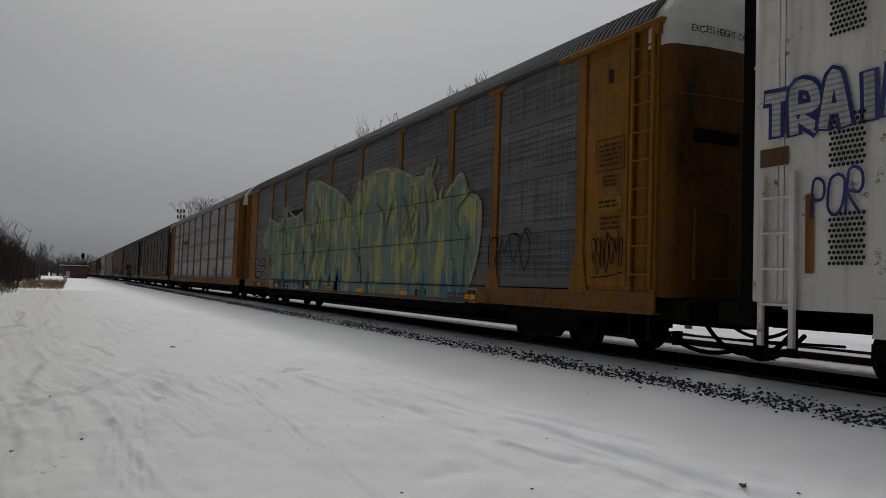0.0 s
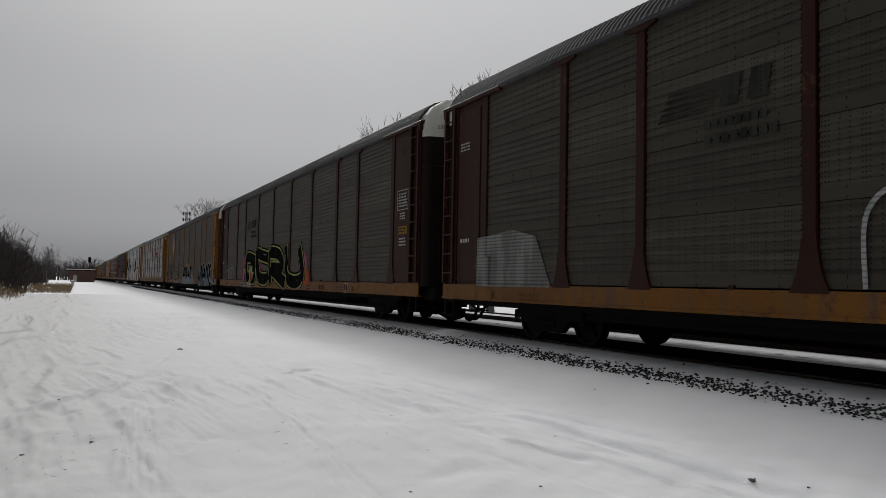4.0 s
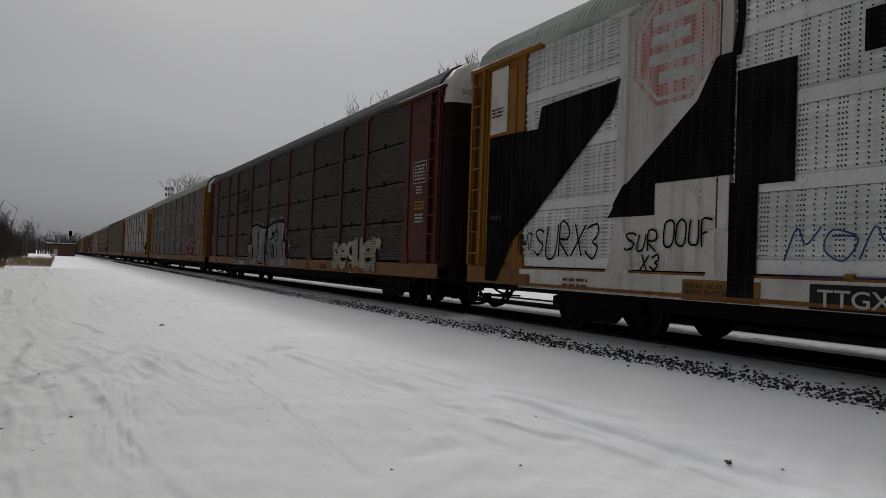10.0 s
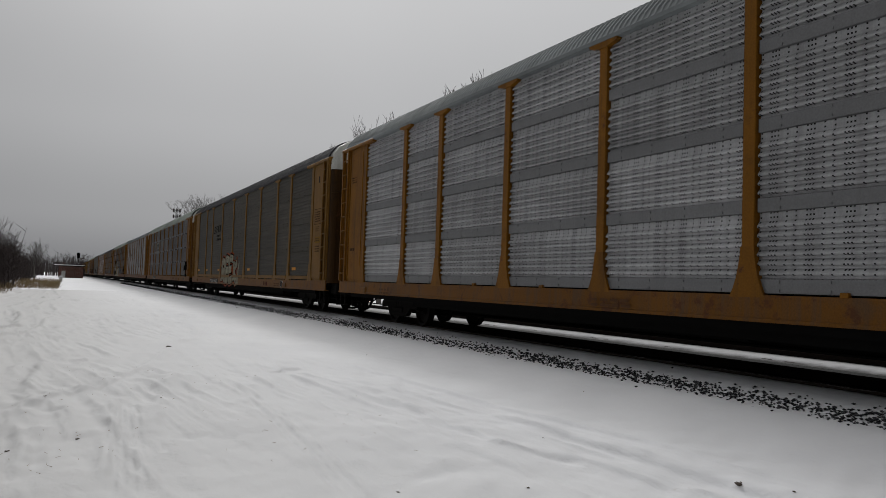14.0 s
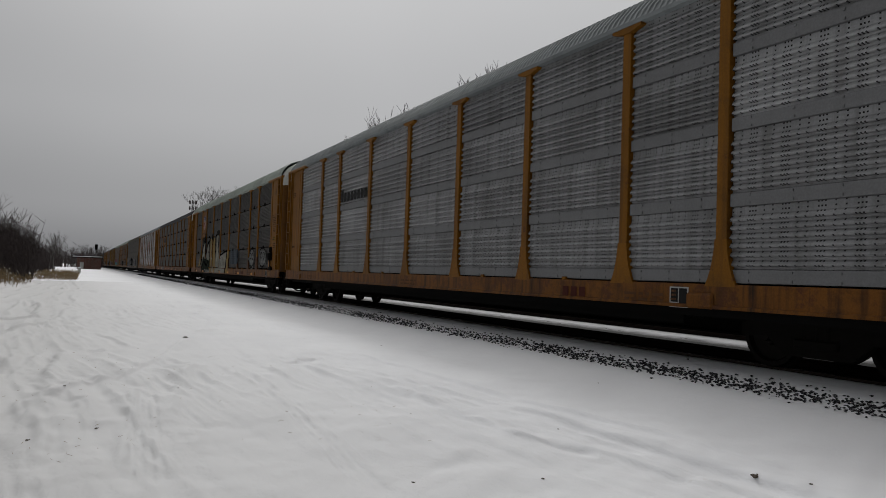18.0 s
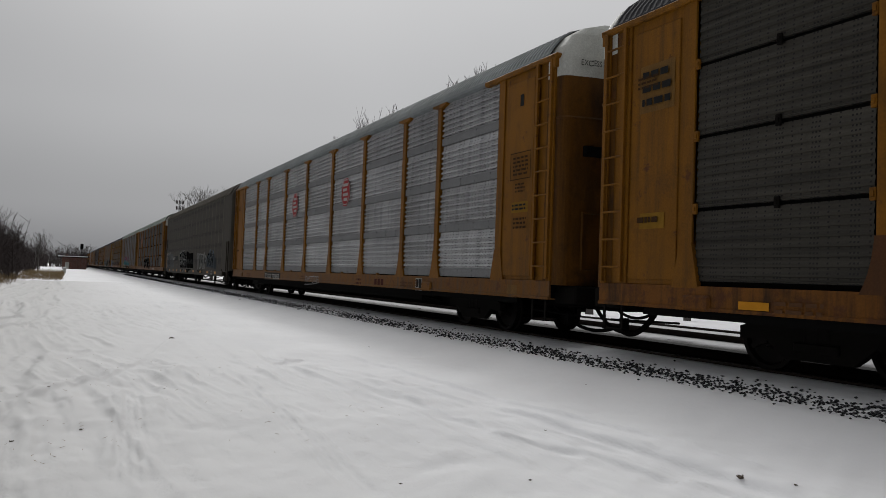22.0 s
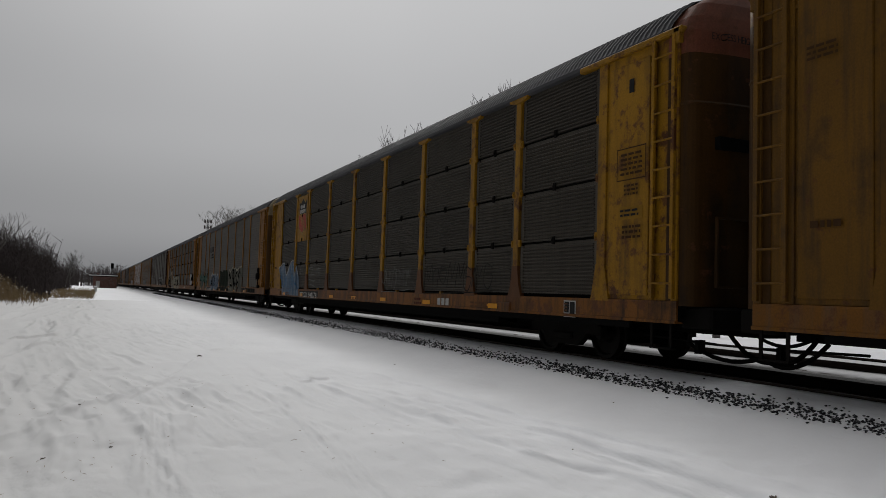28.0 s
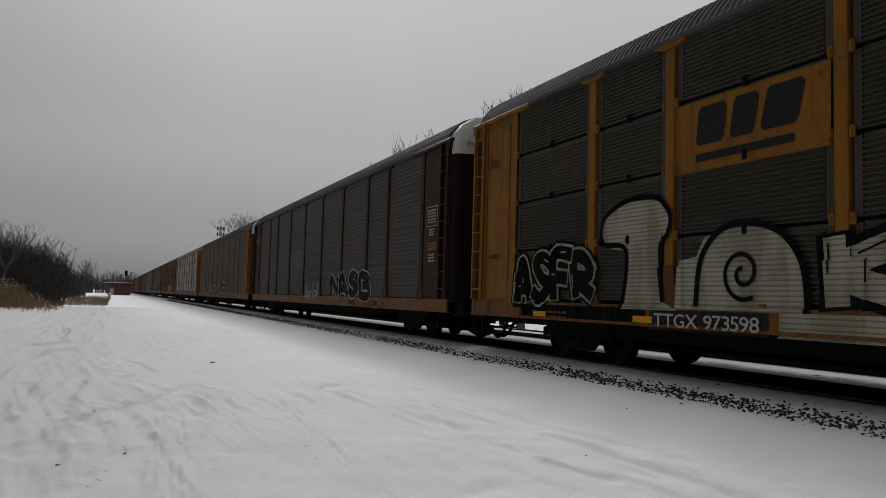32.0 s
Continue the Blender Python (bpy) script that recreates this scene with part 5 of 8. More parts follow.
def graffiti(car, text, u0, u1, z0, z1, fill, line, halo=None, seed=1, wild=0.9, fat=0.03):
    """A sprayed piece: each fat letter outlined over its neighbour, on a halo, with glints."""
    pitch, high = (u1 - u0) / len(text), z1 - z0
    w = min(0.34 * pitch, 0.28 * high) * (1 + 2 * (fat - 0.06))
    edge = 0.05 + 0.015 * (high > 1.2)
    inset = 0.5 * w + edge
    letters = letter_strokes(text, u0 + 0.3 * inset, u1 - 0.3 * inset, z0 + inset, z1 - inset, 0.9 * wild, seed, 0.0)
    if halo:
        s = Shape()
        for strokes in letters:
            for pts in strokes:
                brush(s, pts, w + 4 * edge)
        single("graffiti_halo", drape(car, s, 0, True), SP[halo], car)
    for i, strokes in enumerate(letters):
        for name, grow, mat, layer in (("graffiti_outline", 2 * edge, line, 1), ("graffiti", 0.0, fill, 2)):
            s = Shape()
            for pts in strokes:
                brush(s, pts, w + grow)
            single(name, drape(car, s, layer + 1.2 * (i % 3), True), SP[mat], car, f"sprayed {fill} letter" if name == "graffiti" else "")
    if fill != "white":
        r, s = random.Random(seed), Shape()
        for strokes in letters:
            for pts in strokes:
                p, q = Vector(pts[0]), Vector(pts[1])
                o = Vector((-0.28 * w, 0.2 * w))
                brush(s, [p.lerp(q, 0.1) + o, p.lerp(q, r.uniform(0.35, 0.7)) + o], 0.025, n=1)
        single("graffiti_glint", drape(car, s, 7, True), SP["white" if fill not in ("cream", "silver") else "black"], car)


def shape_at(car, pts, material, name="graffiti", layer=1, label=""):
    s = Shape()
    s.add([(0, -u, z) for u, z in pts], [tuple(range(len(pts)))])
    return single(name, drape(car, s, layer, name.startswith("graffiti")), material, car, label)


def rect(car, u0, u1, z0, z1, material, name, layer=0, label=""):
    return shape_at(car, [(u0, z0), (u1, z0), (u1, z1), (u0, z1)], material, name, layer, label)


def curve_pts(pts, n=6):
    out = []
    for i in range(len(pts) - 1):
        p0, p1, p2, p3 = (Vector(pts[min(max(j, 0), len(pts) - 1)]) for j in (i - 1, i, i + 1, i + 2))
        for k in range(n):
            t = k / n
            out.append(0.5 * ((2 * p1) + (p2 - p0) * t + (2 * p0 - 5 * p1 + 4 * p2 - p3) * t * t + (3 * p1 - p0 - 3 * p2 + p3) * t ** 3))
    return out + [Vector(pts[-1])]


def ribbon(car, pts, width, material, name="spray_line", layer=3, smooth=True, label=""):
    """A painted line along points of (u, z)."""
    line = curve_pts(pts) if smooth else [Vector(p) for p in pts]
    v, n = [], len(line)
    for i, p in enumerate(line):
        d = (line[min(i + 1, n - 1)] - line[max(i - 1, 0)]).normalized()
        off = Vector((-d.y, d.x)) * width / 2
        for q in (p + off, p - off):
            v.append((-0.0001 * (i % 24), -q.x, q.y))
    s = Shape()
    s.add(v, [(2 * i, 2 * i + 1, 2 * i + 3, 2 * i + 2) for i in range(n - 1)])
    return single(name, drape(car, s, layer + 1, name.startswith(("graffiti", "spr", "spiral"))), material, car, label)


def scribble(car, u0, u1, z0, z1, material, width=0.05, n=14, seed=1):
    """An unreadable tag: short overlapping hooks and loops in a loose row."""
    r, s = random.Random(seed), Shape()
    cells = max(3, n // 2)
    for i in range(cells):
        u, w, h = u0 + (u1 - u0) * i / cells, (u1 - u0) / cells, z1 - z0
        top, low = z1 - h * r.uniform(0, 0.25), z0 + h * r.uniform(0, 0.3)
        kind = r.randrange(4)
        if kind == 0:
            pts = [(u, low), (u + 0.35 * w, top), (u + 0.6 * w, low + 0.3 * h), (u + w, top)]
        elif kind == 1:
            pts = [(u + 0.9 * w, top - 0.1 * h), (u + 0.3 * w, top), (u + 0.1 * w, low + 0.2 * h), (u + 0.6 * w, low), (u + 0.95 * w, low + 0.4 * h), (u + 0.3 * w, low + 0.45 * h)]
        elif kind == 2:
            pts = [(u + 0.1 * w, top), (u + 0.25 * w, low), (u + 0.3 * w, low + 0.5 * h), (u + 0.9 * w, low + 0.6 * h), (u + 0.8 * w, low)]
        else:
            pts = [(u + 0.5 * w, top), (u + 0.05 * w, low + 0.5 * h), (u + 0.5 * w, low), (u + 1.0 * w, low + 0.5 * h), (u + 0.5 * w, top), (u + 1.1 * w, top - 0.1 * h)]
        brush(s, pts, 0.75 * width)
    if cells > 4:
        brush(s, [(u0, z0 - 0.05), (u0 + 0.6 * (u1 - u0), z0 - 0.02), (u1, z0 + 0.04)], 0.6 * width)
    single("spray_tag", drape(car, s, 6, True), material, car)


def strokes(car, width, colour, layer, *lines):
    """Several sprayed strokes of one can, each along its own line of (u, z)."""
    for pts in lines:
        s = Shape()
        brush(s, pts, width, 5)
        single("graffiti_line", drape(car, s, layer + 1, True), SP[colour], car)


def ring(u, z, ru, rz, n=18, a0=0.0, a1=2 * math.pi):
    return [(u + ru * math.cos(a0 + (a1 - a0) * i / n), z + rz * math.sin(a0 + (a1 - a0) * i / n)) for i in range(n + 1)]


def blob(car, u, z, ru, rz, material, layer=0, seed=1):
    r = random.Random(seed)
    shape_at(car, [(a + ru * r.uniform(-0.2, 0.2), b + rz * r.uniform(-0.2, 0.2)) for a, b in ring(u, z, ru, rz, 14)[:-1]], material, "graffiti_cloud", layer)


def text_rows(car, u0, u1, z0, z1, rows, material, seed=1, box=False, layer=1):
    """Small stencilled lines, as plain bars of word length."""
    r, s = random.Random(seed), Shape()
    pitch = (z1 - z0) / rows
    bar = lambda a, b, c, d: s.add([(0, -a, c), (0, -b, c), (0, -b, d), (0, -a, d)], [(0, 1, 2, 3)])
    for i in range(rows):
        u, z = u0 + 0.04 * (u1 - u0), z1 - (i + 0.75) * pitch
        while u < u1 - 0.08 * (u1 - u0):
            w = min(r.uniform(0.08, 0.3) * (u1 - u0), u1 - 0.04 * (u1 - u0) - u)
            bar(u, u + w, z, z + 0.5 * pitch)
            u += w + 0.06 * (u1 - u0)
    if box:
        e, t = 0.05, 0.018
        for a, b, c, d in ((u0 - e, u1 + e, z1 + e, z1 + e + t), (u0 - e, u1 + e, z0 - e - t, z0 - e), (u0 - e - t, u0 - e, z0 - e - t, z1 + e + t), (u1 + e, u1 + e + t, z0 - e - t, z1 + e + t)):
            bar(a, b, c, d)
    return single("stencil", drape(car, s, layer + 4), material, car, kind="stuff")


def sill_mark(car, mark, u0, u1, z0=0.74, z1=0.93, patch=True):
    """The wagon's reporting mark, white on a black patch of the sill."""
    if patch:
        rect(car, u0 - 0.12, u1 + 0.12, 0.69, 0.985, INK, "mark_patch", 0)
    words(car, mark, u0, u1, z0, z1, INK_WHITE, "reporting_mark", 2, 0.008, label="white stencilled letters and digits")


def shield(car, u, z, w, h, faded=False):
    """A striped heraldic shield: dark head with two bars of writing, red and white pales below."""
    half = curve_pts([(0, 0.5), (0.18, 0.42), (0.32, 0.38), (0.5, 0.44), (0.45, 0.22), (0.44, 0.08), (0.5, -0.08), (0.48, -0.24), (0.36, -0.37), (0.14, -0.43), (0, -0.5)], 3)
    out = [(p.x, p.y) for p in half] + [(-p.x, p.y) for p in half[-2:0:-1]]
    shape_at(car, [(u + 1.06 * a * w, z + 1.05 * b * h) for a, b in out], INK_WHITE if not faded else SP["gold"], "emblem_border", 2)
    low = [p for p in out if p[1] < 0.09]
    shape_at(car, [(u + a * w * 0.97, z + b * h) for a, b in low], INK_WHITE if not faded else SP["gold"], "emblem_field", 3)
    for i in range(6):
        a = -0.40 + i * 0.16
        bottom = -0.34 - 0.12 * (1 - abs(a) / 0.45)
        rect(car, u + (a - 0.04) * w, u + (a + 0.04) * w, z + bottom * h, z + 0.06 * h, EMBLEM_RED, "emblem_stripe", 4)
    head = [p for p in out if p[1] > 0.05]
    shape_at(car, [(u + a * w * 0.97, z + b * h) for a, b in head], EMBLEM_BLUE if not faded else INK, "emblem_head", 4)
    for zz, ww, n in ((0.285, 0.29, 5), (0.15, 0.36, 7)):
        for i in range(n):
            a = u + ww * w * (2 * i / n - 1)
            rect(car, a, a + 1.45 * ww * w / n, z + (zz - 0.05) * h, z + (zz + 0.05) * h, INK_WHITE, "emblem_bar", 5)


def slab_sign(car, u0, u1, z0, z1):
    """A gold sign plate with three dark blocks over a dark rule."""
    rect(car, u0, u1, z0, z1, YELLOW, "sign_plate", 1, "yellow sign plate")
    w, h = u1 - u0, z1 - z0
    for a, b, lean in ((0.16, 0.36, 0.02), (0.40, 0.56, 0.03), (0.60, 0.82, 0.04)):
        shape_at(car, [(u0 + a * w, z0 + 0.42 * h), (u0 + (a + 0.02) * w, z0 + 0.36 * h), (u0 + (b - 0.02) * w, z0 + 0.36 * h), (u0 + b * w, z0 + 0.42 * h),
                       (u0 + (b + lean) * w, z0 + 0.84 * h), (u0 + (b + lean - 0.02) * w, z0 + 0.9 * h), (u0 + (a + lean + 0.02) * w, z0 + 0.9 * h), (u0 + (a + lean) * w, z0 + 0.84 * h)], INK, "sign_block", 3)
    rect(car, u0 + 0.16 * w, u0 + 0.80 * w, z0 + 0.13 * h, z0 + 0.24 * h, INK, "sign_rule", 3)


def mane_sign(car, u0, u1, z0, z1, plate=True):
    """Slanted dark stripes beside two dark blocks, with bars of writing below."""
    ink = INK if plate else SP["ghost"]
    if plate:
        rect(car, u0, u1, z0, z1, SIGN_WHITE, "sign_plate", 1, "dull white sign plate")
    w, h = u1 - u0, z1 - z0
    for i in range(5):
        zz = z0 + h * (0.50 + 0.085 * i)
        a, b = u0 + w * (0.06 + 0.022 * i), u0 + w * (0.47 + 0.035 * i)
        shape_at(car, [(a, zz), (b, zz + 0.02 * h), (b + 0.03 * w, zz + 0.055 * h), (a + 0.02 * w, zz + 0.04 * h)], ink, "sign_stripe", 2)
    for a, b in ((0.56, 0.72), (0.75, 0.92)):
        shape_at(car, [(u0 + a * w, z0 + 0.54 * h), (u0 + b * w - 0.03 * w, z0 + 0.54 * h), (u0 + b * w, z0 + 0.92 * h), (u0 + a * w + 0.04 * w, z0 + 0.92 * h)], ink, "sign_block", 2)
    rows = ((0.1, 0.92, 0.28),) if plate else ((0.45, 0.9, 0.26), (0.45, 0.97, 0.06))
    for a, b, zz in rows:
        n = 8
        for i in range(n):
            c = a + (b - a) * i / n
            rect(car, u0 + c * w, u0 + (c + 0.8 * (b - a) / n) * w, z0 + zz * h, z0 + (zz + 0.13) * h, ink, "sign_bar", 2)


def octagon_badge(car, u, z, w, h, faded=False):
    k = 0.29
    pts = [(-0.5, -0.5 + k), (-0.5 + k, -0.5), (0.5 - k, -0.5), (0.5, -0.5 + k), (0.5, 0.5 - k), (0.5 - k, 0.5), (-0.5 + k, 0.5), (-0.5, 0.5 - k)]
    scale = lambda f: [(u + f * a * w, z + f * b * h) for a, b in pts]
    red = EMBLEM_RED if not faded else SP["pale_red"]
    shape_at(car, scale(1.14), red, "badge_rim", 1)
    shape_at(car, scale(1.05), INK_WHITE, "badge_border", 2)
    shape_at(car, scale(0.97), red, "badge_field", 3, "red octagonal badge")
    for i, (a, b) in enumerate(((-0.30, 0.30), (-0.32, 0.22), (-0.34, 0.36), (-0.2, 0.3))):
        zz = 0.30 - 0.2 * i
        rect(car, u + a * w, u + b * w, z + (zz - 0.06) * h, z + (zz + 0.06) * h, INK_WHITE, "badge_bar", 4)


def script_bars(car, u0, u1, z0, z1, material):
    """A painted company word as a run of plain blocks."""
    n = 8
    for i in range(n):
        a = u0 + (u1 - u0) * i / n
        rect(car, a, a + 0.78 * (u1 - u0) / n, z0, z1 if i == 0 else z0 + 0.72 * (z1 - z0), material, "sign_block", 1)


def slant_emblem(car, u0, u1, z0, z1):
    h = z1 - z0
    shape_at(car, [(u0, z0), (u0 + 0.3, z1), (u1, z1), (u1 - 0.3, z0)], EMBLEM_ORANGE, "emblem_swoosh", 1, "orange-red slanted emblem")
    shape_at(car, [(u0 - 0.05, z0 - 0.10), (u0 + 0.02, z0 - 0.015), (u1 - 0.3, z0 - 0.015), (u1 - 0.37, z0 - 0.10)], INK, "emblem_rule", 1)
    for i in range(4):
        a = u0 + 0.3 + i * (u1 - u0 - 0.6) / 4
        rect(car, a, a + 0.36, z0 + 0.2 * h, z0 + 0.75 * h, INK, "emblem_block", 2)


EMBLEM_RED = plain("badge_red", (0.36, 0.025, 0.03), 0.5)
EMBLEM_BLUE = plain("badge_blue", (0.02, 0.035, 0.16), 0.5)
EMBLEM_ORANGE = plain("emblem_orange", (0.55, 0.08, 0.03), 0.5)
SP["pale_red"] = spray("faded_red_spray", (0.45, 0.2, 0.19), (0.55, 0.42, 0.40), 0.4, 0.6)


def common_details(k, car):
    """Stencils, plates and reflectors that every yellow or brown wagon carries."""
    ink = FADED if FLEET[k][1] in (YELLOW, YELLOW_CLEAN, YELLOW_RUST, OCHRE) else INK_WHITE
    if k in (10, 12, 14, 21, 22):
        part("brake_gear", "brake_gear", brake_gear_shape, IRON, car)
    text_rows(car, 12.32, 12.88, 3.48 if k == 7 else 2.98, 3.78 if k == 7 else 3.36, 5, ink, k, k != 7)
    text_rows(car, 12.42, 12.78, 3.22 if k == 7 else 2.66, 3.36 if k == 7 else 2.86, 3 - (k == 7), ink, k + 1)
    text_rows(car, 12.38, 12.86, 1.98, 2.22, 3, ink, k + 2)
    if k % 3:
        rect(car, 12.3, 12.86, 2.3, 2.5, PLACARD, "warning_plate", 0, "yellow warning placard")
        text_rows(car, 12.33, 12.83, 2.33, 2.47, 2, INK, k + 5)
    rect(car, 12.5, 12.62, 4.30, 4.52, INK, "latch_slot", 0)
    text_rows(car, -12.8, -12.35, 1.9, 2.06, 1, ink, k + 7)
    text_rows(car, -12.85, -12.4, 3.9, 4.1, 3, ink, k + 8)
    # data panel on the sill
    u = DATA_AT.get(k, 8.3)
    rect(car, u - 0.17, u + 0.19, 0.715, 1.0, INK_WHITE, "data_panel", 0)
    rect(car, u - 0.145, u - 0.005, 0.79, 0.98, INK, "data_panel_field", 1)
    rect(car, u + 0.015, u + 0.165, 0.74, 0.98, INK, "data_panel_field", 1)
    text_rows(car, u - 0.13, u - 0.02, 0.80, 0.97, 3, SILL_INK, k + 3, layer=2)
    # the owner's three blocks
    u = BLOCKS_AT.get(k, 5.8)
    ink_at = BLOCK_BROWN if k not in (18, 3, 20, 22) else INK_WHITE
    for i in range(3):
        rect(car, u - 0.32 + 0.23 * i, u - 0.15 + 0.23 * i, 0.78, 0.94, ink_at, "owner_block", 1)
    if k % 2 == 0:
        text_rows(car, u - 1.75, u - 1.25, 0.74, 0.95, 2, BLOCK_BROWN, k + 12)
    text_rows(car, -10.4, -9.7, 0.74, 0.92, 2, SILL_INK, k + 4)
    text_rows(car, -1.6, -0.6, 0.78, 0.94, 2, SILL_INK, k + 6)
    text_rows(car, 7.2, 8.1, 0.76, 0.92, 2, SILL_INK, k + 9)
    for u in (-11.6, 8.75):
        part("jack_pad", f"jack{u}", lambda s: s.box(SIDE - 0.05, SIDE + 0.02, -u - 0.24, -u + 0.24, 0.72, 0.93, 0.03), FLEET[k][4] or SILL, car)
    for u in (-5.4, -3.0, 2.7, 5.6):
        part("panel_hook", f"hook{u}", lambda s: s.box(SIDE - 0.01, -1.47, -u - 0.05, -u + 0.05, 1.045, 1.10, 0.004), FLEET[k][1], car)
    # notice on the white end panel
    s = Shape()
    lettering(s, "EXCESS HEIGHT CAR", -1.22, -0.12, 4.80, 4.90, plane=lambda u, z: (u, -13.995 + 0.05 * abs(u) * (u < -1.0), z))
    single("end_notice", s, INK, car, "small black warning letters")
    if k in (3, 9, 12, 14, 16, 18):
        rect(car, 11.62 if k != 16 else 12.25, 12.0 if k != 16 else 12.6, 0.72, 0.95, YELLOW_CLEAN, "side_placard", 0)


DATA_AT = {2: 6.8, 9: 11.4, 10: 8.05, 13: 8.35, 14: 11.3, 15: 11.2, 18: 11.3, 20: 11.0, 22: 10.95, 12: 11.3}
BLOCKS_AT = {2: 4.95, 13: 5.92, 18: 5.75, 22: 5.8}
FADED = plain("faded_black_stencil", (0.055, 0.028, 0.012), 0.7)
BLOCK_BROWN = plain("brown_stencil", (0.075, 0.022, 0.016), 0.7)
PLACARD = plain("faded_placard", (0.26, 0.14, 0.02), 0.7)
SILL_INK = plain("faded_stencil", (0.12, 0.06, 0.03), 0.7)
for k, car in enumerate(CARS):
    if FLEET[k][0] != "C":
        common_details(k, car)
MARK_AT = {1: (-6.3, -4.5), 2: (-6.8, -4.65), 5: (-6.6, -4.35), 6: (-6.65, -4.4), 8: (-7.5, -4.95), 9: (-7.9, -5.9), 11: (-6.95, -4.8), 12: (-8.3, -6.3), 14: (-7.25, -5.1), 15: (-7.6, -5.1),
           16: (-6.85, -4.55), 20: (-7.9, -5.35), 21: (-7.55, -5.05), 22: (-7.4, -5.4)}
for k, mark in {1: "ETTX 702204", 2: "ETTX 704031", 5: "TTGX 996832", 6: "TTGX 255225", 8: "TTGX 978488", 9: "TTGX 983664", 11: "TTGX 994007",
                12: "TTGX 978045", 14: "TTGX 982360", 15: "TTGX 971573", 16: "TTGX 705052", 20: "TTGX 941278", 21: "TTGX 979601", 22: "TTGX 973598"}.items():
    sill_mark(CARS[k], mark, *MARK_AT[k])
sill_mark(CARS[4], "TTGX 982515", -7.45, -5.3)
sill_mark(CARS[19], "CTTX 690467", -5.36, -2.97)


def reflectors(car, us, z0=0.78, z1=0.88, w=0.45):
    for u in us:
        rect(car, u, u + w, z0, z1, ORANGE, "reflector", 3, "orange reflector strip")


for k in (1, 14, 15, 20, 21, 22):
    reflectors(CARS[k], (-10.9, -7.9, -3.7, -1.2, 1.5, 4.6, 8.0))

# white smooth wagon
c = CARS[0]
RUST_PLATE = paint("rusty_plate", (0.16, 0.085, 0.045))
RUST_STREAK = paint("faded_orange_reflector", (0.36, 0.13, 0.03))
graffiti(c, "TRAIK", -13.2, -11.2, 2.85, 3.55, "white", "navy", seed=3, wild=0.5, fat=0.0)
tag(c, "POR", -12.5, -11.85, 1.98, 2.38, SP["navy"], 0.035, 4)
graffiti(c, "A4", -11.6, -9.0, 1.2, 2.4, "navy", "navy", seed=5)
rect(c, -13.2, -12.8, 2.6, 2.82, RUST_PLATE, "rust_plate", 1, "brown rusty plate")
rect(c, -12.57, -12.46, 1.32, 2.22, RUST_STREAK, "rust_streak", 1)


def vent_shape(s, u0, u1, z0, z1, nu, nz, r, stagger=True):
    for j in range(nz):
        for i in range(nu):
            u = u0 + (u1 - u0) * (i + 0.5 * (j % 2) * stagger + 0.25) / nu
            z = z0 + (z1 - z0) * (j + 0.5) / nz
            s.add([(-1.532, -u + r * math.cos(a), z + r * math.sin(a)) for a in [k * math.pi / 3 for k in range(6)]], [tuple(range(6))])


for z0 in (1.40, 2.48, 3.95):
    part("vent", f"vent{z0}", lambda s: vent_shape(s, -12.27, -11.85, z0, z0 + 0.6, 8, 10, 0.024), INK, c, "cluster of round vent holes")["kind"] = "stuff"
reflectors(c, (-11.0, -8.0, -5.0))

# green mural wagon
c = CARS[1]
script_bars(c, -6.6, -4.5, 3.45, 3.75, SP["ghost"])
top = [(-10.4, 2.62), (-10.1, 3.06), (-9.38, 3.2), (-9.3, 3.56), (-8.05, 3.28), (-7.07, 3.46), (-6.94, 3.84), (-6.15, 3.61), (-5.34, 3.38), (-4.45, 3.5), (-4.27, 3.2), (-3.9, 3.0),
       (-4.06, 3.4), (-3.94, 4.3), (-3.5, 4.45), (-2.6, 4.4), (-1.6, 4.15), (-0.5, 3.85), (0.3, 3.5), (0.63, 3.3), (1.0, 3.6), (1.5, 3.95), (2.8, 4.1), (4.0, 4.0), (5.0, 3.7), (5.7, 3.6), (6.0, 3.8), (6.3, 3.3),
       (6.55, 2.91), (7.0, 3.05), (7.6, 3.45), (8.0, 3.0), (8.5, 2.75), (8.45, 1.82), (8.14, 1.13)]
shape_at(c, [*top, (8.0, 0.69), (-9.0, 0.69), (-8.9, 1.9), (-9.4, 2.3), (-10.3, 2.4)], SP["mural"], "graffiti", 0, "huge green and yellow sprayed piece")
ribbon(c, top, 0.10, SP["cream"], "graffiti_outline", 2)
mural = random.Random(8)
for i in range(34):
    u, w = mural.uniform(-8.7, 7.9), mural.uniform(0.1, 0.32)
    z = mural.uniform(1.1, 1.6)
    shape_at(c, [(u - w, 0.70), (u - 0.6 * w, z - 0.3), (u - 0.1 * w, z), (u + 0.3 * w, z - 0.25), (u + w, 0.70)], SP["cobalt" if i % 3 else "teal"], "graffiti_cloud", 1)
for i in range(46):
    u, z = mural.uniform(-9, 7.8), mural.uniform(1.0, 3.1)
    ribbon(c, [(u, z), (u + mural.uniform(-0.35, 0.35), z + 0.4), (u + mural.uniform(-0.5, 0.5), z + mural.uniform(0.6, 1.1))], mural.uniform(0.05, 0.17), SP["lime" if i % 2 else "sage"], "spray_stroke", 2)
for i in range(22):
    u, z = mural.uniform(-9, 7.6), mural.uniform(1.2, 3.2)
    ribbon(c, [(u, z), (u + mural.uniform(0.1, 0.3), z + 0.3), (u + mural.uniform(0.2, 0.6), z + mural.uniform(-0.1, 0.3)), (u + 0.5, z - mural.uniform(0.2, 0.6))], 0.03, SP["cream"], "spray_stroke", 3)
rect(c, -8.6, 8.0, 1.035, 1.062, INK, "panel_joint", 6)
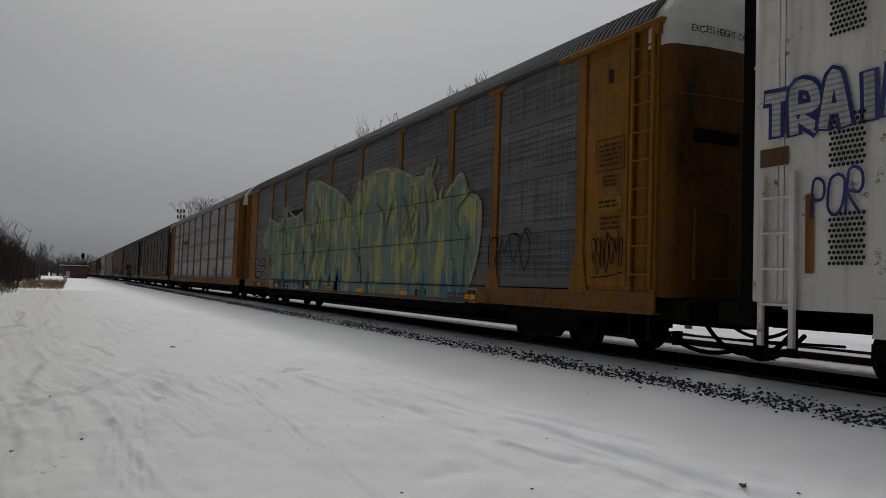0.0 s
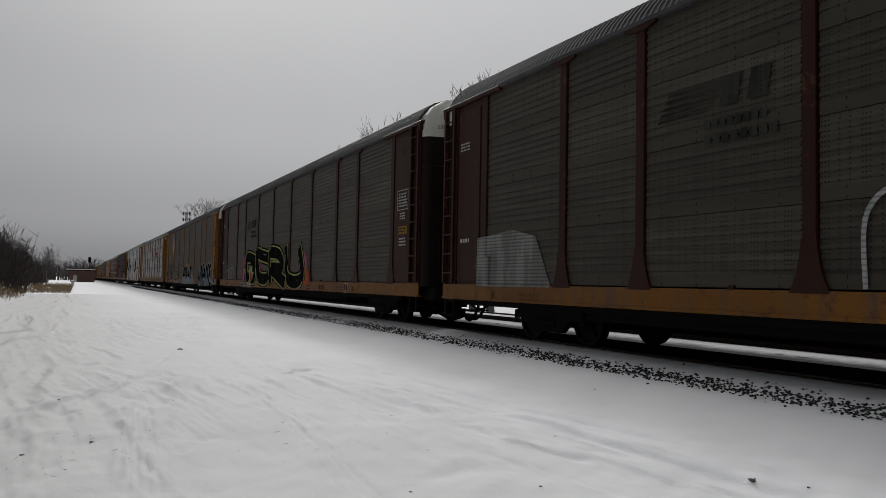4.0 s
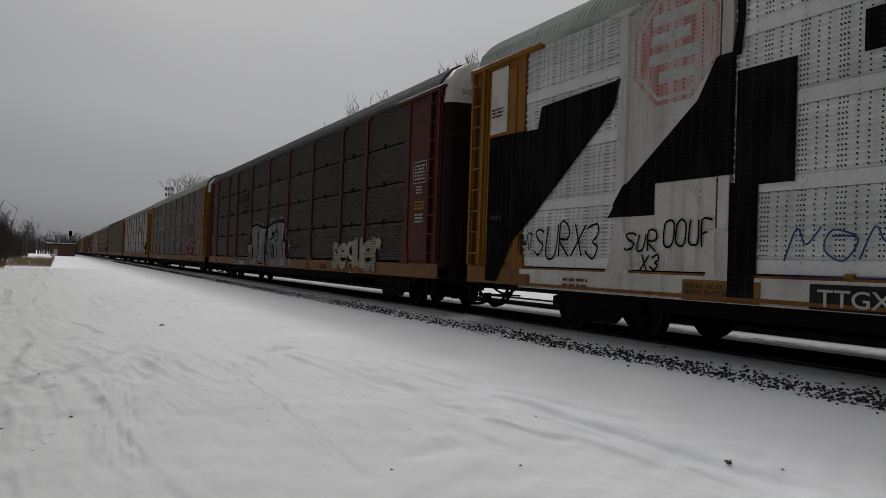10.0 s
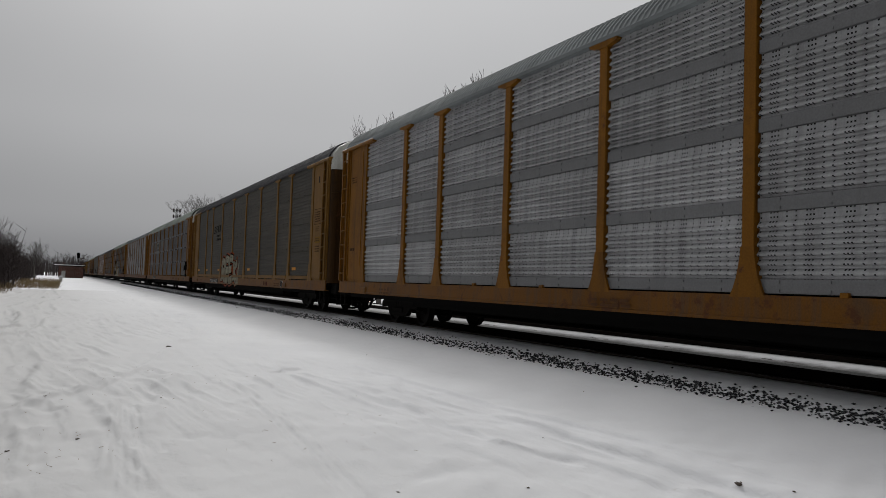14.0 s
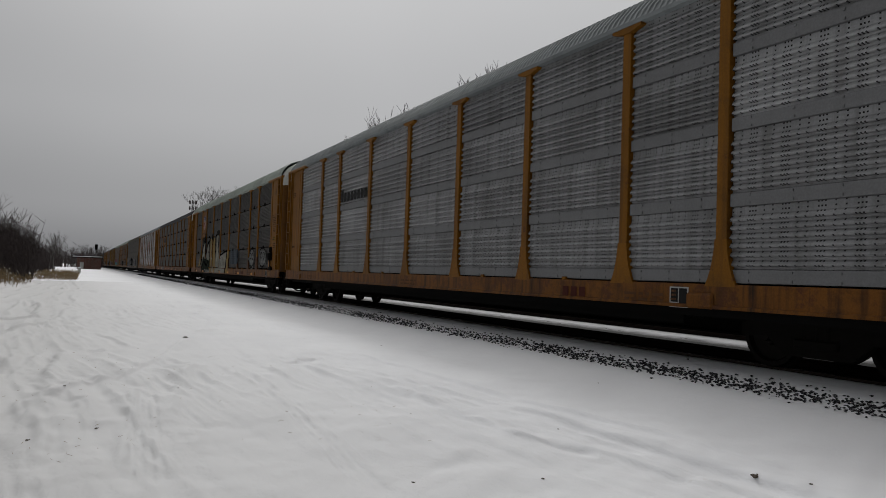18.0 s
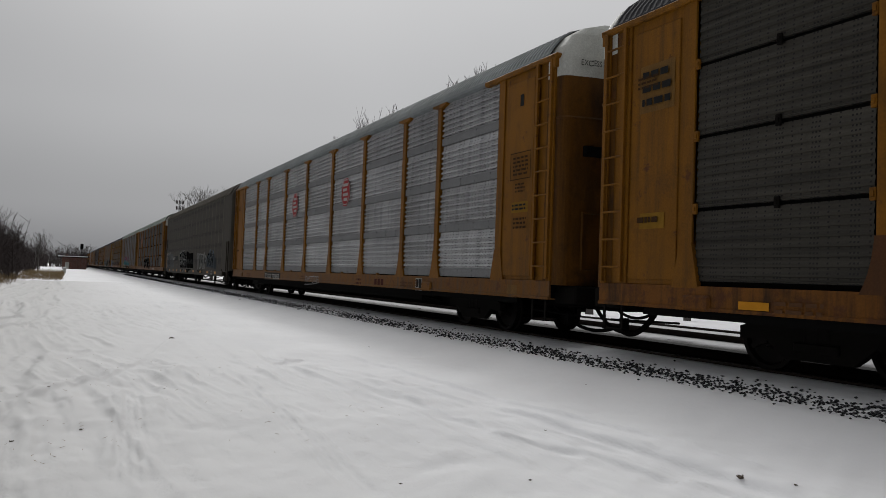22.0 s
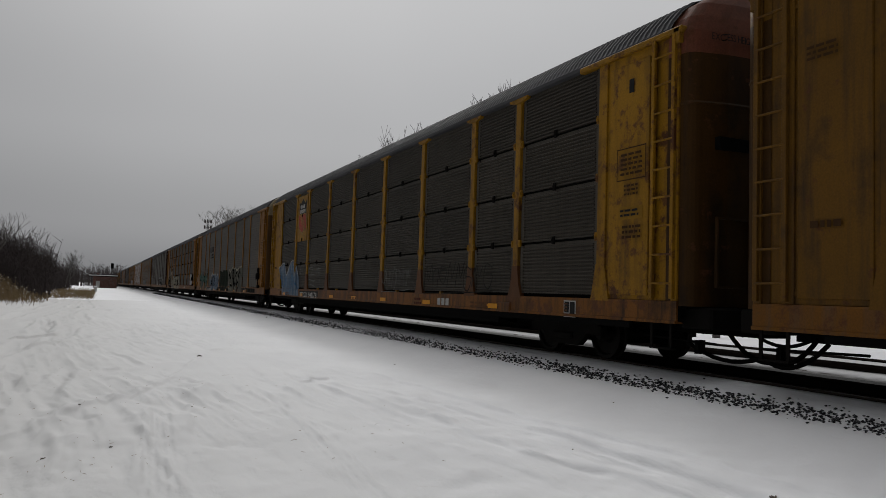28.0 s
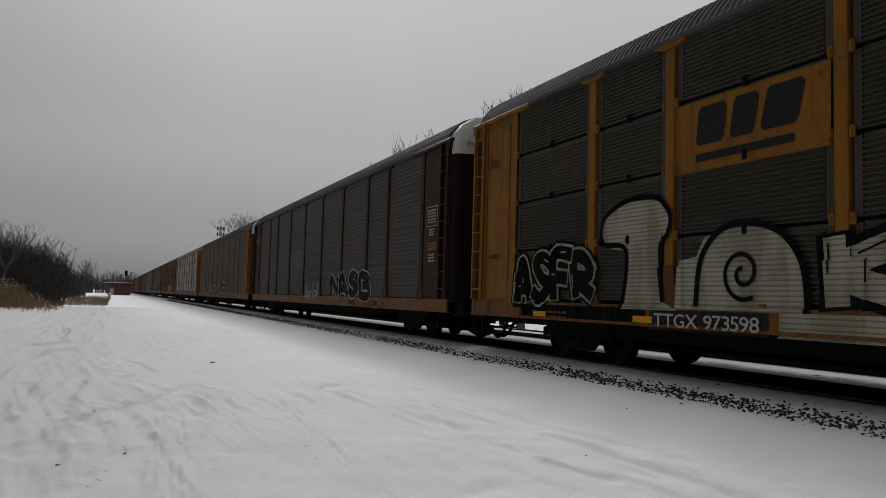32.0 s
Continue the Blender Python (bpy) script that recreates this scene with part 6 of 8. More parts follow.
for z in (2.035, 2.995):
    ribbon(c, [(-9.0, z), (8.2, z)], 0.014, INK, "panel_joint", 6, False)
rect(c, -8.2, -3.2, 0.69, 1.03, INK, "mark_patch", 1)
graffiti(c, "BF", -11.6, -9.7, 1.1, 1.9, "silver", "ghost", seed=2, wild=0.4)
scribble(c, 8.9, 10.4, 1.3, 2.2, SP["black"], 0.03, 8, 3)
scribble(c, 12.2, 12.95, 1.3, 2.0, SP["black"], 0.025, 14, 6)

script_bars(CARS[2], -6.9, -4.5, 3.28, 3.68, INK)
scribble(CARS[2], 6.0, 7.6, 1.2, 1.7, SP["navy"], 0.03, 12, 7)
c = CARS[3]
shape_at(c, [(-12.06, 2.0), (-10.72, 2.11), (-9.91, 1.95), (-9.41, 1.02), (-12.03, 1.01)], SP["silver"], "graffiti", 1)
strokes(c, 0.06, "white", 3, [(-3.6, 1.09), (-3.6, 1.82), (-3.32, 2.13), (-2.87, 2.03), (-2.63, 1.43), (-2.66, 1.1)], [(-3.28, 1.15), (-3.22, 1.81), (-2.93, 1.34)], [(-2.43, 1.1), (-2.37, 1.79), (-1.8, 1.82), (-1.79, 1.1)], [(-1.29, 1.1), (-1.31, 1.94), (-1.17, 2.2), (-0.64, 2.17), (-0.2, 1.75), (0.12, 1.32), (0.93, 1.11)])
strokes(c, 0.06, "white", 3, [(-1.03, 1.16), (-1.04, 1.97), (-0.73, 2.0), (-0.53, 1.41), (-0.66, 1.11)], [(0.24, 1.11), (0.41, 1.27), (0.71, 1.11)])
strokes(c, 0.14, "ghost", 2, [(-3.11, 1.96), (-3.1, 1.15)], [(-1.0, 2.07), (-0.82, 1.16)])
strokes(c, 0.06, "white", 3, [(5.07, 1.37), (5.09, 1.57), (5.33, 1.63), (5.53, 1.75), (5.7, 1.85)], [(5.07, 1.37), (5.35, 1.29), (5.49, 1.43)], [(5.5, 1.13), (5.48, 1.62), (5.65, 1.77)], [(5.79, 1.11), (5.77, 1.72), (5.98, 1.94), (6.21, 1.88), (6.29, 1.13)], [(6.4, 1.11), (6.38, 1.73), (6.48, 1.92), (6.69, 1.9), (6.8, 1.59), (6.77, 1.11)])
strokes(c, 0.06, "white", 3, [(6.9, 1.65), (7.15, 1.71), (7.4, 1.6), (7.5, 1.23), (7.65, 1.06), (7.79, 0.87)], [(7.01, 1.49), (7.25, 1.58), (7.36, 1.23), (7.32, 0.88)], [(6.87, 1.11), (7.06, 1.29), (7.17, 1.06)], [(7.24, 1.14), (7.48, 1.12)])
strokes(c, 0.15, "ghost", 2, [(5.65, 1.68), (5.68, 1.13)], [(6.05, 1.8), (6.07, 1.13)], [(6.53, 1.78), (6.56, 1.14)], [(7.25, 1.61), (7.41, 1.16)])
strokes(c, 0.05, "white", 3, [(10.3, 1.79), (10.4, 1.59), (10.53, 1.3)], [(10.34, 1.52), (10.47, 1.4), (10.66, 1.55), (10.69, 1.34)], [(10.72, 1.34), (10.84, 1.58), (10.94, 1.34)], [(10.96, 1.54), (11.06, 1.34), (11.2, 1.54)], [(11.26, 1.37), (11.17, 1.48), (11.32, 1.52)], [(11.4, 1.32), (11.35, 1.5), (11.46, 1.55), (11.51, 1.46), (11.37, 1.41), (11.68, 1.24)])
strokes(c, 0.05, "white", 3, [(11.46, 1.58), (11.51, 1.48), (11.6, 1.56)], [(10.79, 1.21), (11.06, 1.25), (11.32, 1.17)], [(9.93, 1.35), (10.07, 1.39), (10.04, 1.27), (10.17, 1.29)], [(10.27, 1.38), (10.34, 1.29), (10.44, 1.4), (10.47, 1.29)])
mane_sign(c, -6.9, -4.6, 2.9, 3.9, False)
rect(c, 12.3, 12.9, 2.42, 2.5, YELLOW_CLEAN, "warning_plate", 1)
for i, line in enumerate(("DECK", "CLEARANCE", "447 MIN", "194 MIN")):
    words(c, line, 12.42, 12.42 + 0.065 * len(line), 2.26 - 0.1 * i, 2.33 - 0.1 * i, INK_WHITE, "stencil_line", 1)
tag(c, "2015", 9.55, 9.95, 1.25, 1.4, SP["white"], 0.02, 4)
c = CARS[4]
mane_sign(c, -6.85, -4.5, 3.0, 3.95, False)
for i, (u, z, a, m) in enumerate(((-7.3, 1.8, 0.3, "orange"), (-7.1, 1.3, 0.35, "pink"), (-6.9, 2.0, 0.25, "pink"), (-7.6, 1.35, 0.25, "maroon"), (-4.3, 2.1, 0.5, "maroon"), (-4.0, 1.6, 0.5, "pink"), (-3.6, 2.2, 0.4, "orange"), (-3.5, 1.3, 0.5, "maroon"), (3.4, 1.6, 0.6, "pink"), (3.9, 1.2, 0.4, "orange"))):
    blob(c, u, z, a, a * 0.9, SP[m], 0, i)
graffiti(c, "GCRU", -7.0, 3.4, 0.8, 2.45, "black", "lime", "black", 3, 1.0, 0.07)
blob(c, -5.55, 1.35, 0.45, 0.4, SP["lime"], 4, 2)
blob(c, -5.5, 1.2, 0.3, 0.24, SP["orange"], 5, 3)
scribble(c, -11.7, -9.7, 0.8, 1.85, SP["white"], 0.035, 9, 3)
scribble(c, -8.05, -7.45, 1.1, 1.6, SP["pink"], 0.03, 9, 9)
c = CARS[5]
rect(c, -8.98, -7.22, 2.95, 4.86, YELLOW, "sign_plate", 0, "yellow sign plate")
shield(c, -8.1, 3.95, 1.35, 1.5)
shape_at(c, [(6.59, 1.08), (6.64, 1.33), (6.94, 1.76), (7.13, 1.39), (7.69, 2.02), (8.07, 1.98), (8.28, 2.08), (8.83, 2.02), (9.02, 1.82), (9.65, 2.0), (10.1, 1.93), (10.23, 1.75), (10.53, 2.07), (10.89, 2.12), (11.11, 1.99), (11.37, 2.04), (11.71, 1.86), (11.54, 1.52), (11.57, 1.16), (11.88, 1.04), (12.06, 1.08), (12.18, 0.64), (6.67, 0.62)], SP["azure"], "graffiti", 1)
strokes(c, 0.05, "white", 2, [(6.59, 1.08), (6.64, 1.33), (6.94, 1.76), (7.13, 1.39), (7.69, 2.02), (8.07, 1.98), (8.28, 2.08), (8.83, 2.02), (9.02, 1.82), (9.65, 2.0), (10.1, 1.93), (10.23, 1.75), (10.53, 2.07), (10.89, 2.12), (11.11, 1.99), (11.37, 2.04), (11.71, 1.86), (11.54, 1.52), (11.57, 1.16)])
strokes(c, 0.24, "black", 3, [(6.76, 0.65), (6.93, 1.02), (7.07, 1.54)], [(7.32, 0.97), (7.59, 1.62), (7.93, 1.95)], [(7.93, 1.92), (7.89, 1.26), (8.11, 0.67)], [(8.3, 1.26), (8.4, 1.82), (8.78, 1.96)], [(8.38, 1.07), (8.7, 1.34), (9.33, 1.26), (9.26, 1.62), (8.79, 1.68)], [(8.38, 1.07), (8.71, 0.74), (9.12, 0.81)])
strokes(c, 0.24, "black", 3, [(9.67, 0.67), (9.7, 1.1), (9.76, 1.54), (10.03, 1.8), (9.69, 1.84)], [(10.23, 1.16), (10.15, 1.55), (10.46, 1.81), (10.9, 2.0)], [(10.23, 1.57), (10.43, 1.16), (10.56, 0.71)], [(10.83, 1.7), (11.24, 1.84), (11.57, 1.94)], [(10.83, 1.7), (11.3, 1.4), (10.83, 1.28), (11.12, 0.93), (11.58, 0.7), (12.0, 0.74)])
strokes(c, 0.03, "white", 5, [(7.58, 1.85), (7.43, 1.26), (7.59, 0.71)], [(8.23, 1.94), (8.16, 1.32)], [(9.39, 1.88), (9.5, 1.26), (9.41, 0.76)], [(10.53, 1.97), (10.63, 1.49), (10.77, 0.78)], [(11.11, 1.71), (11.38, 1.52)])
shape_at(c, [(12.4, 2.05), (12.55, 2.3), (12.8, 2.3), (12.85, 1.9), (13.0, 1.5), (13.15, 1.05), (13.0, 0.72), (12.3, 0.75), (12.5, 0.95), (12.65, 1.3), (12.5, 1.75)], SP["sky"], "graffiti", 1)
shape_at(c, [(12.55, 1.6), (12.75, 1.85), (12.9, 1.5), (13.0, 1.1), (12.85, 0.8), (12.6, 0.85), (12.75, 1.2)], SP["black"], "graffiti", 2)
wave = [(p.x, p.y) for p in curve_pts([(-1.65, 0.68), (-1.55, 0.98), (-1.15, 1.16), (0.0, 1.2), (1.0, 1.16), (2.0, 1.13), (2.8, 1.28), (3.5, 1.3), (4.05, 1.12), (4.35, 0.70)], 4)]
shape_at(c, wave, SP["azure"], "graffiti_cloud", 2, "sky blue sprayed wave")
ribbon(c, wave, 0.07, SP["white"], "graffiti_outline", 3)
for u, w in ((-1.1, 0.3), (0.1, 0.4), (1.2, 0.25), (2.9, 0.45)):
    shape_at(c, [(u, 0.70), (u + 0.1 * w, 0.9), (u + 0.5 * w, 1.02), (u + 0.9 * w, 0.9), (u + w, 0.70)], SP["white" if w < 0.4 else "gold"], "graffiti", 3)
for i in range(11):
    blob(c, -1.7 + 0.5 * i, 1.55 + 0.55 * math.sin(0.32 * i), 0.26, 0.13, SP["gold"], 0, i)
graffiti(c, "OGOIZ", -1.3, 3.1, 1.08, 2.02, "black", "white", "red", seed=7, wild=0.5, fat=0.12)
graffiti(c, "LENS", -6.95, -4.55, 0.98, 1.95, "silver", "black", seed=4, wild=0.8)
scribble(c, -11.7, -7.7, 1.0, 2.4, SP["black"], 0.055, 15, 12)
scribble(c, 3.2, 4.3, 1.5, 1.9, SP["red"], 0.035, 9, 13)
slant_emblem(CARS[6], 4.45, 6.85, 3.35, 3.72)
slant_emblem(CARS[10], 4.4, 6.8, 3.38, 3.72)

# whitewashed wagon with block letters
c = CARS[7]
for u0, u1 in ((-8.98, -7.22), (7.22, 8.98)):
    rect(c, u0, u1, 1.07, 4.86, WASH, "whitewash_panel", 0, "smooth whitewashed panel")
octagon_badge(c, 8.1, 4.05, 1.45, 1.5, True)
octagon_badge(c, -8.05, 4.2, 1.4, 1.4, True)
rect(c, -12.9, -12.3, 3.6, 4.85, WASH, "whitewash_panel", 0)
rect(c, -11.7, 11.6, 0.69, 1.02, WASH, "whitewash_band", 0)
rect(c, 13.64, 14.15, 1.05, 4.9, WHITE, "end_panel", 0)
for i, pts in enumerate((
        [(-12.9, 3.55), (-11.3, 3.5), (-11.2, 3.88), (-9.1, 3.95), (-9.3, 3.5), (-10.3, 2.75), (-11.3, 2.0), (-12.0, 1.5), (-12.5, 0.75), (-12.9, 0.75)],
        [(-6.98, 3.85), (-6.98, 2.3), (-8.35, 2.3), (-8.35, 1.85), (-9.35, 1.85), (-9.0, 2.3), (-8.2, 2.9), (-7.6, 3.35), (-7.3, 3.85)],
        [(-6.95, 3.6), (-6.1, 3.6), (-6.1, 2.15), (-6.95, 2.15)], [(-7.0, 2.2), (-6.6, 2.2), (-6.6, 0.72), (-7.0, 0.72)],
        [(-5.3, 3.9), (-4.5, 3.9), (-4.5, 3.45), (-5.3, 3.45)], [(-4.4, 3.0), (-2.7, 3.0), (-2.7, 2.5), (-3.6, 2.5), (-3.6, 2.0), (-4.4, 2.0)],
        [(1.55, 4.4), (1.95, 4.5), (1.75, 3.7), (1.9, 3.2), (1.6, 3.3)], [(1.25, 0.72), (1.5, 1.75), (1.65, 1.75), (1.75, 0.72)],
        [(4.4, 3.75), (4.75, 3.75), (4.75, 3.2), (5.6, 3.2), (5.6, 3.6), (7.2, 3.6), (7.2, 2.15), (5.6, 2.15), (5.6, 1.85), (4.3, 1.85), (4.3, 2.25), (5.5, 2.25), (5.5, 2.6), (4.4, 2.6)],
        [(8.35, 2.52), (10.05, 2.52), (10.05, 2.2), (9.45, 2.2), (9.45, 0.72), (8.95, 0.72), (8.95, 2.2), (8.35, 2.2)])):
    shape_at(c, pts, SP["black"], "graffiti", 2, "black block letter stroke")
for pts in ([(-0.55, 3.5), (-0.1, 3.45), (0.25, 3.0), (0.1, 2.3), (-0.35, 1.95), (-0.55, 2.4)], [(2.05, 3.05), (2.75, 3.05), (2.75, 1.95), (2.05, 1.95)]):
    shape_at(c, pts, SP["silver"], "graffiti", 2, "bare grey gap between painted letters")
ribbon(c, [(9.1, 3.55), (9.1, 4.55), (10.2, 4.55), (10.2, 3.6), (10.9, 3.6), (10.9, 2.35), (11.65, 2.35), (11.65, 0.75)], 0.10, SP["black"], "graffiti_outline", 3, False)
ribbon(c, [(6.95, 4.85), (6.95, 3.6)], 0.10, SP["black"], "graffiti_outline", 3, False)
ribbon(c, [(-6.95, 4.9), (-6.9, 4.3), (-6.95, 3.8)], 0.12, SP["black"], "graffiti_outline", 3, False)
tag(c, "SURX3", -11.3, -9.5, 1.25, 1.75, SP["black"], 0.035, 3)
scribble(c, -11.75, -11.35, 1.2, 1.75, SP["black"], 0.03, 6, 3)
tag(c, "SUR", -8.9, -8.25, 1.35, 1.6, SP["black"], 0.03, 5)
tag(c, "OOUF", -8.15, -7.25, 1.4, 1.75, SP["black"], 0.03, 6)
tag(c, "X3", -8.6, -8.2, 1.08, 1.3, SP["black"], 0.03, 7)
scribble(c, -6.2, -3.0, 1.1, 1.7, SP["navy"], 0.03, 14, 5)
words(c, "BI", 12.66, 12.94, 2.78, 3.05, INK_WHITE, "end_letters", 2, 0.01)
rect(c, -7.75, -6.5, 0.70, 0.97, YELLOW_CLEAN, "notice_patch", 1)
words(c, "SPECIAL NO 56", -7.7, -7.05, 0.86, 0.92, INK, "notice_line", 2)
words(c, "BRAKE BEAM REQUIRED", -7.7, -6.6, 0.78, 0.84, INK, "notice_line", 2)
words(c, "TTGX", -5.75, -4.9, 0.74, 0.92, INK_WHITE, "reporting_mark", 3, 0.008)
rect(c, -5.85, -4.0, 0.70, 0.98, INK, "mark_patch", 2)
scribble(c, 13.7, 14.05, 1.5, 2.2, SP["black"], 0.05, 6, 2)

c = CARS[8]
mane_sign(c, -6.95, -4.45, 3.0, 3.95, False)
shape_at(c, [(-4.03, 2.06), (-4.0, 2.33), (-2.97, 2.44), (-1.61, 2.28), (-1.29, 2.26), (-0.63, 2.38), (-0.02, 2.48), (0.65, 2.45), (1.1, 2.39), (1.19, 2.3), (1.01, 1.74), (1.39, 1.72), (1.62, 1.59), (1.55, 1.33), (1.8, 1.09), (2.21, 1.01), (2.26, 0.78), (0.23, 0.74), (-4.02, 0.74), (-4.43, 1.1), (-4.42, 1.66), (-3.86, 1.72)], SP["silver"], "graffiti", 1)
shape_at(c, [(-1.6, 2.05), (-1.29, 2.18), (-1.32, 1.05), (-1.07, 0.76), (-1.38, 0.76), (-1.65, 1.23)], SP["ghost"], "graffiti", 2)
shape_at(c, [(1.33, 1.73), (1.62, 1.59), (1.55, 1.33), (1.85, 1.04), (2.0, 0.78), (1.52, 0.76), (1.35, 1.1)], SP["drab"], "graffiti", 2)
strokes(c, 0.07, "black", 3, [(-4.03, 2.03), (-4.0, 2.33), (-2.97, 2.44)], [(-2.92, 2.41), (-2.21, 2.3), (-1.34, 2.26), (-0.63, 2.38), (-0.02, 2.46)], [(-0.02, 2.46), (0.06, 2.11)], [(0.07, 2.44), (0.65, 2.44), (1.17, 2.36), (1.13, 2.11), (1.04, 1.74)], [(1.04, 1.74), (1.42, 1.69), (1.56, 1.55), (1.53, 1.31), (1.75, 1.07)])
strokes(c, 0.07, "black", 3, [(-4.42, 1.63), (-3.92, 1.69), (-4.03, 2.03)], [(-4.42, 1.63), (-4.44, 1.31), (-4.03, 1.0), (-3.86, 0.75)])
strokes(c, 0.06, "black", 4, [(-2.92, 2.41), (-2.88, 1.88), (-2.74, 1.83)], [(-2.71, 2.01), (-2.66, 1.44), (-2.55, 1.17)], [(-2.91, 1.52), (-2.76, 1.49), (-2.71, 1.23)], [(-3.98, 2.01), (-3.82, 1.56), (-3.66, 1.0)], [(-1.62, 2.08), (-1.63, 1.52), (-1.54, 1.16), (-1.4, 0.76)], [(-1.31, 2.24), (-1.23, 1.8), (-1.17, 1.33), (-1.01, 1.05)])
strokes(c, 0.06, "black", 4, [(0.03, 2.08), (-0.33, 1.87), (-0.89, 1.77), (-0.91, 1.56), (-0.6, 1.13)], [(-0.46, 1.6), (-0.62, 1.49), (-0.46, 0.99)], [(0.18, 2.11), (0.3, 1.76), (0.04, 1.74), (0.11, 1.5), (0.3, 1.1), (0.31, 0.83)], [(0.99, 1.74), (0.98, 1.41)], [(-2.85, 1.04), (-2.59, 0.87), (-1.79, 0.81)])
strokes(c, 0.16, "black", 4, [(-0.5, 1.97), (-0.31, 2.03)], [(-0.37, 1.55), (-0.22, 1.07)], [(1.11, 1.41), (1.08, 1.13)], [(-3.69, 1.44), (-3.58, 1.0)])
strokes(c, 0.03, "white", 3, [(-3.62, 2.46), (-2.97, 2.54), (-2.89, 2.47)], [(-2.58, 2.45), (-1.96, 2.42)], [(-1.0, 2.46), (-0.57, 2.57), (-0.33, 2.56)], [(0.29, 2.59), (0.93, 2.59)], [(1.2, 2.56), (1.31, 2.37), (1.3, 2.25)], [(1.37, 2.17), (1.55, 2.08), (1.41, 2.06), (1.49, 1.99)])
strokes(c, 0.03, "white", 3, [(1.58, 1.82), (1.83, 1.61), (1.72, 1.56), (1.95, 1.51), (1.74, 1.48), (1.86, 1.33)], [(-4.06, 2.46), (-4.27, 2.19), (-4.4, 2.08)])
words(c, "sequer", 6.7, 10.4, 0.86, 1.6, SP["cream"], "graffiti", 2, 0.03, 0.6, 3, "pale sprayed script")
ribbon(c, ring(2.6, 1.75, 0.4, 0.32), 0.05, SP["ghost"])
c = CARS[9]
mane_sign(c, -6.95, -4.4, 2.98, 3.92)
graffiti(c, "MUST", 7.3, 10.4, 0.95, 2.08, "red", "white", seed=6, wild=0.7, fat=0.07)
rect(c, 7.25, 9.0, 2.05, 2.97, SP["drab"], "buffed_patch", 0, "greyed-out panel")
c = CARS[11]
mane_sign(c, -6.85, -4.45, 3.0, 3.95, False)
graffiti(c, "REEK", -3.95, 0.1, 0.74, 2.12, "cream", "black", "orange", 4, 0.6, 0.09)
shape_at(c, [(0.0, 0.9), (0.15, 1.6), (0.5, 1.85), (0.35, 1.4), (0.45, 0.72), (-0.2, 0.66)], SP["cream"], "graffiti", 3)
for u in (-11.7, -8.9, -6.9, -4.1, -1.25, 1.6, 4.4, 7.2, 9.2):
    w = 2.4 if u in (-11.7, 9.2) else (1.6 if u in (-8.9, 7.2) else 2.45)
    part("kick_plate", f"kick{u}", lambda s: s.box(SIDE - 0.01, -1.47, -u - w, -u, 1.08, 1.20, 0.006), YELLOW_CLEAN, c)
reflectors(c, (-11.5, -8.7, -5.0, 2.2, 9.6), 1.40, 1.50, 0.5)
mane_sign(CARS[12], -6.9, -4.4, 2.98, 3.92)
script_bars(CARS[13], -6.9, -4.4, 3.3, 3.68, INK)
c = CARS[14]
rect(c, -8.98, -7.0, 3.05, 4.84, YELLOW, "sign_plate", 0, "yellow sign plate")
shield(c, -8.0, 4.1, 0.85, 0.98)
words(c, "BUILDING AMERICA", -8.88, -7.12, 3.27, 3.43, INK, "sign_line", 2)
shape_at(c, [(-10.32, 1.12), (-9.32, 2.09), (-8.75, 1.19)], SP["gold"], "graffiti", 1)
shape_at(c, [(-8.92, 1.17), (-8.26, 2.66), (-7.14, 2.74), (-6.97, 1.15)], SP["chalk"], "graffiti", 1)
shape_at(c, [(-6.97, 1.15), (-6.96, 1.76), (-6.39, 2.57), (-5.48, 2.65), (-5.25, 1.16)], SP["chalk"], "graffiti", 1)
shape_at(c, [(-5.25, 1.16), (-5.13, 2.92), (-4.43, 2.9), (-4.33, 1.14)], SP["gold"], "graffiti", 1)
shape_at(c, [(-4.05, 1.12), (-3.99, 2.89), (-3.13, 2.97), (-3.01, 1.12)], SP["gold"], "graffiti", 1)
shape_at(c, [(-3.01, 1.12), (-2.93, 2.16), (-2.63, 3.07), (-1.96, 3.03), (-2.01, 2.02), (-1.52, 1.76), (-1.48, 1.09)], SP["chalk"], "graffiti", 1)
shape_at(c, [(-1.26, 1.08), (-1.2, 1.78), (-0.35, 1.86), (1.0, 1.99), (0.8, 1.07)], SP["chalk"], "graffiti", 1)
shape_at(c, [(0.8, 1.07), (1.01, 1.98), (1.63, 2.01), (1.62, 1.0)], SP["gold"], "graffiti", 1)
shape_at(c, [(-2.91, 1.04), (-1.48, 1.04), (0.67, 1.02), (0.66, 0.77), (-2.88, 0.76)], SP["chalk"], "graffiti", 1)
shape_at(c, [(-5.0, 1.08), (-2.91, 1.04), (-2.88, 0.76), (-4.95, 0.76)], SP["gold"], "graffiti", 1)
shape_at(c, [(0.67, 1.02), (1.62, 1.0), (1.61, 0.78), (0.66, 0.77)], SP["gold"], "graffiti", 1)
shape_at(c, [(-8.75, 1.13), (-8.21, 1.8), (-7.0, 1.65), (-5.28, 1.51), (-5.23, 0.81), (-8.41, 0.77)], SP["moss"], "graffiti", 2)
strokes(c, 0.22, "black", 3, [(-8.81, 1.26), (-8.24, 2.41), (-7.06, 3.0)], [(-7.01, 2.96), (-6.83, 1.87), (-6.22, 2.56), (-5.56, 2.71)], [(-5.44, 2.6), (-5.19, 1.71), (-5.21, 1.16)])
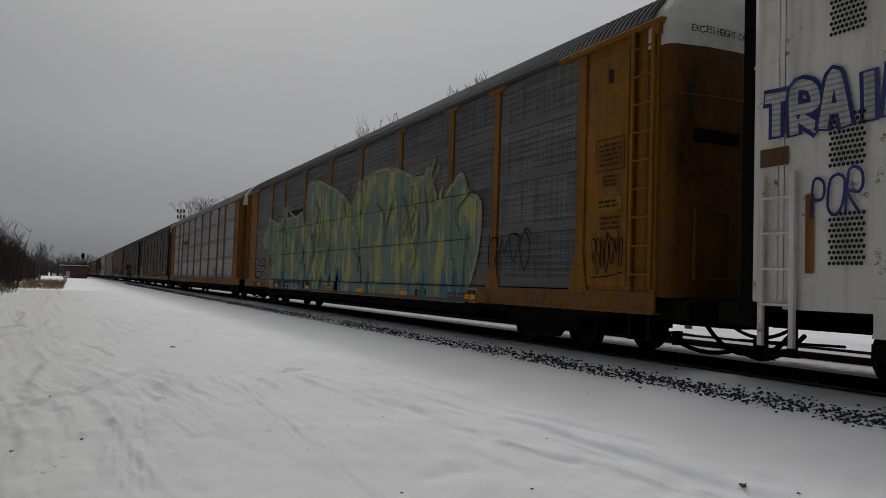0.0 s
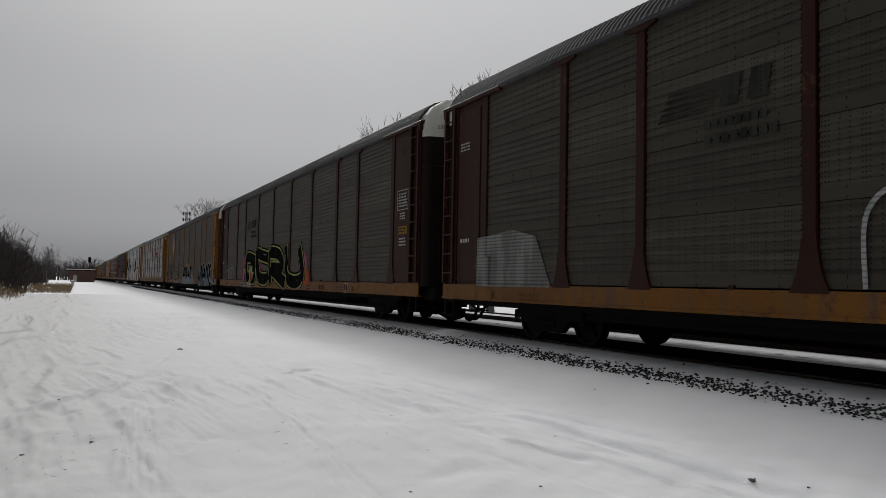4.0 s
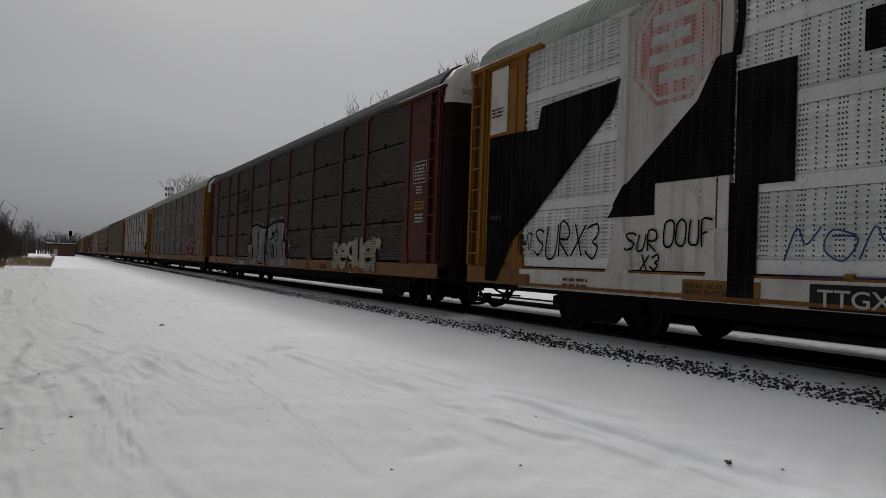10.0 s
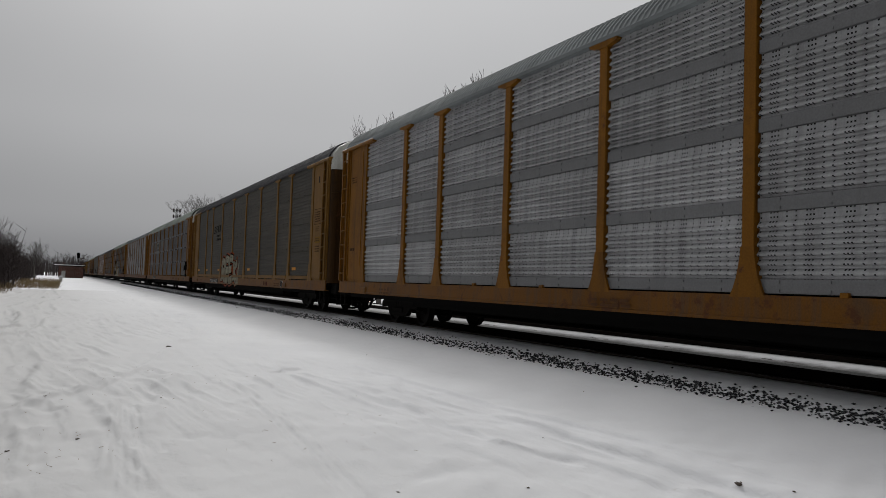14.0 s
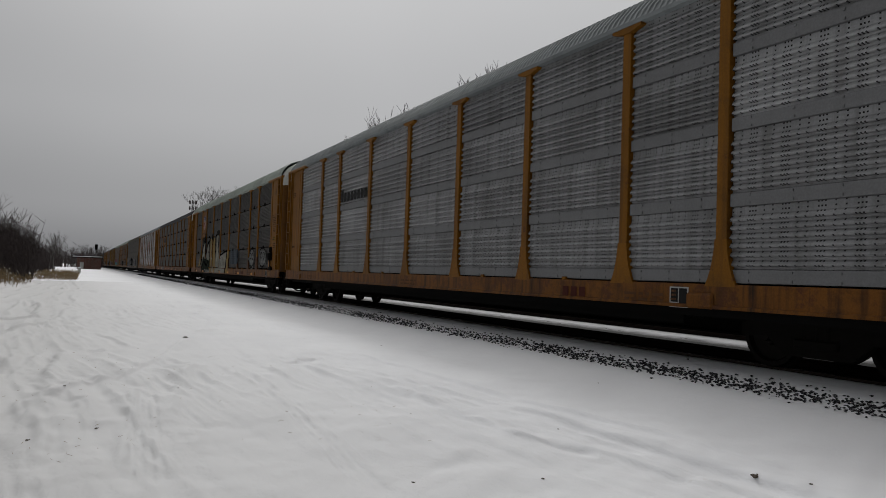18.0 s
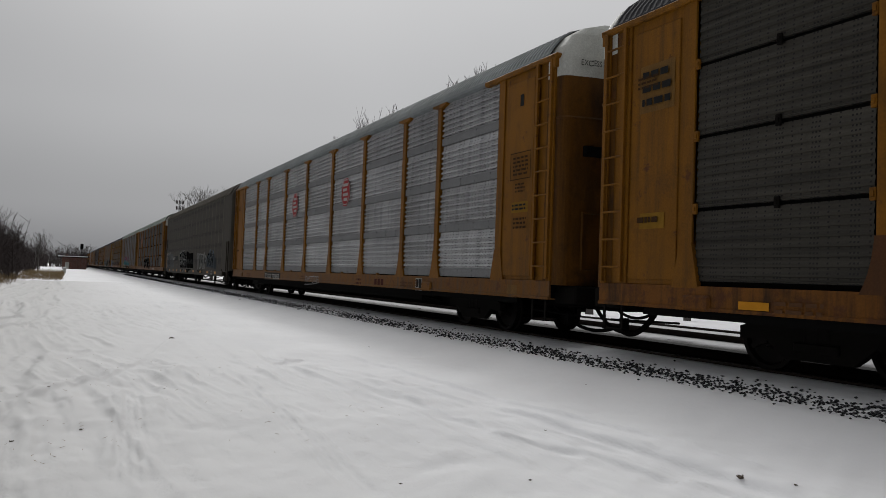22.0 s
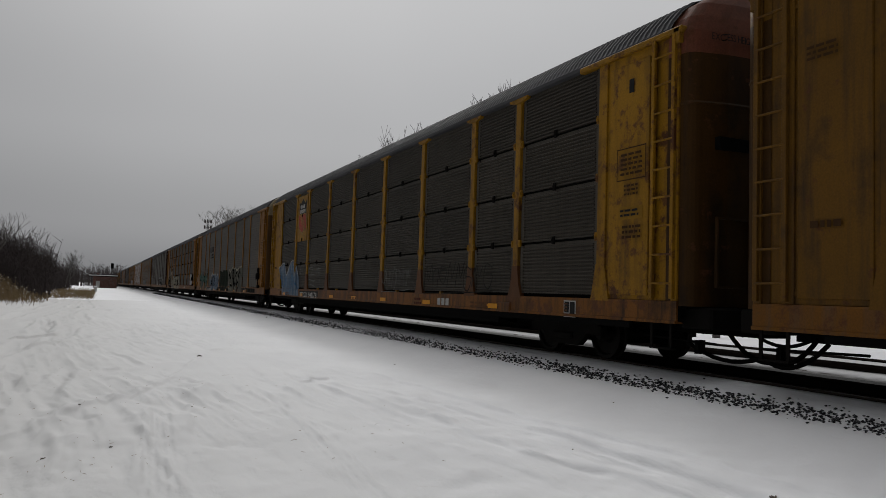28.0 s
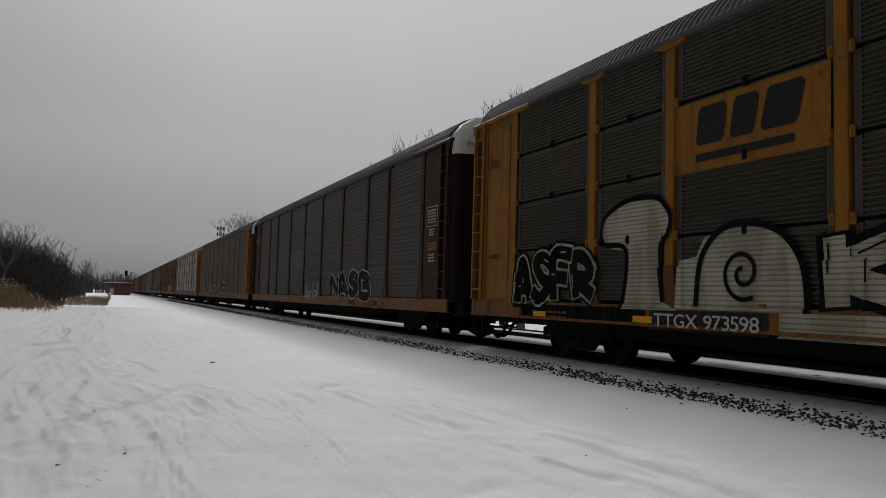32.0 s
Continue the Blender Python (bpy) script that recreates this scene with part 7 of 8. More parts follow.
strokes(c, 0.16, "black", 3, [(-4.04, 3.04), (-4.01, 1.96)], [(-3.13, 3.01), (-3.09, 2.26), (-2.94, 1.65)], [(-1.93, 3.13), (-2.02, 2.26)], [(-3.92, 2.84), (-4.06, 2.52)], [(-8.17, 1.2), (-7.45, 1.55), (-6.54, 1.2), (-5.84, 1.52)])
strokes(c, 0.3, "ghost", 2, [(-2.51, 3.18), (-2.15, 3.21), (-1.76, 3.19)], [(-8.27, 2.84), (-7.07, 3.14)], [(-4.46, 2.75), (-4.08, 3.09)], [(-5.51, 2.81), (-5.15, 2.93)])
strokes(c, 0.1, "black", 3, [(-1.19, 1.82), (-0.31, 1.91), (0.41, 2.0), (1.06, 2.04)])
strokes(c, 0.24, "black", 3, [(1.08, 2.03), (0.9, 1.48), (0.74, 0.79)])
strokes(c, 0.2, "chalk", 4, [(-4.35, 2.84), (-4.36, 1.88), (-4.19, 1.59)], [(-3.93, 0.85), (-3.73, 1.08), (-3.57, 0.77)])
strokes(c, 0.03, "ghost", 4, [(-7.96, 2.03), (-7.48, 2.13), (-7.58, 1.78)], [(-6.89, 1.76), (-6.35, 1.64)], [(-2.21, 2.93), (-2.8, 2.07), (-2.42, 1.22)], [(-1.05, 1.6), (-0.69, 1.66), (-0.87, 1.23)], [(-0.27, 1.71), (-0.43, 1.17)], [(0.27, 1.75), (0.12, 1.11)])
tag(c, "CAINE", -7.9, -7.2, 1.55, 1.8, SP["black"], 0.025, 3)
tag(c, "BMK", -6.7, -6.2, 1.5, 1.75, SP["black"], 0.025, 4)
rect(c, 2.2, 4.5, 1.3, 2.1, SP["slate"], "buffed_patch", 0)
for u, w in ((7.95, 0.6), (10.35, 0.75)):
    blob(c, u, 1.55, w, 0.45, SP["silver"], 1, int(u))
    ribbon(c, ring(u, 1.62, w, 0.42), 0.05, SP["black"])
    ribbon(c, ring(u - 0.25, 1.7, 0.16, 0.14), 0.05, SP["black"])
    ribbon(c, ring(u + 0.25, 1.68, 0.17, 0.15), 0.05, SP["black"])
    ribbon(c, [(u - 0.4, 1.25), (u, 1.12), (u + 0.4, 1.28)], 0.05, SP["black"])
slab_sign(CARS[15], -7.0, -4.38, 3.0, 3.96)
rect(CARS[15], 3.2, 4.1, 0.7, 0.98, INK, "mark_patch", 0)
rect(CARS[15], 12.3, 12.85, 3.4, 3.85, YELLOW_CLEAN, "notice_plate", 0)
text_rows(CARS[15], 12.34, 12.81, 3.44, 3.81, 3, INK, 3)
for u in (-2.85, 2.75):
    octagon_badge(CARS[16], u, 3.52, 0.66, 0.74)
scribble(CARS[16], -1.0, 0.6, 0.68, 0.96, SP["white"], 0.03, 12, 3)

# grey-brown smooth wagon
c = CARS[17]
for i in range(20):
    u0 = -11.55 + 1.155 * i
    for z0 in (4.62, 3.84, 3.02, 2.28, 1.3):
        part("vent", f"band{i}{z0}", lambda s: vent_shape(s, u0 + 0.13, u0 + 1.05, z0, z0 + (0.2 if z0 != 1.3 else 0.35), 13, 4 if z0 != 1.3 else 7, 0.021, False), INK, c)["kind"] = "stuff"
rect(c, -9.35, -5.9, 1.58, 1.92, INK, "mark_patch", 0)
words(c, "CP 546080", -8.95, -7.35, 1.64, 1.86, INK_WHITE, "reporting_mark", 2, 0.008)
shape_at(c, [(-12.76, 2.05), (-11.59, 2.19), (-10.61, 2.1), (-9.4, 2.1), (-8.86, 2.11), (-8.23, 1.54), (-8.18, 0.75), (-12.52, 0.77)], SP["pewter"], "graffiti", 1)
strokes(c, 0.05, "white", 3, [(-12.56, 2.07), (-12.07, 2.11), (-11.6, 2.16), (-11.17, 2.08), (-10.67, 2.22), (-10.28, 2.09)])
strokes(c, 0.055, "black", 4, [(-12.42, 1.38), (-12.26, 1.63), (-12.05, 1.49), (-12.23, 1.27), (-12.42, 1.38)], [(-11.98, 1.87), (-11.64, 1.93), (-11.71, 1.65), (-11.46, 1.38), (-11.7, 1.1)], [(-11.39, 1.85), (-11.16, 1.97), (-11.01, 1.7), (-11.23, 1.51), (-11.0, 1.19)], [(-10.8, 1.94), (-10.87, 1.57), (-10.66, 1.38), (-10.72, 1.07)])
strokes(c, 0.055, "black", 4, [(-10.65, 1.25), (-10.52, 1.41), (-10.38, 1.26), (-10.52, 1.1), (-10.65, 1.25)], [(-11.95, 1.03), (-12.13, 0.88), (-11.86, 0.85)], [(-10.28, 1.91), (-10.4, 1.68), (-10.18, 1.49), (-10.26, 1.08)], [(-11.22, 1.05), (-10.99, 0.8), (-10.71, 0.91)])
shape_at(c, [(-11.64, 1.89), (-11.36, 2.05), (-11.27, 1.71), (-11.42, 1.31), (-11.18, 1.05), (-11.53, 1.11)], SP["slate"], "graffiti", 2)
shape_at(c, [(-4.99, 2.04), (-4.01, 2.19), (-3.62, 2.26), (-3.33, 2.2), (-2.77, 2.29), (-2.46, 2.18), (-1.95, 2.05), (-1.68, 2.21), (-1.35, 2.22), (-0.81, 2.15), (-0.38, 2.1), (-0.36, 0.73), (-1.32, 0.75), (-1.87, 0.98), (-2.43, 0.87), (-2.79, 0.77), (-3.49, 0.85), (-4.44, 0.75), (-4.79, 1.62)], SP["black"], "graffiti", 1)
strokes(c, 0.05, "white", 3, [(-4.99, 2.04), (-4.01, 2.18)], [(-4.99, 2.04), (-4.85, 1.61), (-4.7, 1.58), (-4.57, 0.97)], [(-4.36, 1.43), (-3.85, 1.49), (-3.86, 1.36), (-4.29, 1.25), (-4.36, 1.43)], [(-4.44, 1.79), (-4.03, 1.82), (-4.09, 1.71), (-4.36, 1.64), (-4.44, 1.79)], [(-4.44, 0.75), (-4.21, 0.9), (-3.57, 0.98)])
strokes(c, 0.05, "white", 3, [(-4.01, 2.18), (-3.62, 2.26), (-3.41, 1.18), (-3.33, 2.21), (-2.89, 2.11), (-3.07, 1.58), (-2.98, 1.09)], [(-3.98, 2.08), (-3.85, 1.52), (-3.7, 1.52), (-3.49, 0.88)], [(-2.93, 2.14), (-2.77, 2.28), (-2.52, 2.23), (-2.43, 2.04), (-2.51, 1.76), (-2.72, 1.64), (-2.97, 1.63)])
strokes(c, 0.05, "white", 3, [(-3.07, 1.61), (-2.38, 1.64), (-2.41, 1.29), (-2.78, 1.39), (-2.36, 1.04), (-2.82, 0.78), (-2.82, 0.9)], [(-1.68, 2.21), (-1.95, 1.96), (-2.23, 1.6)], [(-1.68, 2.19), (-1.46, 1.68), (-1.97, 1.59), (-1.58, 1.6), (-1.35, 1.26), (-1.32, 1.05)], [(-2.18, 1.38), (-2.07, 1.47), (-1.88, 1.41), (-1.9, 1.23), (-2.04, 1.09), (-2.18, 1.38)])
strokes(c, 0.05, "white", 3, [(-2.31, 0.83), (-1.87, 0.99), (-1.56, 0.83), (-1.32, 0.78), (-1.28, 0.97)])
shape_at(c, [(-1.36, 2.17), (-0.62, 2.14), (-0.09, 2.03), (1.52, 2.06), (1.63, 1.27), (1.78, 1.05), (-0.52, 0.77), (-1.26, 0.75)], SP["black"], "graffiti", 2)
shape_at(c, [(3.13, 1.85), (3.74, 1.97), (3.95, 1.09), (3.69, 1.06), (3.51, 1.65), (3.23, 1.67)], SP["silver"], "graffiti", 1)
strokes(c, 0.06, "white", 3, [(3.13, 1.85), (3.74, 1.97), (3.95, 1.09), (3.69, 1.06), (3.51, 1.65), (3.23, 1.67), (3.13, 1.85)])
shape_at(c, [(3.95, 1.89), (4.5, 1.95), (5.33, 1.88), (5.53, 1.9), (5.75, 1.09), (5.36, 1.11), (5.18, 1.36), (4.93, 1.11), (4.29, 1.07), (4.17, 1.63), (3.97, 1.73)], SP["silver"], "graffiti", 1)
strokes(c, 0.06, "white", 3, [(3.95, 1.89), (4.5, 1.95), (5.33, 1.88), (5.53, 1.9), (5.75, 1.09), (5.36, 1.11), (5.18, 1.36), (4.93, 1.11), (4.29, 1.07), (4.17, 1.63), (3.97, 1.73), (3.95, 1.89)])
shape_at(c, [(5.73, 1.89), (6.06, 1.99), (6.25, 1.84), (6.76, 1.72), (6.7, 1.48), (6.39, 1.51), (6.37, 1.11), (5.94, 1.1)], SP["silver"], "graffiti", 1)
strokes(c, 0.06, "white", 3, [(5.73, 1.89), (6.06, 1.99), (6.25, 1.84), (6.76, 1.72), (6.7, 1.48), (6.39, 1.51), (6.37, 1.11), (5.94, 1.1), (5.73, 1.89)])
strokes(c, 0.09, "black", 4, [(3.61, 1.9), (3.84, 1.09)], [(4.5, 1.86), (4.37, 1.51), (4.76, 1.1)], [(4.82, 1.85), (4.92, 1.42)], [(5.33, 1.86), (5.02, 1.22)], [(5.46, 1.82), (5.83, 1.12)], [(6.14, 1.69), (6.09, 1.13)], [(4.67, 1.04), (5.03, 0.77)], [(5.36, 1.06), (5.49, 0.82)])
shape_at(c, [(3.48, 1.05), (5.75, 1.09), (5.76, 0.78), (3.54, 0.86)], SP["ghost"], "graffiti", 0)
shape_at(c, [(6.86, 1.14), (6.86, 1.53), (7.04, 1.71), (7.45, 1.93), (7.78, 1.95), (7.93, 2.12), (8.23, 2.11), (8.56, 1.92), (8.82, 2.09), (9.11, 2.02), (9.26, 1.93), (9.5, 1.73), (10.04, 1.6), (10.04, 0.99), (8.7, 1.11)], SP["slate"], "graffiti", 1)
strokes(c, 0.07, "ice", 3, [(6.86, 1.53), (7.04, 1.71), (7.45, 1.93), (7.78, 1.95), (7.93, 2.12), (8.23, 2.11), (8.56, 1.92), (8.82, 2.09), (9.11, 2.02), (9.26, 1.93)])
strokes(c, 0.12, "black", 3, [(6.98, 1.52), (7.16, 1.71), (7.5, 1.9), (7.78, 1.86), (7.84, 1.2)], [(7.4, 1.24), (7.51, 1.65), (7.65, 1.33)], [(7.96, 1.59), (7.94, 1.2)], [(8.14, 1.93), (8.24, 1.63), (8.56, 1.58), (8.34, 1.41), (8.57, 1.17)], [(8.87, 2.0), (8.78, 1.69), (8.95, 1.49), (8.91, 1.17)], [(9.11, 1.87), (9.08, 1.29)])
strokes(c, 0.12, "black", 3, [(8.42, 2.04), (8.52, 1.78)])
strokes(c, 0.05, "white", 5, [(7.48, 1.65), (7.54, 1.4)], [(7.96, 1.53), (7.97, 1.31)], [(8.28, 1.71), (8.52, 1.45)], [(8.85, 1.92), (8.95, 1.96), (8.89, 1.72)], [(8.93, 1.45), (8.98, 1.21)])
scribble(c, -12.85, -12.2, 2.5, 3.5, SP["black"], 0.05, 12, 6)
rect(c, -12.7, -12.56, 1.0, 2.2, ORANGE, "reflector", 3, "upright orange reflector")
reflectors(c, (-10.6, -8.3, -6.2, -4.0, -1.6, 1.9, 4.7, 7.3, 9.8), 0.78, 0.90, 0.5)
rect(c, 7.55, 9.75, 0.62, 1.0, INK, "mark_patch", 0)
words(c, "LD LMT", 7.65, 8.3, 0.86, 0.96, SIGN_WHITE, "load_mark", 2)
words(c, "LT WT", 7.65, 8.2, 0.70, 0.80, SIGN_WHITE, "load_mark", 2)
text_rows(c, 8.6, 9.2, 0.68, 0.99, 2, SIGN_WHITE, 5)
part("side_sill", "sill_c", lambda s: s.along([(SIDE, 0.93), (SIDE - 0.02, 0.9), (SIDE - 0.02, 0.66), (-1.45, 0.66), (-1.45, 0.93)], -12.0, 12.0, True), TAUPE, c)
for u in (7.9, 8.2):
    part("brake_rod", f"rod{u}", lambda s: s.tube((-1.2, -u, 0.70), (-1.2, -u, 0.18), 0.02), BLACK, c)
c = CARS[18]
rect(c, -8.98, -7.0, 3.0, 4.6, YELLOW, "sign_plate", 0, "yellow sign plate")
shield(c, -8.0, 3.95, 0.8, 0.9)
graffiti(c, "OMRL", -4.1, 2.5, 0.85, 2.0, "black", "silver", None, 4, 0.9, 0.09)
tag(c, "SEY", 12.1, 12.75, 1.42, 1.8, INK_WHITE, 0.05, 2)
words(c, "BLOOC", 4.75, 5.6, 1.33, 1.55, SP["white"], "spray_tag", 2, 0.0, 0.5, 4)
graffiti(c, "HP", 2.7, 4.0, 1.1, 1.9, "slate", "silver", None, 6, 0.8)
scribble(c, 8.9, 9.8, 1.1, 2.0, SP["black"], 0.04, 11, 5)
text_rows(c, 4.6, 6.5, 0.72, 0.98, 1, INK_WHITE, 2)
c = CARS[19]
rect(c, -8.95, -7.22, 1.06, 4.88, OCHRE, "door_plate", 0, "plain yellow plate")
rect(c, -6.9, 4.5, 0.69, 1.0, SP["black"], "graffiti_band", 0)
graffiti(c, "KANUK", -6.95, 2.6, 1.02, 2.2, "teal", "black", "white", 5, 0.8, 0.11)
words(c, "KANUK", -6.95, 2.6, 1.72, 2.25, SP["maroon"], "graffiti", 4, 0.03, 0.5, 5)
shape_at(c, [(-7.9, 0.7), (-7.6, 1.4), (-7.2, 1.85), (-6.85, 1.3), (-6.8, 0.7)], SP["lime"], "graffiti_cloud", 1)
reflectors(c, (-6.05, -2.6, 0.8, 4.3), 0.80, 0.90, 0.5)
c = CARS[20]
rect(c, -8.98, -7.22, 3.0, 4.86, YELLOW_RUST, "sign_plate", 0, "rusty yellow sign plate")
shield(c, -8.08, 4.0, 1.25, 1.45, True)
shape_at(c, [(-11.52, 1.95), (-10.6, 2.17), (-10.12, 1.64), (-9.39, 2.16), (-8.8, 2.18), (-8.6, 1.55), (-8.43, 2.0), (-7.98, 1.54), (-7.79, 0.77), (-10.66, 0.75), (-11.06, 1.36)], SP["ice"], "graffiti", 1)
strokes(c, 0.05, "white", 3, [(-11.52, 1.95), (-10.6, 2.17), (-10.12, 1.64), (-9.39, 2.16), (-8.8, 2.18), (-8.6, 1.55), (-8.43, 2.0), (-7.98, 1.54)])
strokes(c, 0.06, "blue", 4, [(-11.2, 1.79), (-10.56, 1.13), (-10.12, 1.58)], [(-10.01, 1.58), (-9.87, 0.8)], [(-9.49, 2.0), (-9.06, 1.35), (-9.35, 0.82)], [(-8.89, 2.08), (-8.72, 0.84)], [(-8.42, 1.95), (-8.22, 0.85)], [(-8.59, 1.35), (-7.97, 1.05)])
strokes(c, 0.035, "silver", 3, [(-7.58, 2.01), (-7.73, 1.63), (-7.34, 1.9)], [(-7.19, 1.99), (-7.41, 1.53)], [(-6.34, 1.85), (-5.77, 1.89), (-6.02, 1.59)], [(-6.27, 1.59), (-5.53, 1.61)], [(-6.2, 1.42), (-5.65, 1.37), (-5.36, 1.41)], [(-5.31, 1.81), (-4.58, 1.85)], [(-5.2, 1.64), (-4.88, 1.9), (-4.98, 1.48)], [(-4.88, 1.79), (-4.68, 1.48)], [(-6.14, 1.25), (-5.42, 1.17)])
strokes(c, 0.035, "silver", 3, [(-4.73, 1.7), (-4.68, 1.18)])
scribble(c, 2.0, 4.1, 1.1, 1.8, SP["silver"], 0.025, 16, 6)
scribble(c, 5.0, 8.6, 1.1, 1.8, SP["ghost"], 0.04, 16, 7)
c = CARS[21]
mane_sign(c, -6.8, -4.5, 3.0, 3.95, False)
shape_at(c, [(2.8, 1.79), (2.88, 2.01), (3.21, 2.15), (3.38, 1.98), (3.68, 2.01), (3.79, 2.14), (4.25, 2.23), (4.51, 2.23), (4.64, 2.15), (4.88, 2.15), (5.29, 2.16), (5.56, 2.05), (5.86, 2.09), (5.96, 2.0), (6.2, 2.12), (6.46, 2.12), (6.66, 2.24), (6.99, 2.18), (7.5, 2.23), (7.69, 2.0), (7.67, 0.68), (6.65, 0.73), (5.01, 0.72), (3.23, 0.68), (3.06, 1.33)], SP["drab"], "graffiti", 1)
strokes(c, 0.09, "cream", 2, [(2.8, 1.79), (2.88, 2.01), (3.21, 2.15), (3.38, 1.98), (3.68, 2.01), (3.79, 2.14), (4.25, 2.23), (4.51, 2.23), (4.64, 2.15), (4.88, 2.15), (5.29, 2.16), (5.56, 2.05), (5.86, 2.09), (5.96, 2.0), (6.2, 2.12), (6.46, 2.12), (6.66, 2.24), (6.99, 2.18), (7.5, 2.23)], [(3.06, 1.78), (3.06, 1.33), (3.23, 0.68)])
strokes(c, 0.13, "black", 3, [(3.07, 1.94), (3.07, 1.58)], [(2.85, 1.76), (3.3, 1.77)], [(3.79, 2.01), (3.68, 1.75), (3.46, 1.57), (3.8, 1.64)], [(4.19, 2.08), (4.25, 1.68), (4.5, 1.59), (4.29, 1.33), (4.22, 1.08)], [(3.22, 1.39), (3.54, 1.17), (4.12, 1.13)], [(4.65, 2.1), (4.75, 1.9), (4.84, 1.33), (5.0, 1.07), (5.18, 0.76)])
strokes(c, 0.13, "black", 3, [(5.12, 1.6), (5.26, 1.73), (5.37, 1.7)], [(5.09, 1.35), (5.18, 1.14), (5.35, 1.28)], [(5.48, 1.9), (5.8, 1.79), (5.77, 1.24), (5.5, 1.26)], [(5.92, 1.96), (5.88, 1.32), (5.98, 1.07), (6.19, 0.75)], [(6.24, 1.63), (6.43, 1.86), (6.46, 1.6), (6.66, 1.66)], [(6.01, 1.28), (6.34, 1.32), (6.48, 0.96)])
strokes(c, 0.13, "black", 3, [(6.55, 2.11), (6.66, 1.9), (6.91, 1.85)])
strokes(c, 0.035, "cream", 4, [(3.18, 1.39), (3.5, 1.25), (4.05, 1.23)], [(4.91, 1.93), (5.0, 1.37)], [(5.71, 1.75), (5.69, 1.32)], [(6.08, 1.9), (6.12, 1.36)], [(3.39, 0.96), (4.12, 0.9)], [(5.34, 1.01), (5.76, 0.98)])
shape_at(c, [(-5.46, 1.09), (-5.37, 1.56), (-4.82, 1.87), (-4.29, 1.94), (-3.87, 1.88), (-3.0, 1.9), (-2.54, 1.72), (-2.12, 1.87), (-1.47, 1.62), (-1.22, 1.13), (-2.24, 0.81), (-4.75, 0.79)], SP["ice"], "graffiti", 1)
strokes(c, 0.05, "white", 3, [(-5.46, 1.09), (-5.37, 1.56), (-4.82, 1.87), (-4.29, 1.94), (-3.87, 1.88), (-3.0, 1.9), (-2.54, 1.72), (-2.12, 1.87), (-1.47, 1.62), (-1.22, 1.13)])
strokes(c, 0.07, "black", 4, [(-5.02, 1.46), (-4.59, 1.73), (-4.26, 1.59), (-4.9, 1.28), (-4.24, 1.19)], [(-3.86, 1.75), (-3.92, 1.15)], [(-3.47, 1.79), (-3.07, 1.53), (-3.54, 1.37), (-3.05, 1.12)], [(-2.6, 1.12), (-2.54, 1.64), (-2.17, 1.12)], [(-1.78, 1.7), (-1.93, 1.36), (-1.52, 1.2)])
shape_at(c, [(-0.92, 1.06), (-0.96, 2.12), (0.07, 2.0), (0.31, 2.12), (1.35, 2.1), (1.97, 2.12), (2.45, 1.89), (2.59, 1.57), (2.46, 1.05), (0.95, 0.89), (-0.55, 0.78)], SP["moss"], "graffiti", 0)
strokes(c, 0.06, "ghost", 2, [(-0.88, 1.94), (-0.57, 1.14)], [(-0.33, 1.98), (0.09, 1.35), (0.32, 2.02)], [(0.68, 2.07), (0.71, 1.15)], [(1.14, 2.05), (1.42, 1.59), (1.16, 1.15)], [(1.97, 2.0), (2.08, 1.4)])
shape_at(c, [(-11.46, 1.81), (-10.71, 2.24), (-10.4, 1.89), (-10.27, 1.65), (-9.73, 1.98), (-9.46, 1.85), (-9.21, 2.09), (-8.95, 1.72), (-8.53, 1.84), (-8.31, 1.99), (-8.04, 1.77), (-7.71, 1.73), (-7.39, 1.94), (-7.48, 2.29), (-7.02, 2.04), (-6.83, 1.56), (-6.76, 1.24), (-7.01, 1.42), (-7.39, 1.48), (-7.38, 0.7), (-7.69, 0.69), (-7.78, 1.44), (-8.12, 1.13), (-8.28, 0.67), (-8.55, 0.65), (-8.47, 1.29), (-9.45, 1.46), (-9.74, 0.66), (-10.13, 0.7), (-10.09, 1.35), (-10.56, 1.41), (-10.78, 0.71), (-11.15, 0.7), (-10.86, 1.42), (-11.38, 1.49)], SP["green"], "graffiti", 1)
strokes(c, 0.06, "black", 2, [(-11.46, 1.81), (-10.71, 2.24), (-10.4, 1.89), (-10.27, 1.65), (-9.73, 1.98), (-9.46, 1.85), (-9.21, 2.09), (-8.95, 1.72), (-8.53, 1.84), (-8.31, 1.99), (-8.04, 1.77), (-7.71, 1.73), (-7.39, 1.94), (-7.48, 2.29), (-7.02, 2.04), (-6.83, 1.56), (-6.76, 1.24), (-7.01, 1.42), (-7.39, 1.48), (-7.38, 0.7), (-7.69, 0.69), (-7.78, 1.44), (-8.12, 1.13), (-8.28, 0.67), (-8.55, 0.65), (-8.47, 1.29), (-9.45, 1.46), (-9.74, 0.66), (-10.13, 0.7), (-10.09, 1.35), (-10.56, 1.41), (-10.78, 0.71), (-11.15, 0.7), (-10.86, 1.42), (-11.38, 1.49), (-11.46, 1.81)])
strokes(c, 0.035, "white", 4, [(-10.71, 2.18), (-10.4, 1.86)], [(-9.72, 1.92), (-9.5, 1.46)], [(-8.4, 1.92), (-8.47, 1.39)], [(-7.39, 1.87), (-7.05, 1.52), (-7.58, 1.58)], [(-7.78, 1.39), (-7.65, 0.74)], [(-7.48, 2.24), (-7.02, 2.02)])
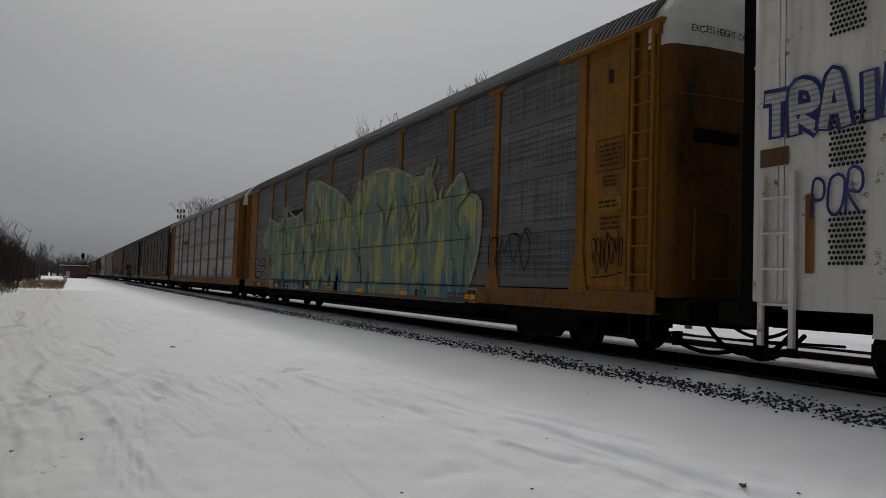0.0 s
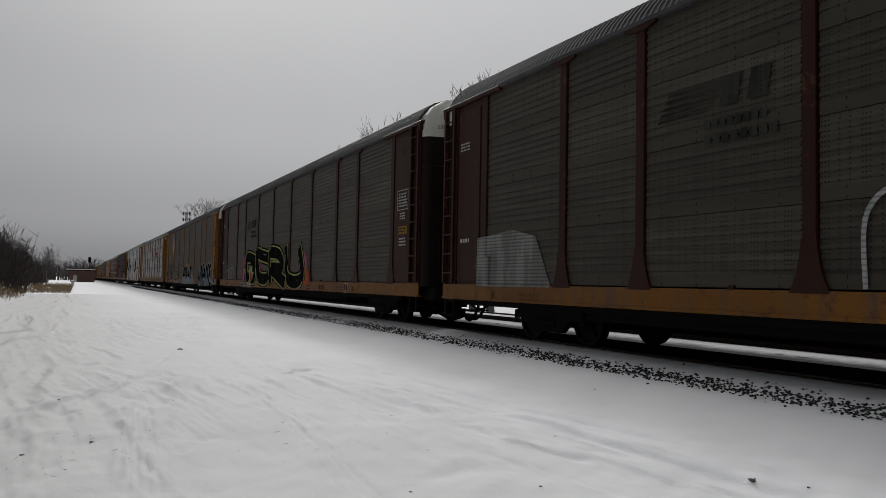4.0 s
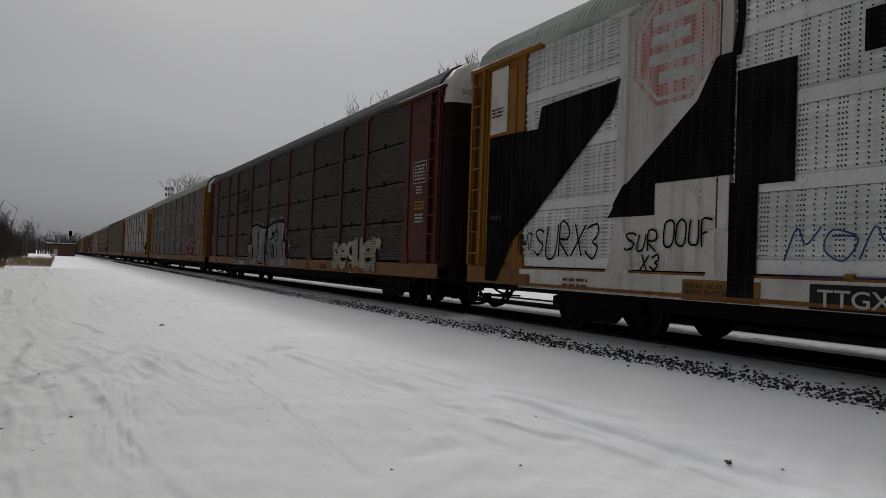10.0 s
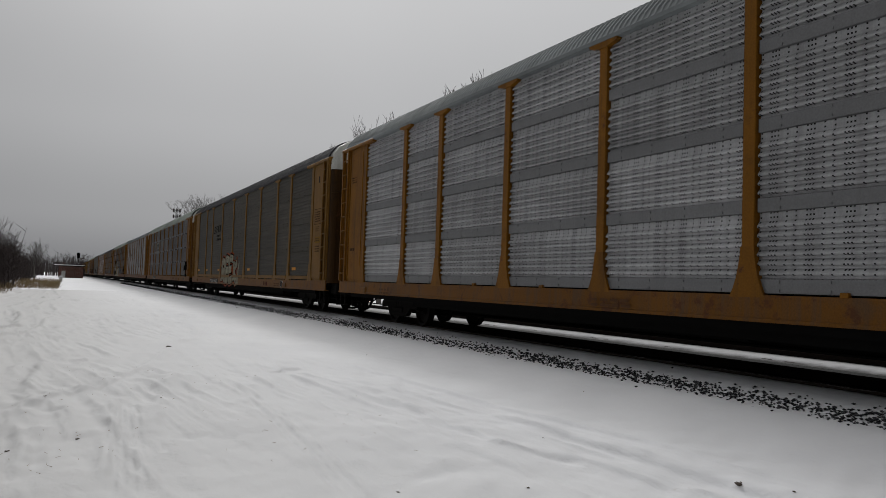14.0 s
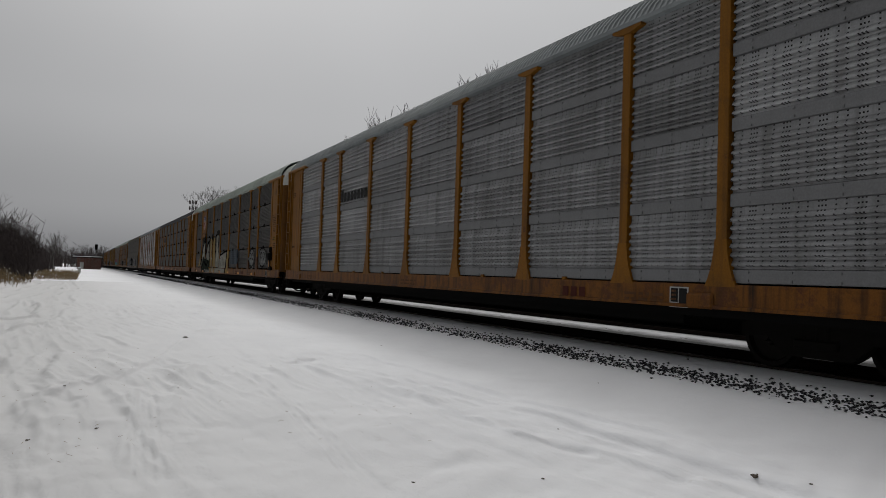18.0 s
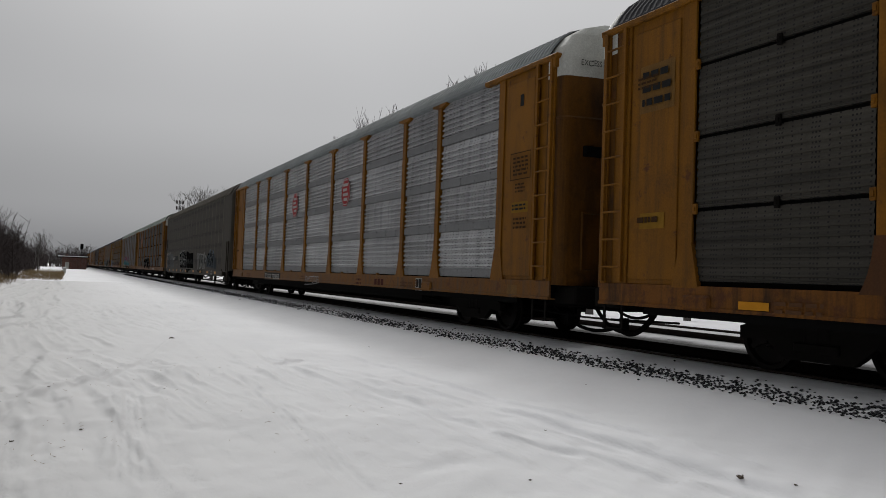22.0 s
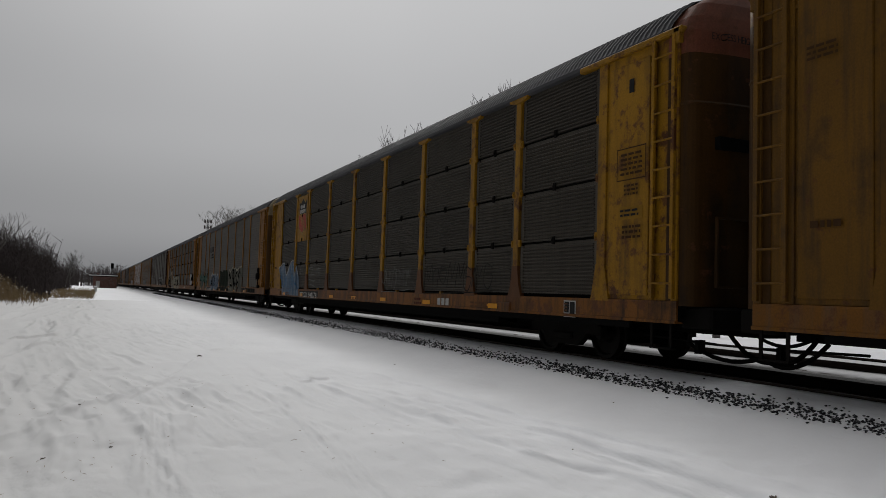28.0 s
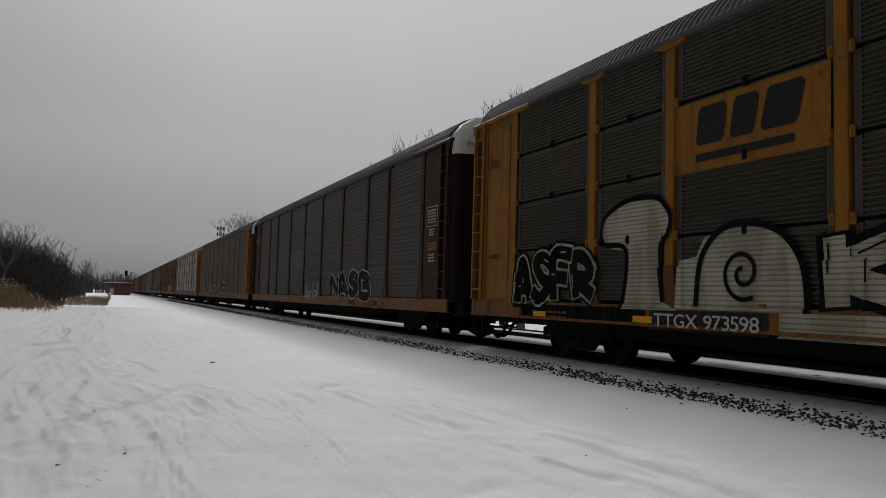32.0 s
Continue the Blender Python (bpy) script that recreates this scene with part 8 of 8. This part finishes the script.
shape_at(c, [(-5.53, 1.53), (-5.36, 1.61), (-4.94, 1.61), (-4.86, 1.91), (-4.59, 2.01), (-4.43, 1.92), (-4.31, 1.91), (-4.14, 1.6), (-3.96, 1.85), (-3.76, 1.91), (-3.48, 1.91), (-3.34, 1.74), (-3.23, 1.9), (-3.02, 1.92), (-3.03, 0.76), (-4.64, 0.7), (-4.79, 1.04), (-5.36, 1.07), (-5.53, 1.32)], SP["ice"], "graffiti", 1)
strokes(c, 0.05, "cream", 3, [(-5.53, 1.53), (-5.36, 1.61), (-4.94, 1.61), (-4.86, 1.91), (-4.59, 2.01), (-4.43, 1.92), (-4.31, 1.91), (-4.14, 1.6), (-3.96, 1.85), (-3.76, 1.91), (-3.48, 1.91), (-3.34, 1.74), (-3.23, 1.9), (-3.02, 1.92)])
strokes(c, 0.1, "black", 4, [(-5.5, 1.49), (-5.39, 1.24), (-5.15, 1.08)], [(-4.94, 1.36), (-4.79, 1.45), (-4.5, 1.35), (-4.18, 1.31), (-4.5, 1.11), (-4.79, 1.28), (-4.94, 1.36)], [(-4.57, 1.93), (-4.48, 1.62), (-4.32, 1.41)], [(-4.14, 1.71), (-3.95, 1.38), (-3.97, 1.06)], [(-3.76, 1.24), (-3.79, 0.82)], [(-3.34, 1.74), (-3.3, 1.51), (-3.49, 1.07)])
strokes(c, 0.1, "black", 4, [(-4.64, 0.97), (-4.36, 0.83), (-4.41, 0.72)])
rect(c, -2.0, 11.6, 0.69, 1.0, SP["ghost"], "graffiti_band", 0)
tag(c, "AVERY", -13.0, -12.45, 1.62, 1.75, SP["white"], 0.02, 2)
tag(c, "EASE", -13.0, -12.45, 1.38, 1.58, SP["white"], 0.035, 3)
tag(c, "DMEAX", -12.95, -12.4, 1.9, 2.15, SP["black"], 0.02, 4)
c = CARS[22]
slab_sign(c, -7.0, -4.38, 2.95, 3.96)
part("screen_panel", "new_panel", lambda s: screen_fine(s, -11.72, -9.185, ROWS_Z[0], ROWS_Z[1]), GALV, c, "bare bright replacement panel")
graffiti(c, "ASFR", -11.5, -8.7, 0.98, 1.98, "black", "cream", "black", 4, 0.9, 0.07)
shape_at(c, [(-8.6, 2.15), (-8.45, 2.5), (-7.9, 2.68), (-7.2, 2.66), (-6.85, 2.4), (-6.85, 2.1), (-7.1, 1.95), (-7.0, 1.1), (-6.7, 0.98), (-8.0, 0.98), (-7.9, 1.9), (-8.3, 1.95)], SP["cream"], "graffiti", 1)
ribbon(c, [(-8.0, 1.0), (-7.9, 1.9), (-8.5, 2.05), (-8.5, 2.45), (-7.9, 2.7), (-7.2, 2.68), (-6.85, 2.4), (-6.9, 2.1), (-7.1, 1.9), (-7.0, 1.1)], 0.08, SP["black"])
shape_at(c, [(-6.75, 1.0), (-6.7, 1.7), (-6.35, 1.75), (-6.2, 2.0), (-5.6, 2.15), (-4.95, 2.05), (-4.55, 1.6), (-4.5, 1.0)], SP["cream"], "graffiti", 1)
ribbon(c, [(-6.35, 1.05), (-6.25, 1.7), (-5.9, 2.08), (-5.4, 2.15), (-4.9, 2.0), (-4.58, 1.6), (-4.5, 1.0)], 0.09, SP["black"])
ribbon(c, [(-5.5 + 0.075 * a * math.cos(a) * 0.42, 1.5 + 0.075 * a * math.sin(a) * 0.42) for a in [0.5 * i for i in range(3, 24)]], 0.06, SP["black"], "spiral")
graffiti(c, "KTEA", -4.3, 0.5, 0.95, 2.0, "cream", "black", "black", 6, 0.9, 0.1)
rect(c, -11.5, -7.4, 0.69, 1.0, SP["black"], "graffiti_band", 0)
rect(c, -4.9, 0.6, 0.69, 1.0, SP["cream"], "graffiti_band", 0)
c = CARS[23]
graffiti(c, "NASG", 2.9, 7.7, 0.95, 1.95, "ghost", "white", None, 4, 0.8, 0.07)
graffiti(c, "LU", -1.0, 1.4, 1.0, 1.6, "silver", "white", None, 5, 0.6)
rect(CARS[15], -12.8, -12.1, 3.55, 4.25, YELLOW_CLEAN, "notice_plate", 0, "yellow notice plate with dark writing")
text_rows(CARS[15], -12.76, -12.14, 3.6, 4.2, 3, INK, 5)
rect(CARS[15], -12.75, -12.25, 1.85, 2.08, PLACARD, "warning_plate", 0)
graffiti(CARS[24], "BONE", -6.0, 4.0, 0.9, 1.9, "silver", "ghost", None, 3, 0.8)
graffiti(CARS[26], "ROAM", 2.0, 8.0, 0.9, 1.9, "white", "ghost", None, 6, 0.8)
graffiti(CARS[28], "TEN", -8.0, -2.0, 0.9, 2.0, "sky", "ghost", None, 6, 0.8)



# ---- trees, brush, buildings and masts along the line ----
def branch(s, twigs, a, d, length, r, depth, rnd):
    """Grows one limb in bent pieces and forks it."""
    n = 3 if depth > 1 else 2
    p = Vector(a)
    for i in range(n):
        q = p + d * (length / n)
        r = max(r, 0.008)
        r1 = r * (1 - 0.3 / n)
        (s if depth > 2 else twigs).tube(p, q, r, r1, 6 if depth > 2 else 3, False)
        p, r = q, r1
        d = (d + Vector((rnd.uniform(-0.22, 0.22), rnd.uniform(-0.22, 0.22), rnd.uniform(-0.04, 0.16)))).normalized()
        if depth > 0 and i:
            side = Vector((rnd.uniform(-1, 1), rnd.uniform(-1, 1), rnd.uniform(0.1, 0.7))).normalized()
            branch(s, twigs, p, (d * 0.55 + side * 0.75).normalized(), length * rnd.uniform(0.45, 0.7), r * 0.55, depth - 1, rnd)
    if depth > 0:
        for _ in range(3 if depth > 2 else 2):
            side = Vector((rnd.uniform(-1, 1), rnd.uniform(-1, 1), rnd.uniform(0.2, 0.9))).normalized()
            branch(s, twigs, p, (d * 0.8 + side * 0.6).normalized(), length * rnd.uniform(0.55, 0.75), r * 0.7, depth - 1, rnd)


def build_tree(x, y, height, seed, label, lean=0.0, depth=5):
    rnd = random.Random(seed)
    tree = tagged(new("bare_tree"), label, "tree", "bare winter trees")
    tree.location = (x, y, float(ground_height(np.array(x), np.array(y))) - 0.1)
    s, twigs = Shape(), Shape()
    branch(s, twigs, (0, 0, 0), Vector((lean, 0.05, 1)).normalized(), 3.4, 0.17, depth, rnd)
    top = max(v[2] for v in s.v + twigs.v)
    f = height / top
    for part_name, sh in (("trunk", s), ("crown", twigs)):
        sh.v = [(a * f, b * f, c * f) for a, b, c in sh.v]
        single(part_name, sh, BARK, tree)
    return tree


BEHIND = "leafless deciduous tree on the far side of the railway"
for i, (deg, h, x) in enumerate(((30.0, 13.2, 20), (28.6, 11.6, 21), (23.4, 13.8, 20), (22.2, 12.2, 22), (18.6, 13.6, 20), (17.4, 12.4, 23), (15.6, 12.9, 20), (14.4, 12.0, 22), (9.6, 14.6, 20), (8.6, 13.2, 21),
                                 (6.3, 13.6, 22), (5.6, 12.6, 20), (5.0, 13.4, 23), (4.3, 12.8, 21), (3.4, 13.0, 20), (2.8, 12.4, 22), (38.0, 11.5, 24), (45.0, 11.0, 26))):
    build_tree(x, x / math.tan(radians(deg)), h + 0.1, 20 + i, BEHIND, 0.05 * (i % 3 - 1), 5)
build_tree(-7.6, 64.0, 6.7, 71, "dead forked tree above the roadside brush", 0.12, 4)
build_tree(-10.5, 66.0, 6.2, 72, "small bare tree at the edge of the brush", -0.2, 4)
build_tree(-3.9, 135.0, 7.0, 73, "slim bare tree beside the woods", 0.0, 4)
build_tree(-4.8, 138.0, 6.0, 74, "slim bare tree beside the woods", 0.1, 4)


def build_woods():
    rnd, s = random.Random(4), Shape()
    for i in range(6200):
        y = rnd.uniform(68, 215)
        edge = -4.2 - 0.012 * y + 1.5 * math.sin(y * 0.11)
        x = edge - abs(rnd.gauss(0, 1)) * (9 + 0.05 * y)
        h = rnd.uniform(2.0, 4.2) + min(1.5 + 0.03 * y, 0.6 * (edge - x)) * rnd.uniform(0.5, 1.0)
        h *= 1.0 + 0.25 * math.sin(0.9 * x + 0.17 * y)
        z = -0.5
        lean = Vector((rnd.uniform(-0.25, 0.25), rnd.uniform(-0.25, 0.25), 1.0))
        top = Vector((x, y, z)) + lean * h
        s.tube((x, y, z), top, 0.038, 0.012, 3, False)
        for _ in range(9):
            t = rnd.uniform(0.15, 0.95)
            p = Vector((x, y, z)) + lean * h * t
            s.tube(p, p + Vector((rnd.uniform(-1, 1), rnd.uniform(-1, 1), rnd.uniform(0.2, 1.1))) * (0.25 + 0.2 * h * (1 - 0.5 * t)), 0.024, 0.01, 3, False)
    single("winter_woods", s, BRUSH, None, "dense dark leafless thicket beside the snowy lot", "woods", kind="stuff")
    s = Shape()
    for i in range(1500):
        a = rnd.uniform(-30, 75)
        x, y = a, rnd.uniform(300, 420)
        h = rnd.uniform(4, 8.5)
        s.tube((x, y, -0.8), (x + rnd.uniform(-1, 1), y, h), 0.12, 0.03, 3, False)
        for _ in range(5):
            z = rnd.uniform(0.5, h)
            s.tube((x, y, z), (x + rnd.uniform(-1.6, 1.6), y, z + rnd.uniform(0.3, 1.8)), 0.08, 0.02, 3, False)
    single("far_woods", s, BRUSH, None, "distant bare woods across the end of the line", "woods", kind="stuff")


def build_reeds():
    rnd, s, heads = random.Random(9), Shape(), Shape()
    for i in range(2600):
        x, y = rnd.gauss(-8.2, 2.4), rnd.gauss(56.0, 3.6)
        if x > -3.0:
            continue
        z = float(ground_height(np.array(x), np.array(y)))
        h = rnd.uniform(0.7, 1.9) * max(0.35, min(1.0, (-3.0 - x) / 3.0))
        tip = (x + rnd.uniform(-0.25, 0.25), y + rnd.uniform(-0.2, 0.2), z + h)
        s.tube((x, y, z), tip, 0.012, 0.006, 3, False)
        for _ in range(2):
            t = rnd.uniform(0.3, 0.9)
            p = (x + (tip[0] - x) * t, y, z + h * t)
            s.tube(p, (p[0] + rnd.uniform(-0.3, 0.3), y, p[2] + rnd.uniform(0.0, 0.3)), 0.009, 0.004, 3, False)
        if rnd.random() < 0.16:
            heads.box(tip[0] - 0.03, tip[0] + 0.03, tip[1] - 0.03, tip[1] + 0.03, tip[2] - 0.03, tip[2] + 0.04, 0.015)
    for i in range(1800):
        x, y = rnd.uniform(-4.4, -0.2), rnd.uniform(72, 118)
        h = rnd.uniform(0.2, 0.75)
        s.tube((x, y, -0.45), (x + rnd.uniform(-0.3, 0.3), y, -0.45 + h), 0.015, 0.006, 3, False)
    single("dry_weeds", s, STRAW, None, "tangle of dry brown weeds standing in snow", "weeds", kind="stuff")
    single("seed_heads", heads, FLUFF, None, "pale fluffy seed heads on dry weeds", "weeds", kind="stuff")


def build_hut():
    hut = tagged(new("brick_hut"), "low brick railway building with a snowy flat roof", "building")
    x0, x1, y0, y1, z0, z1 = -0.9, 5.2, 230.0, 237.0, -0.8, 2.75
    s = Shape()
    s.box(x0, x1, y0, y0 + 0.3, z0, z1)
    s.box(x0, x0 + 0.3, y0 + 0.3, y1, z0, z1)
    s.box(x1 - 0.3, x1, y0 + 0.3, y1, z0, z1)
    s.box(x0, x1, y1, y1 + 0.3, z0, z1)
    single("wall", s, BRICK, hut)
    s = Shape()
    s.box(x0 - 1.2, x1 + 0.3, y0 - 0.5, y1 + 0.5, z1, z1 + 0.22, 0.03)
    single("roof", s, IRON, hut)
    s = Shape()
    s.box(x0 - 1.15, x1 + 0.25, y0 - 0.45, y1 + 0.4, z1 + 0.22, z1 + 0.42, 0.08)
    single("roof_snow", s, SNOW, hut)
    s = Shape()
    s.box(x0 + 0.75, x0 + 1.7, y0 - 0.06, y0, z0 + 0.15, z0 + 2.25, 0.02)
    door = single("door", s, CAP_WHITE, hut, "plain white door")
    s = Shape()
    s.box(x0 + 1.55, x0 + 1.6, y0 - 0.1, y0 - 0.06, z0 + 1.1, z0 + 1.2)
    single("door_handle", s, IRON, door)
    s = Shape()
    s.box(x0 + 0.9, x0 + 1.3, y0 + 2.0, y0 + 2.5, z1 + 0.4, z1 + 1.0, 0.02)
    single("chimney", s, BRICK, hut)


def build_signal():
    sig = tagged(new("railway_signal"), "dark railway signal mast with hooded lamps", "signal")
    sig.location = (4.0, 242.0, -0.8)
    s = Shape()
    s.tube((0, 0, 0), (0, 0, 7.2), 0.10, 0.08, 8)
    single("mast", s, IRON, sig)
    s = Shape()
    s.box(-0.42, 0.42, -0.15, 0.05, 6.1, 7.7, 0.1)
    head = single("signal_head", s, BLACK, sig)
    for z in (6.45, 6.9, 7.35):
        s = Shape()
        s.tube((0, -0.15, z), (0, -0.5, z), 0.17, 0.17, 10, False)
        single("hood", s, BLACK, head)
    s = Shape()
    for i in range(14):
        s.tube((0.2, 0.1, 0.5 + 0.4 * i), (0.5, 0.1, 0.5 + 0.4 * i), 0.02, n=4)
    for x in (0.2, 0.5):
        s.tube((x, 0.1, 0.2), (x, 0.1, 6.2), 0.025, n=4)
    single("ladder", s, IRON, sig)
    s = Shape()
    s.box(-1.4, -0.9, -0.2, 0.2, 2.6, 3.4, 0.05)
    single("relay_box", s, IRON, sig)


def build_cell_tower():
    tower = tagged(new("cell_tower"), "distant lattice phone mast with panel antennas", "mast")
    tower.location = (57.5, 455.0, -1.0)
    s = Shape()
    legs = [(math.cos(a), math.sin(a)) for a in (0.3, 2.4, 4.5)]
    w = lambda z: 1.6 - 1.0 * z / 42
    for c, d in legs:
        s.tube((c * w(0), d * w(0), 0), (c * w(41), d * w(41), 41), 0.16, 0.12, 5)
    for i in range(20):
        z = 2.05 * i
        for (a, b), (c, d) in zip(legs, legs[1:] + legs[:1]):
            s.tube((a * w(z), b * w(z), z), (c * w(z + 2), d * w(z + 2), z + 2), 0.06, 0.06, 4, False)
            s.tube((a * w(z), b * w(z), z), (c * w(z), d * w(z), z), 0.06, 0.06, 4, False)
    single("lattice", s, GALV, tower)
    for z, r in ((40.0, 2.0), (36.5, 2.0)):
        for i in range(6):
            a = i * math.pi / 3 + 0.2
            s = Shape()
            s.box(r * math.cos(a) - 0.24, r * math.cos(a) + 0.24, r * math.sin(a) - 0.24, r * math.sin(a) + 0.24, z - 1.0, z + 1.0, 0.05)
            s.tube((0, 0, z), (r * math.cos(a), r * math.sin(a), z), 0.07, n=4)
            single("antenna_panel", s, BRUSH, tower)


def build_clutter():
    rnd = random.Random(12)
    for x, y, w in ((-2.6, 92, 0.6), (-1.6, 99, 0.5), (-0.7, 104, 0.5), (-3.6, 84, 0.5), (-1.0, 88, 0.35)):
        s = Shape()
        n, m = 12, 5
        rows = []
        for j in range(m + 1):
            t = j / m
            rows.append([(x + w * math.cos(2 * math.pi * i / n) * math.sqrt(1 - t * t) * rnd.uniform(0.85, 1.1), y + w * math.sin(2 * math.pi * i / n) * math.sqrt(1 - t * t), -0.55 + 0.75 * w * t) for i in range(n)])
        s.add([p for row in rows for p in row], [(j * n + i, j * n + (i + 1) % n, (j + 1) * n + (i + 1) % n, (j + 1) * n + i) for j in range(m) for i in range(n)])
        single("snow_mound", s, SNOW, None, "rounded mound of ploughed snow", "snow mound", "snow mounds by the lot")
    box = tagged(new("trackside_cabinet"), "small pale trackside cabinet capped with snow", "cabinet")
    for part_name, z0, z1, e, m in (("body", -0.55, 0.55, 0.0, CAP_WHITE), ("lid", 0.55, 0.62, 0.06, GALV), ("snow_cap", 0.62, 0.78, 0.03, SNOW)):
        s = Shape()
        s.box(-0.35 - 0.5 * e, 0.1 + 0.5 * e, 128 - e, 128.5 + e, z0 if part_name == "body" else z0 - 0.25, z1 - 0.25, 0.02)
        single(part_name, s, m, box)
    # dead leaves and bits of twig on the snow
    for x, y, k in ((4.69, 4.11, 1.0), (1.97, 15.9, 1.3), (4.86, 3.75, 0.4), (3.1, 4.6, 0.35), (2.2, 4.9, 0.35), (6.3, 8.1, 0.35), (4.2, 6.0, 0.3), (-0.32, 6.95, 0.5), (0.2, 7.4, 0.5), (1.1, 9.3, 0.3), (-0.1, 9.4, 0.4), (5.6, 14.3, 0.4)):
        z = float(ground_height(np.array(x), np.array(y)))
        s = Shape()
        for _ in range(9):
            k *= 0.97
            a, l = rnd.uniform(0, 3.1), 0.026 * k * rnd.uniform(0.5, 1.2)
            cx, cy = x + rnd.uniform(-0.03, 0.03) * k, y + rnd.uniform(-0.02, 0.02) * k
            s.tube((cx - l * math.cos(a), cy - l * math.sin(a), z + 0.002), (cx + l * math.cos(a), cy + l * math.sin(a), z + 0.018 * k), 0.010 * k, 0.004 * k, 4)
        single("dead_leaf", s, LEAF, None, "dark crumpled leaf lying on the snow", "leaf", "debris on the snow")
    s = Shape()
    for _ in range(130):
        g = rnd.choice(((-0.25, 6.6, 0.35), (0.0, 7.3, 0.3), (-0.5, 9.5, 0.6), (0.3, 13.0, 0.8), (1.6, 11.0, 0.7), (-0.9, 5.8, 0.3), (2.3, 7.2, 0.5)))
        x, y, a, l = rnd.gauss(g[0], g[2]), rnd.gauss(g[1], g[2] * 1.6), rnd.uniform(0, 3.1), rnd.uniform(0.006, 0.022)
        z = float(ground_height(np.array(x), np.array(y))) + 0.004
        s.tube((x - l * math.cos(a), y - l * math.sin(a), z), (x + l * math.cos(a), y + l * math.sin(a), z + 0.006), 0.0018, 0.001, 3, False)
    single("straw_litter", s, STRAW, None, "scattered bits of straw trodden into the snow", "litter", kind="stuff")


build_woods()
build_reeds()
build_hut()
build_signal()
build_cell_tower()
build_clutter()

# ---- what moves: the train rolls past at an even 19.4 m/s, its wheels turning ----
PITCH, SPEED, FIRST = 28.6, 19.393, 7.68


def middle(k, t):
    """Where the middle of wagon k is along the track at t seconds."""
    return FIRST + (k - 0.5) * PITCH + SHIFT.get(k, -0.2 if k > 22 else 0.0) - SPEED * t - 0.23 * (t / 16 - 1) ** 2


def motions():
    for k, car in enumerate(CARS):
        walk(car, [(t, pose(LINE, middle(k, t), 0)) for t in range(0, 33, 2)])
    step = SPEED / 0.42 / FPS
    walk(WHEELS[0], [(i / FPS, Matrix.Rotation((i * step) % (2 * math.pi), 4, "X")) for i in range(32 * FPS + 1)])
    keys = WHEELS[0].animation_data
    for wheel in WHEELS[1:]:
        wheel.rotation_mode = "QUATERNION"
        wheel.animation_data_create()
        wheel.animation_data.action = keys.action
        wheel.animation_data.action_slot = keys.action_slot


motions()
